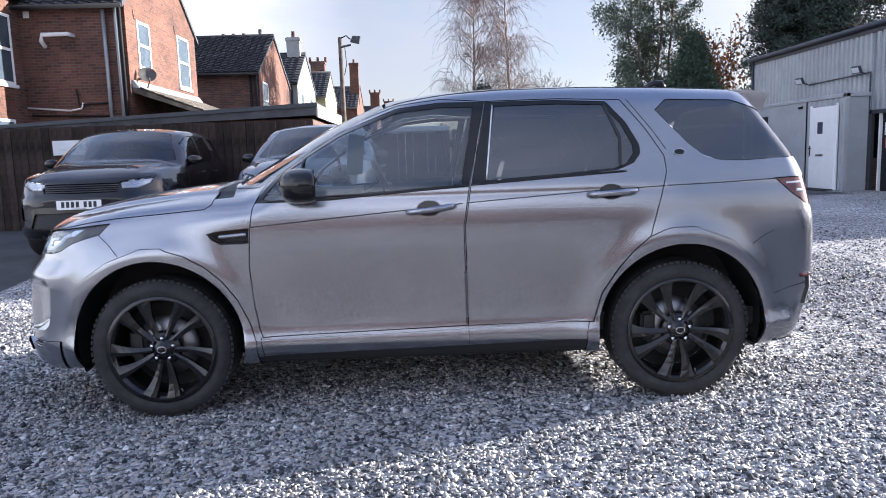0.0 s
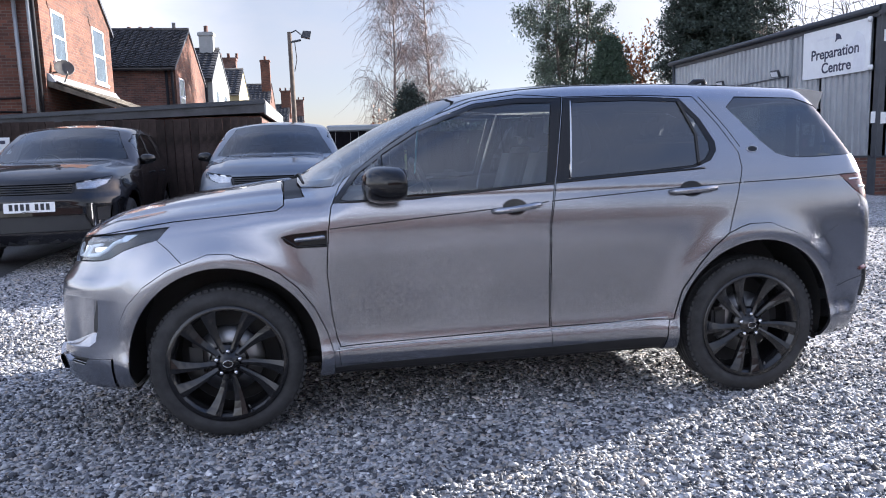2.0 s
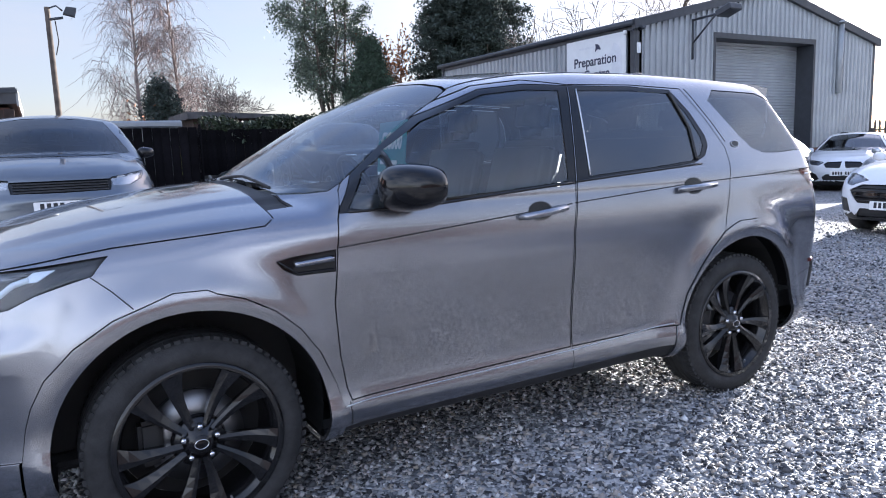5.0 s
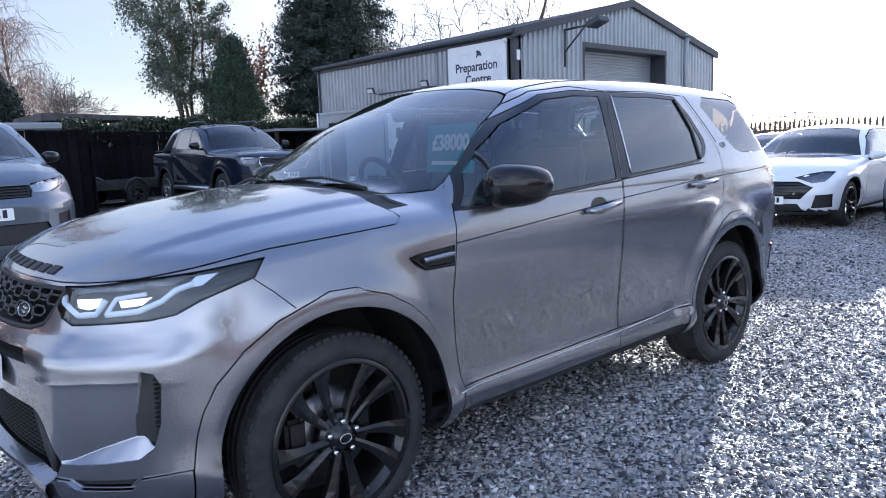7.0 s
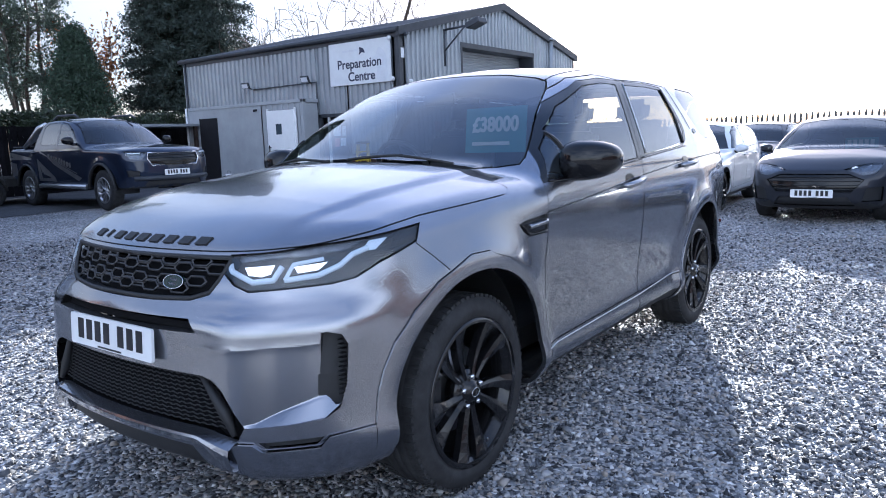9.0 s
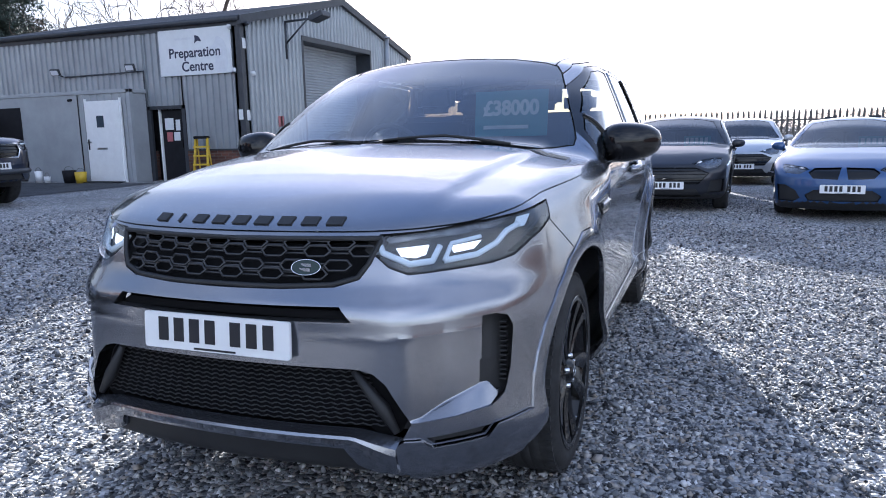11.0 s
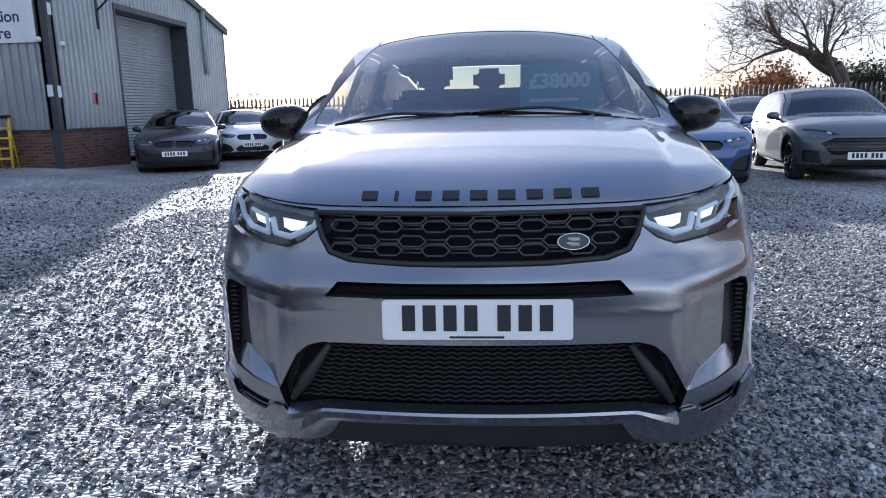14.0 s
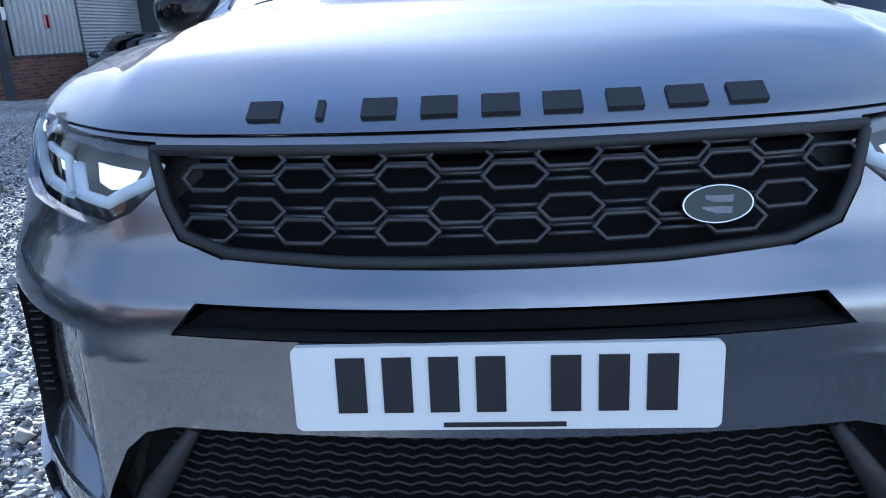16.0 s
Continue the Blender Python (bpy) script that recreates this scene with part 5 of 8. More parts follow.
    # nose openings
    gri = [(0.4, 0.968), (-0.482, 0.972), (-0.470, 0.935), (-0.455, 0.897), (-0.428, 0.856), (-0.36, 0.836), (-0.2, 0.829), (0.4, 0.825)]
    S, grille = cut_panel(S, gri, "x", -2.6, -1.7, 0.002)
    S, slot = cut_panel(S, [(0.3, 0.788), (-0.392, 0.786), (-0.428, 0.746), (0.3, 0.744)], "x", -2.6, -1.7, 0.001)
    low = [(0.3, 0.612), (-0.445, 0.610), (-0.49, 0.598), (-0.525, 0.568), (-0.59, 0.455), (-0.57, 0.412), (-0.53, 0.392), (-0.49, 0.404), (-0.455, 0.428), (0.3, 0.428)]
    S, lower = cut_panel(S, low, "x", -2.6, -1.7, 0.001)
    # sunk corner of the bumper with a dark slot at its outer end
    rec = [(-0.56, 0.735), (-0.70, 0.739), (-0.785, 0.744), (-0.812, 0.733), (-0.824, 0.70), (-0.818, 0.575), (-0.806, 0.50), (-0.78, 0.472), (-0.70, 0.460), (-0.60, 0.455), (-0.56, 0.46)]
    S, recess = cut_panel(S, rec, "x", -2.4, -1.6, 0.0)
    recess, svent = cut_panel(recess, [(-0.772, 0.80), (-0.90, 0.80), (-0.90, 0.50), (-0.798, 0.505), (-0.778, 0.545), (-0.770, 0.62)], "x", -2.4, -1.6, 0.0005)
    S, fin = cut_panel(S, [(-0.630, 0.408), (-0.645, 0.390), (-0.758, 0.392), (-0.774, 0.414)], "x", -2.5, -1.6, 0.001)
    lip = [(0.3, 0.424), (-0.452, 0.424), (-0.488, 0.401), (-0.53, 0.386), (-0.567, 0.408), (-0.612, 0.407), (-0.638, 0.384), (-0.764, 0.386), (-0.784, 0.416), (-0.868, 0.427), (-0.95, 0.43), (-0.95, 0.20), (-0.60, 0.20), (-0.57, 0.30), (-0.475, 0.312), (-0.435, 0.332), (-0.402, 0.384), (0.3, 0.390)]
    S, lipm = cut_panel(S, lip, "x", -2.6, -1.80, 0.001)
    under = [(0.3, 0.386), (-0.398, 0.380), (-0.432, 0.328), (-0.475, 0.306), (-0.56, 0.29), (-0.59, 0.2), (0.3, 0.2)]
    S, under_m = cut_panel(S, under, "x", -2.6, -1.80, 0.001)
    S, sill = cut_panel(S, [(-0.858, 0.2), (0.858, 0.2), (0.858, 0.352), (0.25, 0.338), (-0.858, 0.318)], "y", -1.3, -0.5, 0.001)
    fv = [(-1.084, 0.974), (-1.036, 0.985), (-0.868, 0.998), (-0.872, 0.920), (-1.013, 0.919), (-1.06, 0.943)]
    S, fvent = cut_panel(S, fv, "y", -1.3, -0.6, 0.001)

    def dark_low(c, n):
        return (c[:, 2] < 0.292) | (n[:, 2] < -0.75)
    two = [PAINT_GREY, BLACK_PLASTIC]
    finish("body", S, F, two, car, join_mirror=True, pick=dark_low)
    finish("bonnet", pans["bonnet"], F, PAINT_GREY, car, join_mirror=True)
    finish("cowl", cowl, F, BLACK_PLASTIC, car, join_mirror=True, shift=0.012)
    ws = finish("windscreen", screen, F, GLASS_SCREEN, car, join_mirror=True, label="slightly tinted windscreen")
    ws.visible_shadow = False
    finish("rear_window", backlight, F, GLASS_BACK, car, join_mirror=True).visible_shadow = False

    def pair(name, me, mat, shift=0.0, label="", parent=None, **k):
        return finish(name, me, F, mat, parent or car, mirror=True, shift=shift, label=label, **k)
    pair("door", door1, PAINT_GREY)
    pair("door", door2, PAINT_GREY)
    pair("window_surround", frame1, BLACK_GLOSS, 0.001)
    pair("window_surround", frame2, BLACK_GLOSS, 0.001)
    for g in (glass1, tri1):
        pair("window", g, GLASS_FRONT, 0.004)
    for g in (glass2, quarter):
        pair("window", g, GLASS_REAR, 0.003, "dark privacy glass")
    for t in trims:
        pair("wheel_arch_trim", t, PAINT_GREY, -0.006)
    pair("headlamp_lens", lens, GLASS_LAMP, 0.001)
    pair("tail_lamp", tail, LAMP_RED, 0.001, "red and clear tail lamp")
    # near-black sheets stand in for the shaded depth of the nose openings
    finish("grille_backing", grille, F, GRILLE_SHADE, car, join_mirror=True, shift=0.045)
    finish("bumper_slot", slot, F, GRILLE_SHADE, car, join_mirror=True, shift=0.03)
    finish("lower_grille_backing", lower, F, GRILLE_SHADE, car, join_mirror=True, shift=0.05)

    def sunk(p):
        y, z = np.abs(p[:, 1]), p[:, 2]
        u = np.clip((y - 0.565) / 0.12, 0, 1)
        ridge = np.interp(y, (0.57, 0.62, 0.77, 0.83), (0.462, 0.466, 0.536, 0.55))
        k = np.clip((z - 0.452) / (ridge - 0.452), 0, 1)
        return 0.042 * u * u * (3 - 2 * u) * np.where(k < 0.85, k, 0.85 + 0.135 * np.sin((k - 0.85) * 10.47))
    pair("bumper_recess", refined(recess), PAINT_GREY, sunk)
    pair("side_vent", svent, BLACK_PLASTIC, 0.052)
    pair("sill_underside", sill, BLACK_PLASTIC, 0.006)
    pair("lip_slot", fin, BLACK_PLASTIC, 0.012)
    finish("bumper_lip", lipm, F, PAINT_GREY, car, join_mirror=True, shift=-0.014, label="grey lower bumper lip")
    finish("under_tray", under_m, F, BLACK_PLASTIC, car, join_mirror=True, shift=0.01)
    pair("fender_vent", fvent, BLACK_GLOSS, 0.006)

    # the bright bar along the lip
    lb = bmesh.new()
    rows = []
    for i in range(61):
        y = -0.56 + 1.12 * i / 60
        dn = 0.075 * max(0.0, (abs(y) - 0.44) / 0.12)
        x = F.nose_x(y, 0.41)
        rows.append([lb.verts.new(c) for c in ((x + 0.02, y, 0.434 - dn * 0.3), (x - 0.024, y, 0.425 - dn * 0.45), (x - 0.028, y, 0.417 - dn * 0.6), (x - 0.012, y, 0.392 - dn), (x + 0.02, y, 0.388 - dn))])
    for i in range(60):
        for j in range(4):
            lb.faces.new((rows[i][j], rows[i + 1][j], rows[i + 1][j + 1], rows[i][j + 1]))
    bmesh.ops.recalc_face_normals(lb, faces=lb.faces)
    part("lip_bar", lb, PAINT_GREY, car)

    # walls of the nose openings
    def rim_wall(poly, depth, mat, name, bow=0.0):
        b = bmesh.new()
        full = [p for p in poly if p[0] <= 0.001]
        full = full + [(-p[0], p[1]) for p in full[::-1]]
        n = len(full)
        A, B = [], []
        for y, z in full:
            x = F.nose_x(y, z)
            A.append(b.verts.new((x + 0.002, y, z)))
            B.append(b.verts.new((x + depth, y, z)))
        for i in range(n):
            b.faces.new((A[i], A[(i + 1) % n], B[(i + 1) % n], B[i]))
        bmesh.ops.recalc_face_normals(b, faces=b.faces)
        return part(name, b, mat, car)

    def dense(poly, n=6):
        out = []
        for i in range(len(poly)):
            a, c = poly[i], poly[(i + 1) % len(poly)]
            out += [(a[0] + (c[0] - a[0]) * k / n, a[1] + (c[1] - a[1]) * k / n) for k in range(n)]
        return out
    clip = lambda poly: [p for p in dense(poly, 8) if p[0] <= 0.0]
    rim_wall(clip(gri), 0.14, BLACK_PLASTIC, "grille_rim")
    rim_wall(clip(low), 0.06, BLACK_GLOSS, "lower_grille_rim")
    rim_wall(clip([(0.3, 0.788), (-0.392, 0.786), (-0.428, 0.746), (0.3, 0.744)]), 0.035, BLACK_PLASTIC, "slot_rim")

    for s in (-1, 1):
        for poly, mat, nm in ((rec[:3], PAINT_GREY, "recess_wall"), (rec[2:8], BLACK_PLASTIC, "vent_wall"), (rec[7:10], PAINT_GREY, "recess_wall")):
            b = bmesh.new()
            ln = [p for a, c in zip(poly[:-1], poly[1:]) for p in ((a[0] + (c[0] - a[0]) * k / 6, a[1] + (c[1] - a[1]) * k / 6) for k in range(6))] + [poly[-1]]
            A = [b.verts.new((F.nose_x(y, z) + 0.003, s * y, z)) for y, z in ln]
            B = [b.verts.new((F.nose_x(y, z) + 0.07, s * y * 0.985, z)) for y, z in ln]
            for i in range(len(ln) - 1):
                b.faces.new((A[i], A[i + 1], B[i + 1], B[i]))
            part(nm, b, mat, car)
        # comb of small fins in the slot
        for i in range(13):
            z = 0.535 + i * 0.0145
            x = F.nose_x(0.795, z) + 0.045
            part("vent_fin", box(x - 0.014, x + 0.01, s * 0.795 - 0.010, s * 0.795 + 0.010, z - 0.0018, z + 0.0018), BLACK_PLASTIC, car)

    # grille frame and the chain of hexagons in four rows
    def on_nose(y, z, d):
        return (F.nose_x(y, z) + d, y, z)
    frame = [p for p in dense(gri, 6) if p[0] <= 0.0]
    loop = [on_nose(y * 0.985, 0.9 + (z - 0.9) * 0.93, 0.006) for y, z in frame] + [on_nose(-y * 0.985, 0.9 + (z - 0.9) * 0.93, 0.006) for y, z in frame[::-1]]
    part("grille_frame", tube(loop, 0.0085, 6, True), BLACK_PLASTIC, car)

    def inside(y, z):
        y = -abs(y)
        k = False
        for i in range(len(gri)):
            (y1, z1), (y2, z2) = gri[i], gri[(i + 1) % len(gri)]
            if (z1 > z) != (z2 > z) and y < (y2 - y1) * (z - z1) / (z2 - z1) + y1:
                k = not k
        return k
    pitch = 0.135
    for r, z in enumerate((0.954, 0.931, 0.892, 0.868)):
        sh = 0.0 if r % 2 else pitch / 2
        for i in range(-4, 5):
            y = i * pitch + sh - 0.02
            hw, hh, ch = 0.040, 0.0145, 0.015
            hexa = [(y - hw, z), (y - hw + ch, z + hh), (y + hw - ch, z + hh), (y + hw, z), (y + hw - ch, z - hh), (y - hw + ch, z - hh)]
            if not all(inside(a, b) for a, b in hexa):
                continue
            part("grille_cell", tube([on_nose(a, b, 0.008) for a, b in hexa], 0.0042, 6, True), GRILLE_BLACK, car)
            for dz in (0.004, -0.006):
                y2 = y + pitch - hw + 0.002
                if inside(y2, z + dz):
                    part("grille_bar", tube([on_nose(y + hw - 0.002, z + dz, 0.009), on_nose(y2, z + dz, 0.009)], 0.0034, 6), GRILLE_BLACK, car)
    # the oval badge: a plain dark oval with a bright rim
    oy, oz = -0.268, 0.888
    ring = [on_nose(oy + 0.044 * math.cos(a), oz + 0.0215 * math.sin(a), -0.001) for a in [2 * math.pi * i / 40 for i in range(40)]]
    b = bmesh.new()
    b.faces.new([b.verts.new(p) for p in ring])
    bmesh.ops.recalc_face_normals(b, faces=b.faces)
    ext = bmesh.ops.extrude_face_region(b, geom=b.faces[:])
    bmesh.ops.translate(b, verts=[v for v in ext["geom"] if isinstance(v, bmesh.types.BMVert)], vec=(0.012, 0, 0))
    bdg = part("badge", b, material("badge_green", (0.012, 0.026, 0.022), 0.25), car, "dark oval badge with a bright rim")
    part("badge_rim", tube(ring, 0.0016, 6, True), CHROME, bdg)
    for dz, y0, y1 in ((0.0065, -0.018, 0.016), (-0.0065, -0.016, 0.020)):
        part("badge_bar", box(on_nose(oy, oz + dz, 0)[0] - 0.003, on_nose(oy, oz + dz, 0)[0] + 0.002, oy + y0, oy + y1, oz + dz - 0.0045, oz + dz + 0.0045), CHROME, bdg)

    # fine horizontal mesh of the lower grille
    for i in range(12):
        z = 0.440 + i * 0.0138
        w = 0.54 - (z - 0.44) * 0.55
        pts = [(F.nose_x(w * t, z) + 0.035, w * t, z + 0.003 * math.sin(t * 90)) for t in [k / 50 - 1 for k in range(101)]]
        part("mesh_bar", tube(pts, 0.0024, 4), BLACK_PLASTIC, car)
    for s in (-1, 1):
        part("intake_blade", tube([(F.nose_x(0.43, 0.60) + 0.02, s * 0.425, 0.60), (F.nose_x(0.5, 0.5) + 0.03, s * 0.505, 0.49), (F.nose_x(0.54, 0.43) + 0.02, s * 0.55, 0.425)], [0.010, 0.022, 0.010], 6), BLACK_PLASTIC, car)

    # raised name across the bonnet's edge: nine plain blocks
    for i, wd in enumerate((0.046, 0.010, 0.046, 0.048, 0.050, 0.050, 0.046, 0.050, 0.050)):
        y = 0.312 - i * 0.0795
        blk = bmesh.new()
        rows = []
        for u in (-0.5, -0.17, 0.17, 0.5):
            yy = y + u * wd
            lo = Vector((F.nose_x(yy, 1.002), yy, 1.002))
            hi = Vector((F.nose_x(yy, 1.022), yy, 1.022))
            n = Vector((-0.75, 0, 0.66))
            rows.append([blk.verts.new(lo + n * 0.005), blk.verts.new(hi + n * 0.005), blk.verts.new(hi - n * 0.006), blk.verts.new(lo - n * 0.006)])
        for k in range(3):
            for j in range(4):
                blk.faces.new((rows[k][j], rows[k][(j + 1) % 4], rows[k + 1][(j + 1) % 4], rows[k + 1][j]))
        blk.faces.new(rows[0])
        blk.faces.new(rows[-1][::-1])
        bmesh.ops.recalc_face_normals(blk, faces=blk.faces)
        part("bonnet_block", blk, BLACK_PLASTIC, car)
    plate(car, F, 0.690, lean=4)

    # headlamp insides: housing, light strips, projectors
    def corner_pt(s, z, d):
        # s along the level tangent of the corner, d in from the lens
        a, b = 0.8, 2.7
        c0, s0 = math.cos(radians(225)), math.sin(radians(225))
        for _ in range(18):
            m = (a + b) / 2
            if F.f(np.array([c0 * m - s0 * s, s0 * m + c0 * s, z])) < 0:
                a = m
            else:
                b = m
        h = a - d
        return Vector((c0 * h - s0 * s, s0 * h + c0 * s, z))

    def both(name, b, mat, parent=car, label=""):
        m = b.copy()
        bmesh.ops.transform(m, matrix=Matrix.Diagonal((1, -1, 1, 1)), verts=m.verts)
        bmesh.ops.reverse_faces(m, faces=m.faces)
        part(name, b, mat, parent, label)
        part(name, m, mat, parent, label)

    def lamp_patch(poly, d, n=7, mul=1.0):
        """A patch that follows the lens at the depth d."""
        b = bmesh.new()
        poly = dense([(-abs(a), b_) for a, b_ in poly], 3)
        c = (sum(p[0] for p in poly) / len(poly), sum(p[1] for p in poly) / len(poly))
        rings = [[b.verts.new(corner_pt(c[0] + (p[0] - c[0]) * k / n, c[1] + (p[1] - c[1]) * k / n, d)) for p in poly] for k in range(1, n + 1)]
        mid = b.verts.new(corner_pt(c[0], c[1], d))
        m = len(poly)
        for i in range(m):
            b.faces.new((mid, rings[0][i], rings[0][(i + 1) % m]))
            for k in range(n - 1):
                b.faces.new((rings[k][i], rings[k + 1][i], rings[k + 1][(i + 1) % m], rings[k][(i + 1) % m]))
        bmesh.ops.recalc_face_normals(b, faces=b.faces)
        ext = bmesh.ops.solidify(b, geom=b.faces[:], thickness=0.004)
        return b
    both("lamp_housing", lamp_patch(grow(lamp, 0.004), 0.055), BLACK_PLASTIC)

    def strip(pts, d, w, mat, name="light_strip", thick=0.006):
        dn = []
        pts = [(-abs(a), b_) for a, b_ in pts]
        for i in range(len(pts) - 1):
            a, c = pts[i], pts[i + 1]
            dn += [(a[0] + (c[0] - a[0]) * k / 6, a[1] + (c[1] - a[1]) * k / 6) for k in range(6)]
        dn.append(pts[-1])
        both(name, tube([corner_pt(s, z, d) for s, z in dn], w, 6), mat)
    strip([(1.155, 0.950), (1.150, 0.925), (1.085, 0.893), (1.02, 0.899), (0.99, 0.940)], 0.014, 0.0095, LAMP_DRL)
    strip([(0.985, 0.898), (0.88, 0.908), (0.81, 0.935), (0.77, 0.966), (0.72, 0.982)], 0.014, 0.0095, LAMP_DRL)
    strip([(0.985, 0.898), (0.955, 0.945), (0.86, 0.958)], 0.014, 0.007, LAMP_DRL)
    both("light_strip", lamp_patch([(0.745, 0.972), (0.715, 1.003), (0.655, 1.008), (0.695, 0.975)], 0.014, 3), LAMP_DRL)
    both("lamp_projector", lamp_patch([(1.11, 0.935), (1.10, 0.912), (1.06, 0.907), (1.03, 0.915), (1.015, 0.942)], 0.03), LAMP_LED, label="lit headlamp projector")
    both("lamp_projector", lamp_patch([(0.955, 0.935), (0.945, 0.915), (0.88, 0.922), (0.85, 0.945)], 0.03), LAMP_LED, label="lit headlamp projector")
    both("lamp_reflector", lamp_patch([(1.14, 0.965), (1.12, 0.948), (0.80, 0.975), (0.72, 1.005), (0.85, 0.995)], 0.035), LAMP_DARK)

    # flank lines, handles, badges
    def flank(pts, d=0.0, n=10):
        out = []
        for i in range(len(pts) - 1):
            a, c = pts[i], pts[i + 1]
            out += [(a[0] + (c[0] - a[0]) * k / n, a[1] + (c[1] - a[1]) * k / n) for k in range(n)]
        out.append(pts[-1])
        return [(x, F.side_y(x, z) - d, z) for x, z in out]
    # thin black strips paint the shadow line along the flank crease
    for line in ([(-0.855, 1.003), (-0.08, 1.062), (0.226, 1.088)], [(0.244, 1.090), (0.90, 1.13), (1.278, 1.144)], [(1.29, 1.145), (1.60, 1.152), (1.885, 1.163)]):
        both("flank_crease", tube(flank(line, -0.0010), 0.0030, 6), BLACK_PLASTIC)
    # silver strip stands in for the highlight on the sill crease
    both("sill_line", tube(flank([(-0.86, 0.409), (0.23, 0.428), (0.62, 0.444), (0.865, 0.458)], -0.001), 0.003, 6), SILVER)
    both("belt_strip", tube(flank([(-0.80, 1.126), (-0.45, 1.130), (0.25, 1.178)], 0.0005), 0.006, 6), BLACK_GLOSS)
    both("belt_strip", tube(flank([(0.27, 1.180), (0.75, 1.208), (1.08, 1.226)], 0.0005), 0.006, 6), BLACK_GLOSS)
    # silver strip drawn for the bright reflection at the rear door glass's front edge
    both("window_strip", tube(flank([(0.352, 1.205), (0.405, 1.59)], 0.0015), 0.0045, 6), SILVER)
    both("window_divider", tube(flank([(1.05, 1.245), (1.062, 1.40), (0.995, 1.58)], 0.0015), 0.008, 6), BLACK_GLOSS)
    both("window_divider", tube(flank([(-0.595, 1.14), (-0.595, 1.335)], 0.0015), 0.007, 6), BLACK_GLOSS)
    both("window_divider", tube(flank([(1.83, 1.585), (2.08, 1.29)], 0.0005), 0.005, 6), BLACK_GLOSS)
    both("vent_blade", tube(flank([(-1.02, 0.957), (-0.878, 0.968)], 0.001), 0.012, 6), PAINT_GREY)
    both("vent_blade", tube(flank([(-1.075, 0.972), (-1.01, 0.926), (-0.878, 0.928)], 0.001), 0.004, 6), BLACK_GLOSS)
    # the wing's shut line from lamp to arch, the bumper joint, the fuel flap line
    both("panel_gap", tube(flank([(-1.655, 0.978), (-1.60, 0.93), (-1.545, 0.872)], -0.0012), 0.0028, 5), BLACK_PLASTIC)
    both("panel_gap", tube(flank([(1.88, 0.555), (2.0, 0.588), (2.12, 0.61)], -0.0012), 0.0028, 5), BLACK_PLASTIC)
    both("panel_gap", tube(flank([(1.74, 0.825), (1.80, 0.865), (1.86, 0.895)], -0.0012), 0.0024, 5), BLACK_PLASTIC)
    both("panel_gap", tube(flank([(-0.84, 0.425), (-0.835, 0.36), (-0.83, 0.325)], -0.0012), 0.0028, 5), BLACK_PLASTIC)
    both("panel_gap", tube(flank([(0.24, 0.44), (0.242, 0.32)], -0.0012), 0.0024, 5), BLACK_PLASTIC)
    both("panel_gap", tube(flank([(1.30, 1.33), (1.24, 1.43), (1.12, 1.60)], -0.0008), 0.0028, 5), BLACK_PLASTIC)
    for x0, x1, z0, z1 in ((-0.06, 0.185, 1.052, 1.078), (0.875, 1.13, 1.112, 1.126)):
        y0, y1 = F.side_y(x0, z0), F.side_y(x1, z1)
        h = tube([(x0, y0 - 0.004, z0), (x0 + 0.02, y0 - 0.030, z0 + 0.002), ((x0 + x1) / 2, (y0 + y1) / 2 - 0.044, (z0 + z1) / 2), (x1 - 0.02, y1 - 0.032, z1 - 0.001), (x1, y1 - 0.004, z1)], [0.012, 0.016, 0.0155, 0.016, 0.012], 10)
        both("door_handle", h, PAINT_GREY)
        xm, zm = (x0 + x1) / 2 - 0.01, (z0 + z1) / 2 + 0.004
        d = bmesh.new()
        ctr = d.verts.new((xm, F.side_y(xm, zm) - 0.0022, zm))
        rg = [d.verts.new((xm + 0.062 * math.cos(a), F.side_y(xm + 0.062 * math.cos(a), zm + 0.040 * math.sin(a)) - 0.0022, zm + 0.040 * math.sin(a))) for a in [2 * math.pi * i / 32 for i in range(32)]]
        for i in range(32):
            d.faces.new((ctr, rg[i], rg[(i + 1) % 32]))
        bmesh.ops.recalc_face_normals(d, faces=d.faces)
        both("handle_cup", d, BLACK_GLOSS)
    bx, bz = 1.368, 1.316
    bd = bmesh.new()
    rg = [(bx + 0.030 * math.cos(a), F.side_y(bx + 0.030 * math.cos(a), bz + 0.0155 * math.sin(a)) - 0.003, bz + 0.0155 * math.sin(a)) for a in [2 * math.pi * i / 32 for i in range(32)]]
    bd.faces.new([bd.verts.new(p) for p in rg])
    bmesh.ops.recalc_face_normals(bd, faces=bd.faces)
    both("side_badge", bd, BLACK_GLOSS)
    both("side_badge_rim", tube(rg, 0.002, 6, True), SILVER)
    mirror_pair(car, -0.578, 1.005, 1.205, 0.115, 0.13, 0.087)

    # roof spoiler, rails, rear bumper step, aerial
    sp = bmesh.new()
    rows = []
    for i in range(25):
        y = -0.62 + 1.24 * i / 24
        k = (y / 0.62) ** 2
        zt, tip = F.top_z(1.74, y), 2.05 - 0.10 * k
        rows.append([sp.verts.new(c) for c in ((1.74, y, zt + 0.002), (1.85, y, zt - 0.002), (tip, y, zt - 0.020), (tip - 0.035, y, zt - 0.05 - 0.07 * k), (1.86, y, zt - 0.05 - 0.04 * k), (1.74, y, zt - 0.05))])
    for i in range(24):
        for j in range(6):
            sp.faces.new((rows[i][j], rows[i][(j + 1) % 6], rows[i + 1][(j + 1) % 6], rows[i + 1][j]))
    sp.faces.new(rows[0])
    sp.faces.new(rows[-1][::-1])
    bmesh.ops.recalc_face_normals(sp, faces=sp.faces)
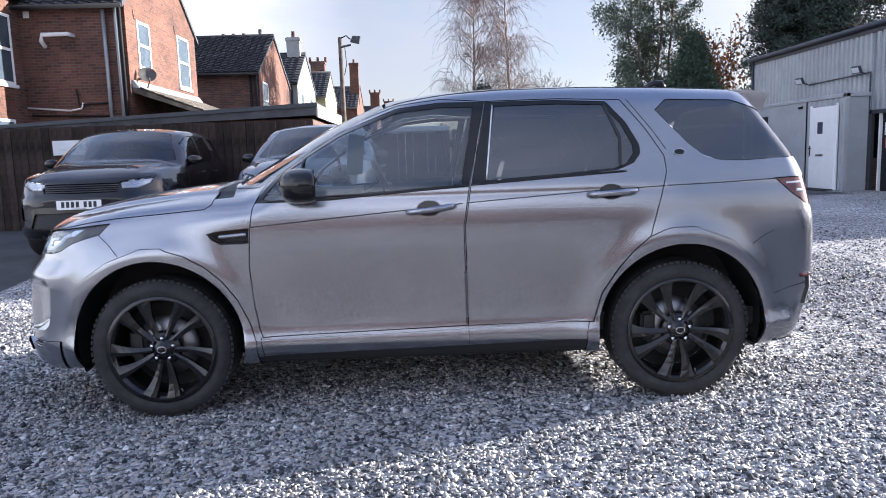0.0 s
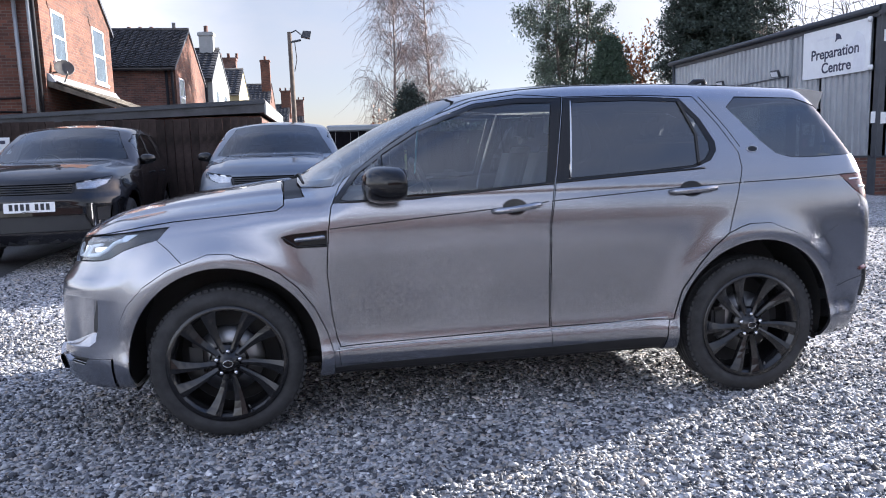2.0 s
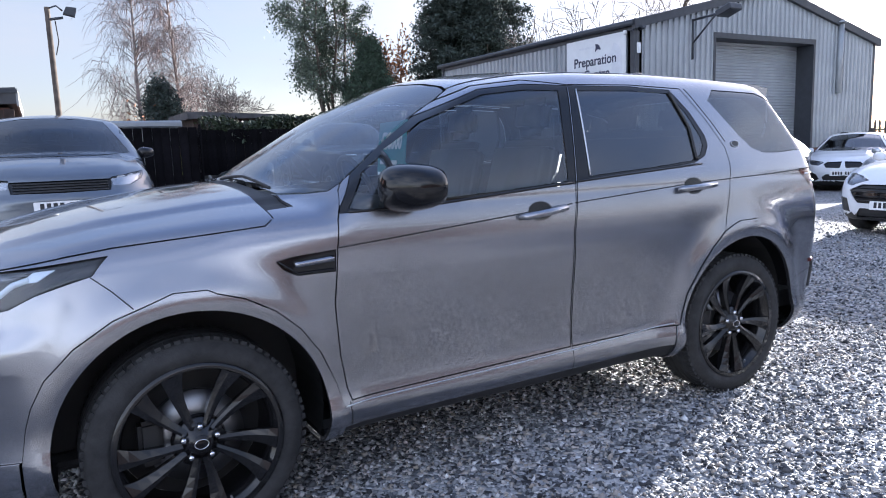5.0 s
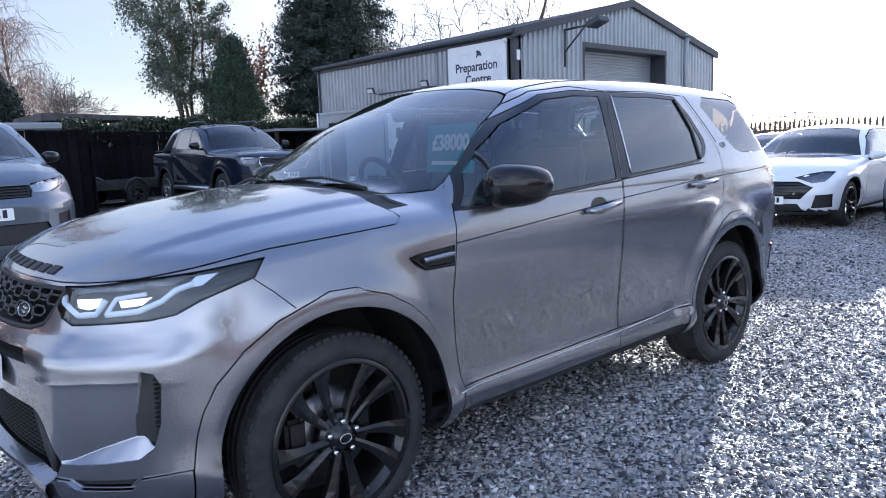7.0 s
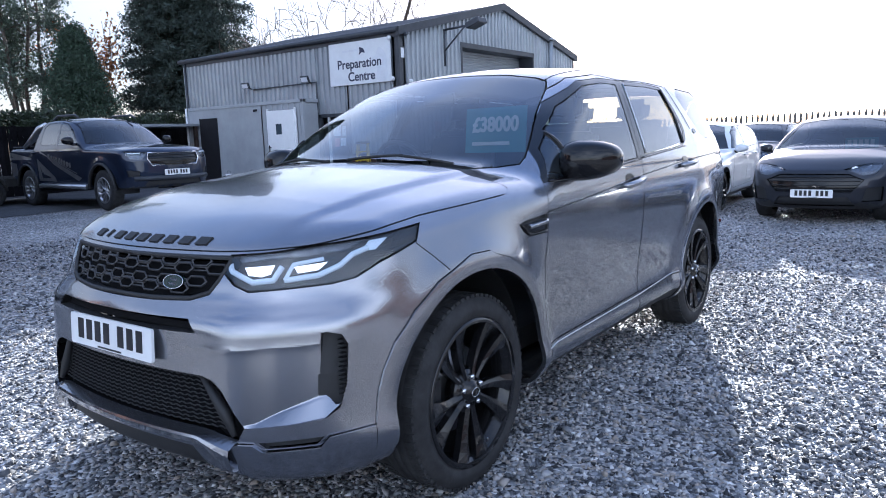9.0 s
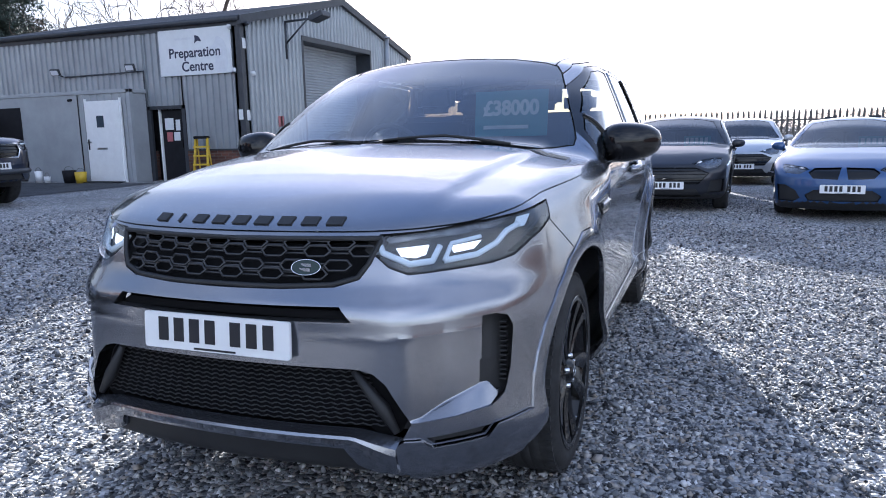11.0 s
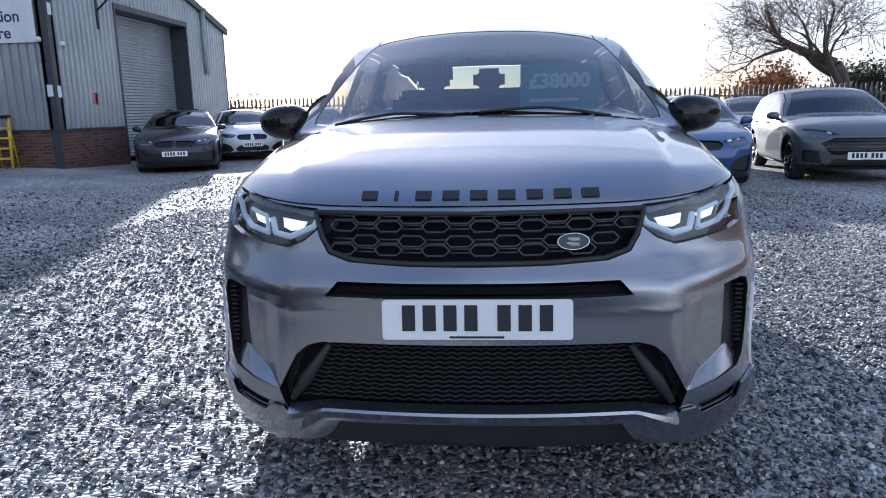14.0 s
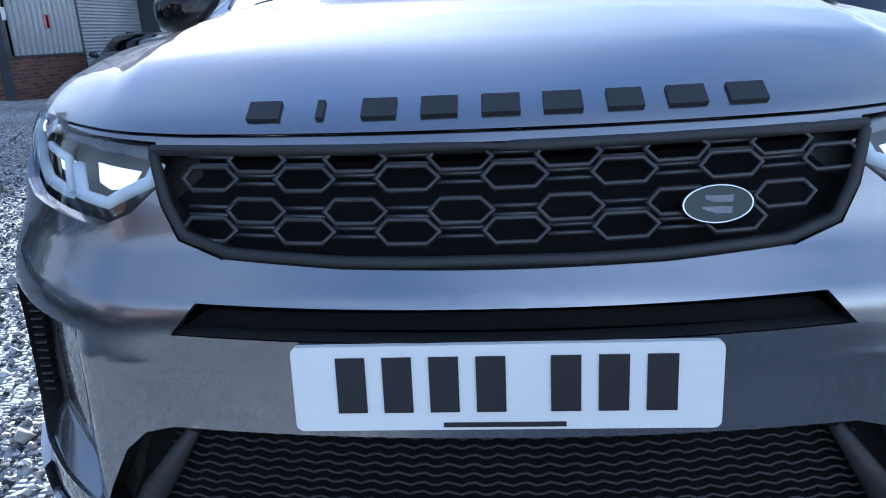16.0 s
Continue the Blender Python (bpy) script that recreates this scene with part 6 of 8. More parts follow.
    part("roof_spoiler", sp, PAINT_GREY, car)
    for s in (-1, 1):
        pts = []
        for i in range(30):
            x = -0.18 + 2.0 * i / 29
            y = s * (0.575 + 0.02 * math.sin(math.pi * i / 29))
            pts.append((x, y, F.top_z(x, y) - 0.001))
        part("roof_seam", tube(pts, 0.0045, 6), BLACK_GLOSS, car)
    part("roof_fin", tube([(1.42, 0, 1.70), (1.50, 0, 1.745), (1.56, 0, 1.755), (1.58, 0, 1.70)], [0.006, 0.02, 0.016, 0.02], 8), BLACK_GLOSS, car)
    both("tail_lamp_strip", tube(flank([(1.93, 1.138), (1.97, 1.14), (2.01, 1.141)], 0.0), 0.005, 6), LAMP_WHITE)
    both("tail_lamp_strip", tube(flank([(1.985, 1.10), (2.01, 1.097), (2.03, 1.095)], 0.0), 0.008, 6), LAMP_WHITE)
    both("rear_reflector", tube(flank([(2.03, 0.64), (2.09, 0.645)], 0.0), 0.012, 6), LAMP_RED)
    both("rear_vent", tube(flank([(2.07, 0.655), (2.085, 0.57), (2.06, 0.48)], -0.006), 0.017, 6), BLACK_PLASTIC)
    # added dark blockers behind the grilles and side intakes, against light leaking through
    part("bulkhead", box(-1.93, -1.0, -0.48, 0.48, 0.34, 1.03), BLACK_PLASTIC, car)
    for s in (1, -1):
        bk = bmesh.new()
        cols = []
        for i in range(9):
            y = 0.46 + 0.40 * i / 8
            cols.append([bk.verts.new((min(F.nose_x(y, z) + 0.06, -1.72), s * y, z)) for z in (0.42, 0.6, 0.8, 0.9)])
        for i in range(8):
            for j in range(3):
                bk.faces.new((cols[i][j], cols[i + 1][j], cols[i + 1][j + 1], cols[i][j + 1]))
        part("bulkhead", bk, BLACK_PLASTIC, car)
    # wipers
    for y0, y1, x0, x1 in ((-0.55, 0.02, -1.0, -1.06), (0.12, 0.66, -1.08, -0.99)):
        pts = [(x0 + (x1 - x0) * k / 8 + 0.02, y0 + (y1 - y0) * k / 8, 0) for k in range(9)]
        pts = [(x, y, F.top_z(x, y) + 0.016 - 0.004 * abs(k - 4)) for k, (x, y, z) in enumerate(pts)]
        part("wiper", tube(pts, [0.0065] * 9, 6), BLACK_PLASTIC, car)
    # arch liners and floor pan
    for x in (-1.371, 1.371):
        for s in (-1, 1):
            a0 = [-0.35 + (math.pi + 0.7) * i / 24 for i in range(25)]
            b = bmesh.new()
            A = [b.verts.new((x + 0.468 * math.cos(a), s * 0.82, 0.405 + 0.468 * math.sin(a))) for a in a0]
            B = [b.verts.new((x + 0.468 * math.cos(a), s * 0.50, 0.405 + 0.468 * math.sin(a))) for a in a0]
            for i in range(24):
                b.faces.new((A[i], A[i + 1], B[i + 1], B[i]))
            b.faces.new(B)
            part("arch_liner", b, BLACK_PLASTIC, car)
    part("floor_pan", box(-2.0, 2.1, -0.55, 0.55, 0.24, 0.30, 0.02, 1), BLACK_PLASTIC, car)
    part("floor_pan", box(-0.92, 0.92, -0.80, 0.80, 0.25, 0.31, 0.02, 1), BLACK_PLASTIC, car)
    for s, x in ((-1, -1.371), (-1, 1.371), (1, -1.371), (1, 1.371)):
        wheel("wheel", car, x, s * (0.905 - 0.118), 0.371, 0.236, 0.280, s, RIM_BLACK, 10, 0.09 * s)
    cabin(car, F, -0.85, 0.0, 0.45, 1.12, 0.74, 0.95, 2.1)
    # price card inside the windscreen, mirror
    cd = empty("price_card")
    cd.parent = car
    cd["label"] = "teal price card inside the windscreen"
    cd.matrix_local = pose(-0.358, -0.380, 1.365, 0, 6, -8)
    part("card", box(-0.002, 0.002, -0.200, 0.200, -0.125, 0.105), TEAL, cd)
    up = Matrix(((0, 0, -1, 0), (-1, 0, 0, 0), (0, 1, 0, 0), (0, 0, 0, 1)))
    lettering("£38000", 0.102, Matrix.Translation((-0.004, 0, 0.015)) @ up, WHITE_CARD, cd, "card_price", 0.001, 0.004)
    part("card_bar", box(-0.006, -0.003, -0.10, 0.15, -0.088, -0.070), WHITE_CARD, cd)
    part("inner_mirror", box(-0.33, -0.30, -0.11, 0.11, 1.50, 1.56, 0.012, 2), TRIM_DARK, car)
    return car


suv = subject()
# ---- the other cars of the yard ----
HATCH = Form(
    bonnet=[(-2.4, 0.66), (-2.15, 0.76), (-2.0, 0.83), (-1.6, 0.93), (-1.15, 1.0), (-0.8, 1.03)],
    screen=[(-1.15, 0.86), (-0.9, 1.0), (-0.35, 1.30), (0.05, 1.435), (0.45, 1.475), (1.0, 1.455), (1.5, 1.395), (1.95, 1.33)],
    width=[(0.2, 0.80), (0.28, 0.865), (0.4, 0.885), (0.6, 0.895), (0.75, 0.91), (0.88, 0.90), (0.98, 0.87)],
    plan=[(-2.4, 0.84), (-2.0, 0.90), (-1.6, 0.96), (-1.0, 1.0), (1.2, 1.0), (1.7, 0.96), (2.2, 0.88)],
    nose=[(0.2, -2.08), (0.3, -2.17), (0.5, -2.2), (0.62, -2.18), (0.72, -2.12), (0.85, -1.9)],
    rear=[(0.25, 2.02), (0.45, 2.1), (0.75, 2.12), (0.95, 2.08), (1.05, 2.02), (1.35, 1.78), (1.5, 1.65)],
    tumble=0.42, belt=0.97, bottom=0.2, bow=0.2, crown=0.09, nose_round=1.2, corner=0.07, roof_crown=0.04, flare=((-1.32, 0.33, 0.40), (1.32, 0.33, 0.40)))
HATCH_SPEC = dict(wheels=(-1.32, 1.32), arch=0.37, wr=0.328, rim=0.245, track=0.755, screen=[(0.4, 1.415), (-0.35, 1.405), (-0.56, 1.36), (-0.78, 1.0), (-0.4, 0.985), (0.4, 0.985)], screen_x=(-1.5, 0.2),
                  glass=([(-0.62, 1.0), (-0.2, 1.26), (0.1, 1.365), (0.32, 1.39), (0.28, 1.0)], [(0.34, 1.0), (0.38, 1.39), (0.9, 1.375), (1.2, 1.31), (1.45, 1.13), (1.3, 1.03)]),
                  lamp=[(-1.20, 0.735), (-1.04, 0.66), (-0.86, 0.68), (-0.64, 0.805), (-0.80, 0.81), (-1.0, 0.785)], grille=[(0.3, 0.685), (-0.42, 0.68), (-0.60, 0.60), (-0.46, 0.44), (0.3, 0.44)],
                  low=[(0.3, 0.37), (-0.42, 0.37), (-0.50, 0.25), (0.3, 0.25)], vent=[(-0.63, 0.49), (-0.80, 0.50), (-0.79, 0.32), (-0.58, 0.31)], plate_z=0.42, mirror=(-0.58, 0.98, 1.0), cabin=(-0.75, 0.15, 0.3, 0.93, 0.68, 0.95, 1.8), spine=(-1.45, 1.4, 0.6))
COUPE = Form(
    bonnet=[(-2.5, 0.62), (-2.3, 0.70), (-2.1, 0.77), (-1.6, 0.88), (-1.1, 0.95), (-0.75, 0.985)],
    screen=[(-1.05, 0.84), (-0.8, 0.97), (-0.2, 1.24), (0.2, 1.355), (0.55, 1.385), (0.95, 1.365), (1.45, 1.22), (1.95, 1.02), (2.4, 0.95)],
    width=[(0.13, 0.85), (0.22, 0.895), (0.4, 0.91), (0.55, 0.91), (0.72, 0.925), (0.85, 0.90), (0.92, 0.87)],
    plan=[(-2.5, 0.86), (-2.1, 0.91), (-1.6, 0.97), (-1.0, 0.99), (0.8, 0.99), (1.4, 1.0), (2.3, 0.88)],
    nose=[(0.15, -2.22), (0.25, -2.32), (0.45, -2.35), (0.58, -2.33), (0.68, -2.26), (0.8, -2.0)],
    rear=[(0.2, 2.2), (0.45, 2.3), (0.75, 2.32), (0.95, 2.25), (1.1, 2.1)],
    tumble=0.55, belt=0.91, bottom=0.135, bow=0.2, crown=0.08, nose_round=1.1, corner=0.07, roof_crown=0.05, flare=((-1.40, 0.33, 0.41), (1.40, 0.33, 0.41)))
COUPE_SPEC = dict(wheels=(-1.405, 1.405), arch=0.375, wr=0.335, rim=0.252, track=0.765, screen=[(0.4, 1.335), (-0.3, 1.325), (-0.54, 1.28), (-0.77, 0.95), (-0.4, 0.94), (0.4, 0.94)], screen_x=(-1.5, 0.3),
                  glass=([(-0.50, 0.945), (-0.1, 1.18), (0.25, 1.29), (0.62, 1.30), (0.70, 0.96)], [(0.76, 0.965), (0.68, 1.29), (1.0, 1.25), (1.35, 1.08), (1.25, 1.0)]),
                  lamp=[(-1.27, 0.675), (-1.20, 0.615), (-0.98, 0.63), (-0.84, 0.70), (-0.80, 0.735), (-1.0, 0.725), (-1.2, 0.70)], grille=[(-0.03, 0.705), (-0.34, 0.695), (-0.41, 0.64), (-0.35, 0.565), (-0.06, 0.555)],
                  low=[(0.3, 0.42), (-0.34, 0.41), (-0.44, 0.34), (-0.40, 0.27), (0.3, 0.26)], vent=[(-0.56, 0.40), (-0.70, 0.47), (-0.80, 0.47), (-0.78, 0.25), (-0.58, 0.25), (-0.50, 0.30)], plate_z=0.43, mirror=(-0.45, 0.97, 0.95), cabin=(-0.6, 0.25, 0.27, 0.88, 0.66, 1.0, 1.8), spine=(-1.55, 1.5, 0.52))
SUV_SPEC = dict(wheels=(-1.371, 1.371), arch=0.445, wr=0.365, rim=0.25, track=0.80, screen=[(0.4, 1.655), (-0.30, 1.648), (-0.575, 1.605), (-0.79, 1.22), (-0.4, 1.19), (0.4, 1.19)], screen_x=(-1.6, 0.12),
                glass=([(-0.66, 1.16), (-0.40, 1.455), (-0.10, 1.563), (0.30, 1.583), (0.24, 1.17)], [(0.32, 1.18), (0.40, 1.585), (1.005, 1.577), (1.12, 1.40), (1.12, 1.24)], [(1.25, 1.58), (1.75, 1.57), (2.0, 1.29), (1.65, 1.27), (1.5, 1.33)]),
                lamp=[(-1.17, 0.965), (-1.18, 0.885), (-1.0, 0.885), (-0.82, 0.94), (-0.72, 1.02), (-0.9, 1.0)], grille=[(0.3, 0.95), (-0.46, 0.95), (-0.44, 0.84), (0.3, 0.83)],
                low=[(0.3, 0.60), (-0.55, 0.60), (-0.62, 0.42), (0.3, 0.42)], vent=[(-0.66, 0.66), (-0.80, 0.68), (-0.78, 0.52), (-0.66, 0.52)], plate_z=0.70, mirror=(-0.58, 1.0, 1.21), cabin=(-0.85, 0.0, 0.45, 1.12, 0.72, 0.95, 2.0), spine=(-1.5, 1.6, 0.74))
PICKUP = Form(
    bonnet=[(-2.75, 1.06), (-2.6, 1.13), (-2.4, 1.18), (-1.9, 1.225), (-1.4, 1.25), (-1.0, 1.27)],
    screen=[(-1.30, 1.13), (-1.12, 1.25), (-0.50, 1.64), (-0.2, 1.78), (0.2, 1.84), (0.75, 1.835), (0.98, 1.79), (1.06, 1.50), (1.11, 1.295), (1.3, 1.275), (2.7, 1.275)],
    width=[(0.3, 0.80), (0.42, 0.88), (0.6, 0.91), (0.9, 0.93), (1.05, 0.935), (1.18, 0.925), (1.26, 0.90)],
    plan=[(-2.8, 0.88), (-2.4, 0.945), (-1.9, 0.985), (-1.0, 1.0), (2.0, 1.0), (2.7, 0.98)],
    nose=[(0.3, -2.5), (0.42, -2.62), (0.7, -2.66), (0.95, -2.65), (1.1, -2.60), (1.25, -2.4)],
    rear=[(0.4, 2.62), (0.6, 2.66), (1.0, 2.66), (1.3, 2.64)],
    tumble=0.30, belt=1.24, bottom=0.42, bow=0.15, crown=0.07, nose_round=0.7, corner=0.055, roof_crown=0.04, flare=((-1.61, 0.42, 0.50), (1.61, 0.42, 0.50)), flare_h=0.03)
PICKUP_SPEC = dict(wheels=(-1.61, 1.61), arch=0.47, wr=0.39, rim=0.245, track=0.82, screen=[(0.4, 1.765), (-0.40, 1.755), (-0.62, 1.70), (-0.80, 1.29), (-0.4, 1.265), (0.4, 1.265)], screen_x=(-1.7, 0.1),
                   glass=([(-0.72, 1.275), (-0.42, 1.54), (-0.1, 1.70), (0.15, 1.735), (0.12, 1.285)], [(0.2, 1.29), (0.23, 1.735), (0.70, 1.725), (0.88, 1.66), (0.93, 1.33), (0.88, 1.30)]),
                   lamp=[(-1.44, 1.075), (-1.36, 0.955), (-1.16, 0.955), (-1.06, 1.06), (-1.04, 1.11), (-1.2, 1.10)], grille=[(0.3, 1.075), (-0.50, 1.065), (-0.53, 0.96), (-0.46, 0.84), (0.3, 0.83)],
                   low=[(0.3, 0.60), (-0.5, 0.60), (-0.6, 0.46), (0.3, 0.46)], vent=[(-0.66, 0.74), (-0.84, 0.76), (-0.82, 0.64), (-0.66, 0.62)], plate_z=0.70, mirror=(-0.66, 1.06, 1.35), cabin=(-0.95, -0.1, 0.65, 1.20, 0.72, 0.6, 1.0), spine=(-1.7, 1.75, 0.82))


BUILT = {}


def price_card(car, c):
    """A teal card with white bars behind the windscreen."""
    e = part("price_card", box(c[0] + 0.22, c[0] + 0.225, -0.55, -0.12, c[3] + 0.02, c[3] + 0.20), TEAL, car, "teal price card behind the windscreen")
    for i in range(5):
        part("price_bar", box(c[0] + 0.212, c[0] + 0.217, -0.50 + i * 0.075, -0.45 + i * 0.075, c[3] + 0.09, c[3] + 0.17), WHITE_CARD, e)


def yard_car(form, k, coat, m, label, group="", wheel_mat=None, plate_bars=True, card=False, chrome=False, name="car", strips=True):
    """A parked car: cut panels, glass, lamps, grille, wheels, mirrors and cabin."""
    first = BUILT.get(id(form))
    if first:
        # another car of the same form in its own paint
        src, coat0 = first
        car = tagged(copy_thing(src, Matrix.Identity(4)), label, "car", group)
        car.name = name
        for ob in car.children_recursive:
            for sl in ob.material_slots:
                if sl.material == coat0:
                    sl.link = "OBJECT"
                    sl.material = coat
            if ob.name.startswith("grille_bar"):
                ob.material_slots[0].link = "OBJECT"
                ob.material_slots[0].material = CHROME if chrome else BLACK_PLASTIC
        if not group and "group" in car:
            del car["group"]
        if card:
            price_card(car, k["cabin"])
        car.matrix_world = m
        return car
    car = tagged(empty(name), label, "car", group)
    BUILT[id(form)] = (car, coat)
    x0, x1, zs = k["spine"]
    S = form.shell(x0, x1, zs, 22, 84, 16, 70)
    for x in k["wheels"]:
        S = boolean(S, prism(circle(x, k["wr"] + 0.02, k["arch"], 40), "y", -1.4, -0.35), "DIFFERENCE")
    S, scr = cut_panel(S, k["screen"], "x", *k["screen_x"], 0.003)
    panes = []
    for g in k["glass"]:
        S, p = cut_panel(S, g, "y", -1.3, -0.35, 0.003)
        panes.append(p)
    S, lens = cut_panel(S, k["lamp"], 225, 0.6, 3.0, 0.003)
    S, gri = cut_panel(S, k["grille"], "x", -3.0, -1.6, 0.002)
    S, low = cut_panel(S, k["low"], "x", -3.0, -1.6, 0.002)
    S, vent = cut_panel(S, k["vent"], "x", -3.0, -1.4, 0.002)
    z0 = form.bottom
    finish("body", S, form, [coat, BLACK_PLASTIC], car, join_mirror=True, pick=lambda c, n: n[:, 2] < -0.5)
    w = finish("windscreen", scr, form, GLASS_YARD, car, join_mirror=True)
    for i, p in enumerate(panes):
        finish("window", p, form, GLASS_FRONT if i == 0 else GLASS_REAR, car, mirror=True, shift=0.003)
    finish("headlamp_lens", lens, form, GLASS_LAMP, car, mirror=True)
    finish("lamp_housing", lens, form, LAMP_MID if form is SUV else LAMP_DARK, car, mirror=True, shift=0.03)
    # round projectors behind the lens
    co = np.array([v.co[:] for v in lens.vertices])
    lo, hi = co.min(0), co.max(0)
    for u, r in ((0.34, 0.045), (0.66, 0.038)):
        want = np.array((lo[0] + (hi[0] - lo[0]) * u, lo[1] + (hi[1] - lo[1]) * (1 - u), (lo[2] + hi[2]) / 2))
        c0 = Vector(co[np.argmin(((co - want) ** 2).sum(1))])
        zc = c0.z * 0.4 + want[2] * 0.6
        for s in (1, -1):
            ring = lathe([(r * 0.5, 0.0), (r * 0.8, 0.004), (r, -0.012), (r * 0.8, -0.03), (0.0, -0.02), (0.0, 0.006), (r * 0.45, 0.002)], 16, "z")
            bmesh.ops.transform(ring, matrix=Matrix.Translation((c0.x + 0.030, s * (c0.y + 0.020), zc)) @ Vector((-1, s * -0.35, 0.1)).to_track_quat("Z", "Y").to_matrix().to_4x4(), verts=ring.verts)
            part("projector", ring, CHROME, car)
    finish("grille", gri, form, BLACK_GLOSS, car, join_mirror=True, shift=0.018)
    finish("lower_grille", low, form, BLACK_PLASTIC, car, join_mirror=True, shift=0.02)
    finish("side_vent", vent, form, BLACK_PLASTIC, car, mirror=True, shift=0.02)
    # grille bars
    ys = [p[0] for p in k["grille"]]
    zz = [p[1] for p in k["grille"]]
    for i in range(0 if form is COUPE else 4):
        z = min(zz) + (max(zz) - min(zz)) * (i + 0.7) / 4.6
        wd = abs(min(ys)) - 0.04
        part("grille_bar", tube([(form.nose_x(wd * t, z) + 0.008, wd * t, z) for t in (-1, -0.66, -0.33, 0, 0.33, 0.66, 1)], 0.006, 5), CHROME if chrome else BLACK_PLASTIC, car)
    if strips:
        # shut lines of the doors and the bonnet
        g0 = k["glass"][0]
        xa, xb, zb = g0[0][0] - 0.10, (g0[-1][0] + k["glass"][1][0][0]) / 2, g0[0][1]
        xr = k["wheels"][1] - k["arch"] - 0.02
        for pts in ([(xa, zb - 0.03), (xa - 0.02, zb - 0.35), (xa + 0.02, z0 + 0.14), (xr, z0 + 0.16)], [(xb, zb), (xb - 0.02, z0 + 0.15)], [(xr, z0 + 0.16), (xr + 0.05, zb - 0.35), (xr + 0.30, zb - 0.05)]):
            dn = []
            for a, c in zip(pts[:-1], pts[1:]):
                dn += [(a[0] + (c[0] - a[0]) * i / 6, a[1] + (c[1] - a[1]) * i / 6) for i in range(6)]
            dn.append(pts[-1])
            for s in (1, -1):
                part("panel_gap", tube([(x, s * (form.side_y(x, z) + 0.001), z) for x, z in dn], 0.003, 4), BLACK_PLASTIC, car)
        for s in (1, -1):
            for xh in (xb - 0.22, xr + 0.10):
                y = form.side_y(xh, zb - 0.13)
                part("door_handle", tube([(xh - 0.1, s * (y - 0.002), zb - 0.13), (xh - 0.08, s * (y - 0.03), zb - 0.128), (xh + 0.08, s * (y - 0.03), zb - 0.124), (xh + 0.1, s * (y - 0.002), zb - 0.124)], 0.012, 6), coat, car)
    plate(car, form, k["plate_z"], lean=4, chars=7)
    mx, my, mz = k["mirror"]
    mirror_pair(car, mx, my, mz, 0.08, 0.10, 0.075 if form is PICKUP else 0.065, coat if wheel_mat is RIM_BLACK else BLACK_GLOSS)
    for x in k["wheels"]:
        for s in (-1, 1):
            wheel("wheel", car, x, s * k["track"], k["wr"], 0.225, k["rim"], s, wheel_mat or RIM_BLACK, 10, 0.1, detail=False)
            b = lathe([(0.02, -0.26), (k["arch"] + 0.012, -0.25), (k["arch"] + 0.012, 0.12)] if s > 0 else [(0.02, 0.26), (k["arch"] + 0.012, 0.25), (k["arch"] + 0.012, -0.12)], 32)
            bmesh.ops.delete(b, geom=[v for v in b.verts if v.co.z < -0.18], context="VERTS")
            bmesh.ops.transform(b, matrix=Matrix.Translation((x, s * (k["track"] - 0.10), k["wr"] + 0.02)), verts=b.verts)
            part("arch_liner", b, BLACK_PLASTIC, car)
    part("floor_pan", box(k["wheels"][0] - 0.4, k["wheels"][1] + 0.4, -0.55, 0.55, z0 - 0.02, z0 + 0.05), BLACK_PLASTIC, car)
    part("floor_pan", box(k["wheels"][0] + 0.45, k["wheels"][1] - 0.45, -0.78, 0.78, z0 - 0.01, z0 + 0.05), BLACK_PLASTIC, car)
    c = k["cabin"]
    cabin(car, form, *c)
    if card:
        price_card(car, c)
    car.matrix_world = m
    return car


def stand(px, py, heading, nose, z=None):
    """Where a car stands whose nose is at (px, py)."""
    a = radians(heading)
    x, y = px - nose * math.cos(a), py - nose * math.sin(a)
    return pose(x, y, ground_z(x, y) if z is None else z, 0, 0, heading - 180)


P_BLACK = paint("black_paint", (0.006, 0.006, 0.008), 0.0, 0.35, 1.0)
P_SILVER = paint("blue_silver_paint", (0.14, 0.16, 0.19), 0.7)
P_NAVY = paint("dark_navy_paint", (0.018, 0.026, 0.050), 0.5)
P_WHITE = paint("white_paint", (0.72, 0.74, 0.78), 0.0, 0.4)
P_BLUE = paint("blue_paint", (0.045, 0.095, 0.22), 0.4)
P_DARK = paint("dark_grey_paint", (0.035, 0.037, 0.045), 0.5, 0.38, 0.6)
P_GOLF = paint("grey_green_paint", (0.13, 0.134, 0.14), 0.6, 0.38, 0.8)
P_SILVER2 = paint("silver_paint", (0.5, 0.51, 0.53), 0.8)
ALLOY = material("silver_alloy", (0.5, 0.5, 0.52), 0.3, 0.9)
yard_car(SUV, SUV_SPEC, P_BLACK, stand(-4.15, 4.15, -86, 2.27), "black SUV parked nose out before the dark timber fence", "cars along the fence")
yard_car(SUV, SUV_SPEC, P_SILVER, stand(-1.58, 4.55, -90, 2.25), "blue-grey SUV parked nose out by the timber fence", "cars along the fence")
pick = yard_car(PICKUP, PICKUP_SPEC, P_NAVY, stand(4.42, 9.75, -91.5, 2.66), "navy double-cab pickup with silver stripes by the workshop", name="pickup", wheel_mat=ALLOY)
yard_car(COUPE, COUPE_SPEC, P_DARK, stand(10.75, 6.9, 200, 2.35), "dark grey coupe before the roller shutter", wheel_mat=RIM_BLACK, chrome=True)
yard_car(HATCH, HATCH_SPEC, P_WHITE, stand(7.55, 1.63, 182, 2.2), "white hatchback with black grille in the row of cars", "cars for sale", wheel_mat=RIM_BLACK)
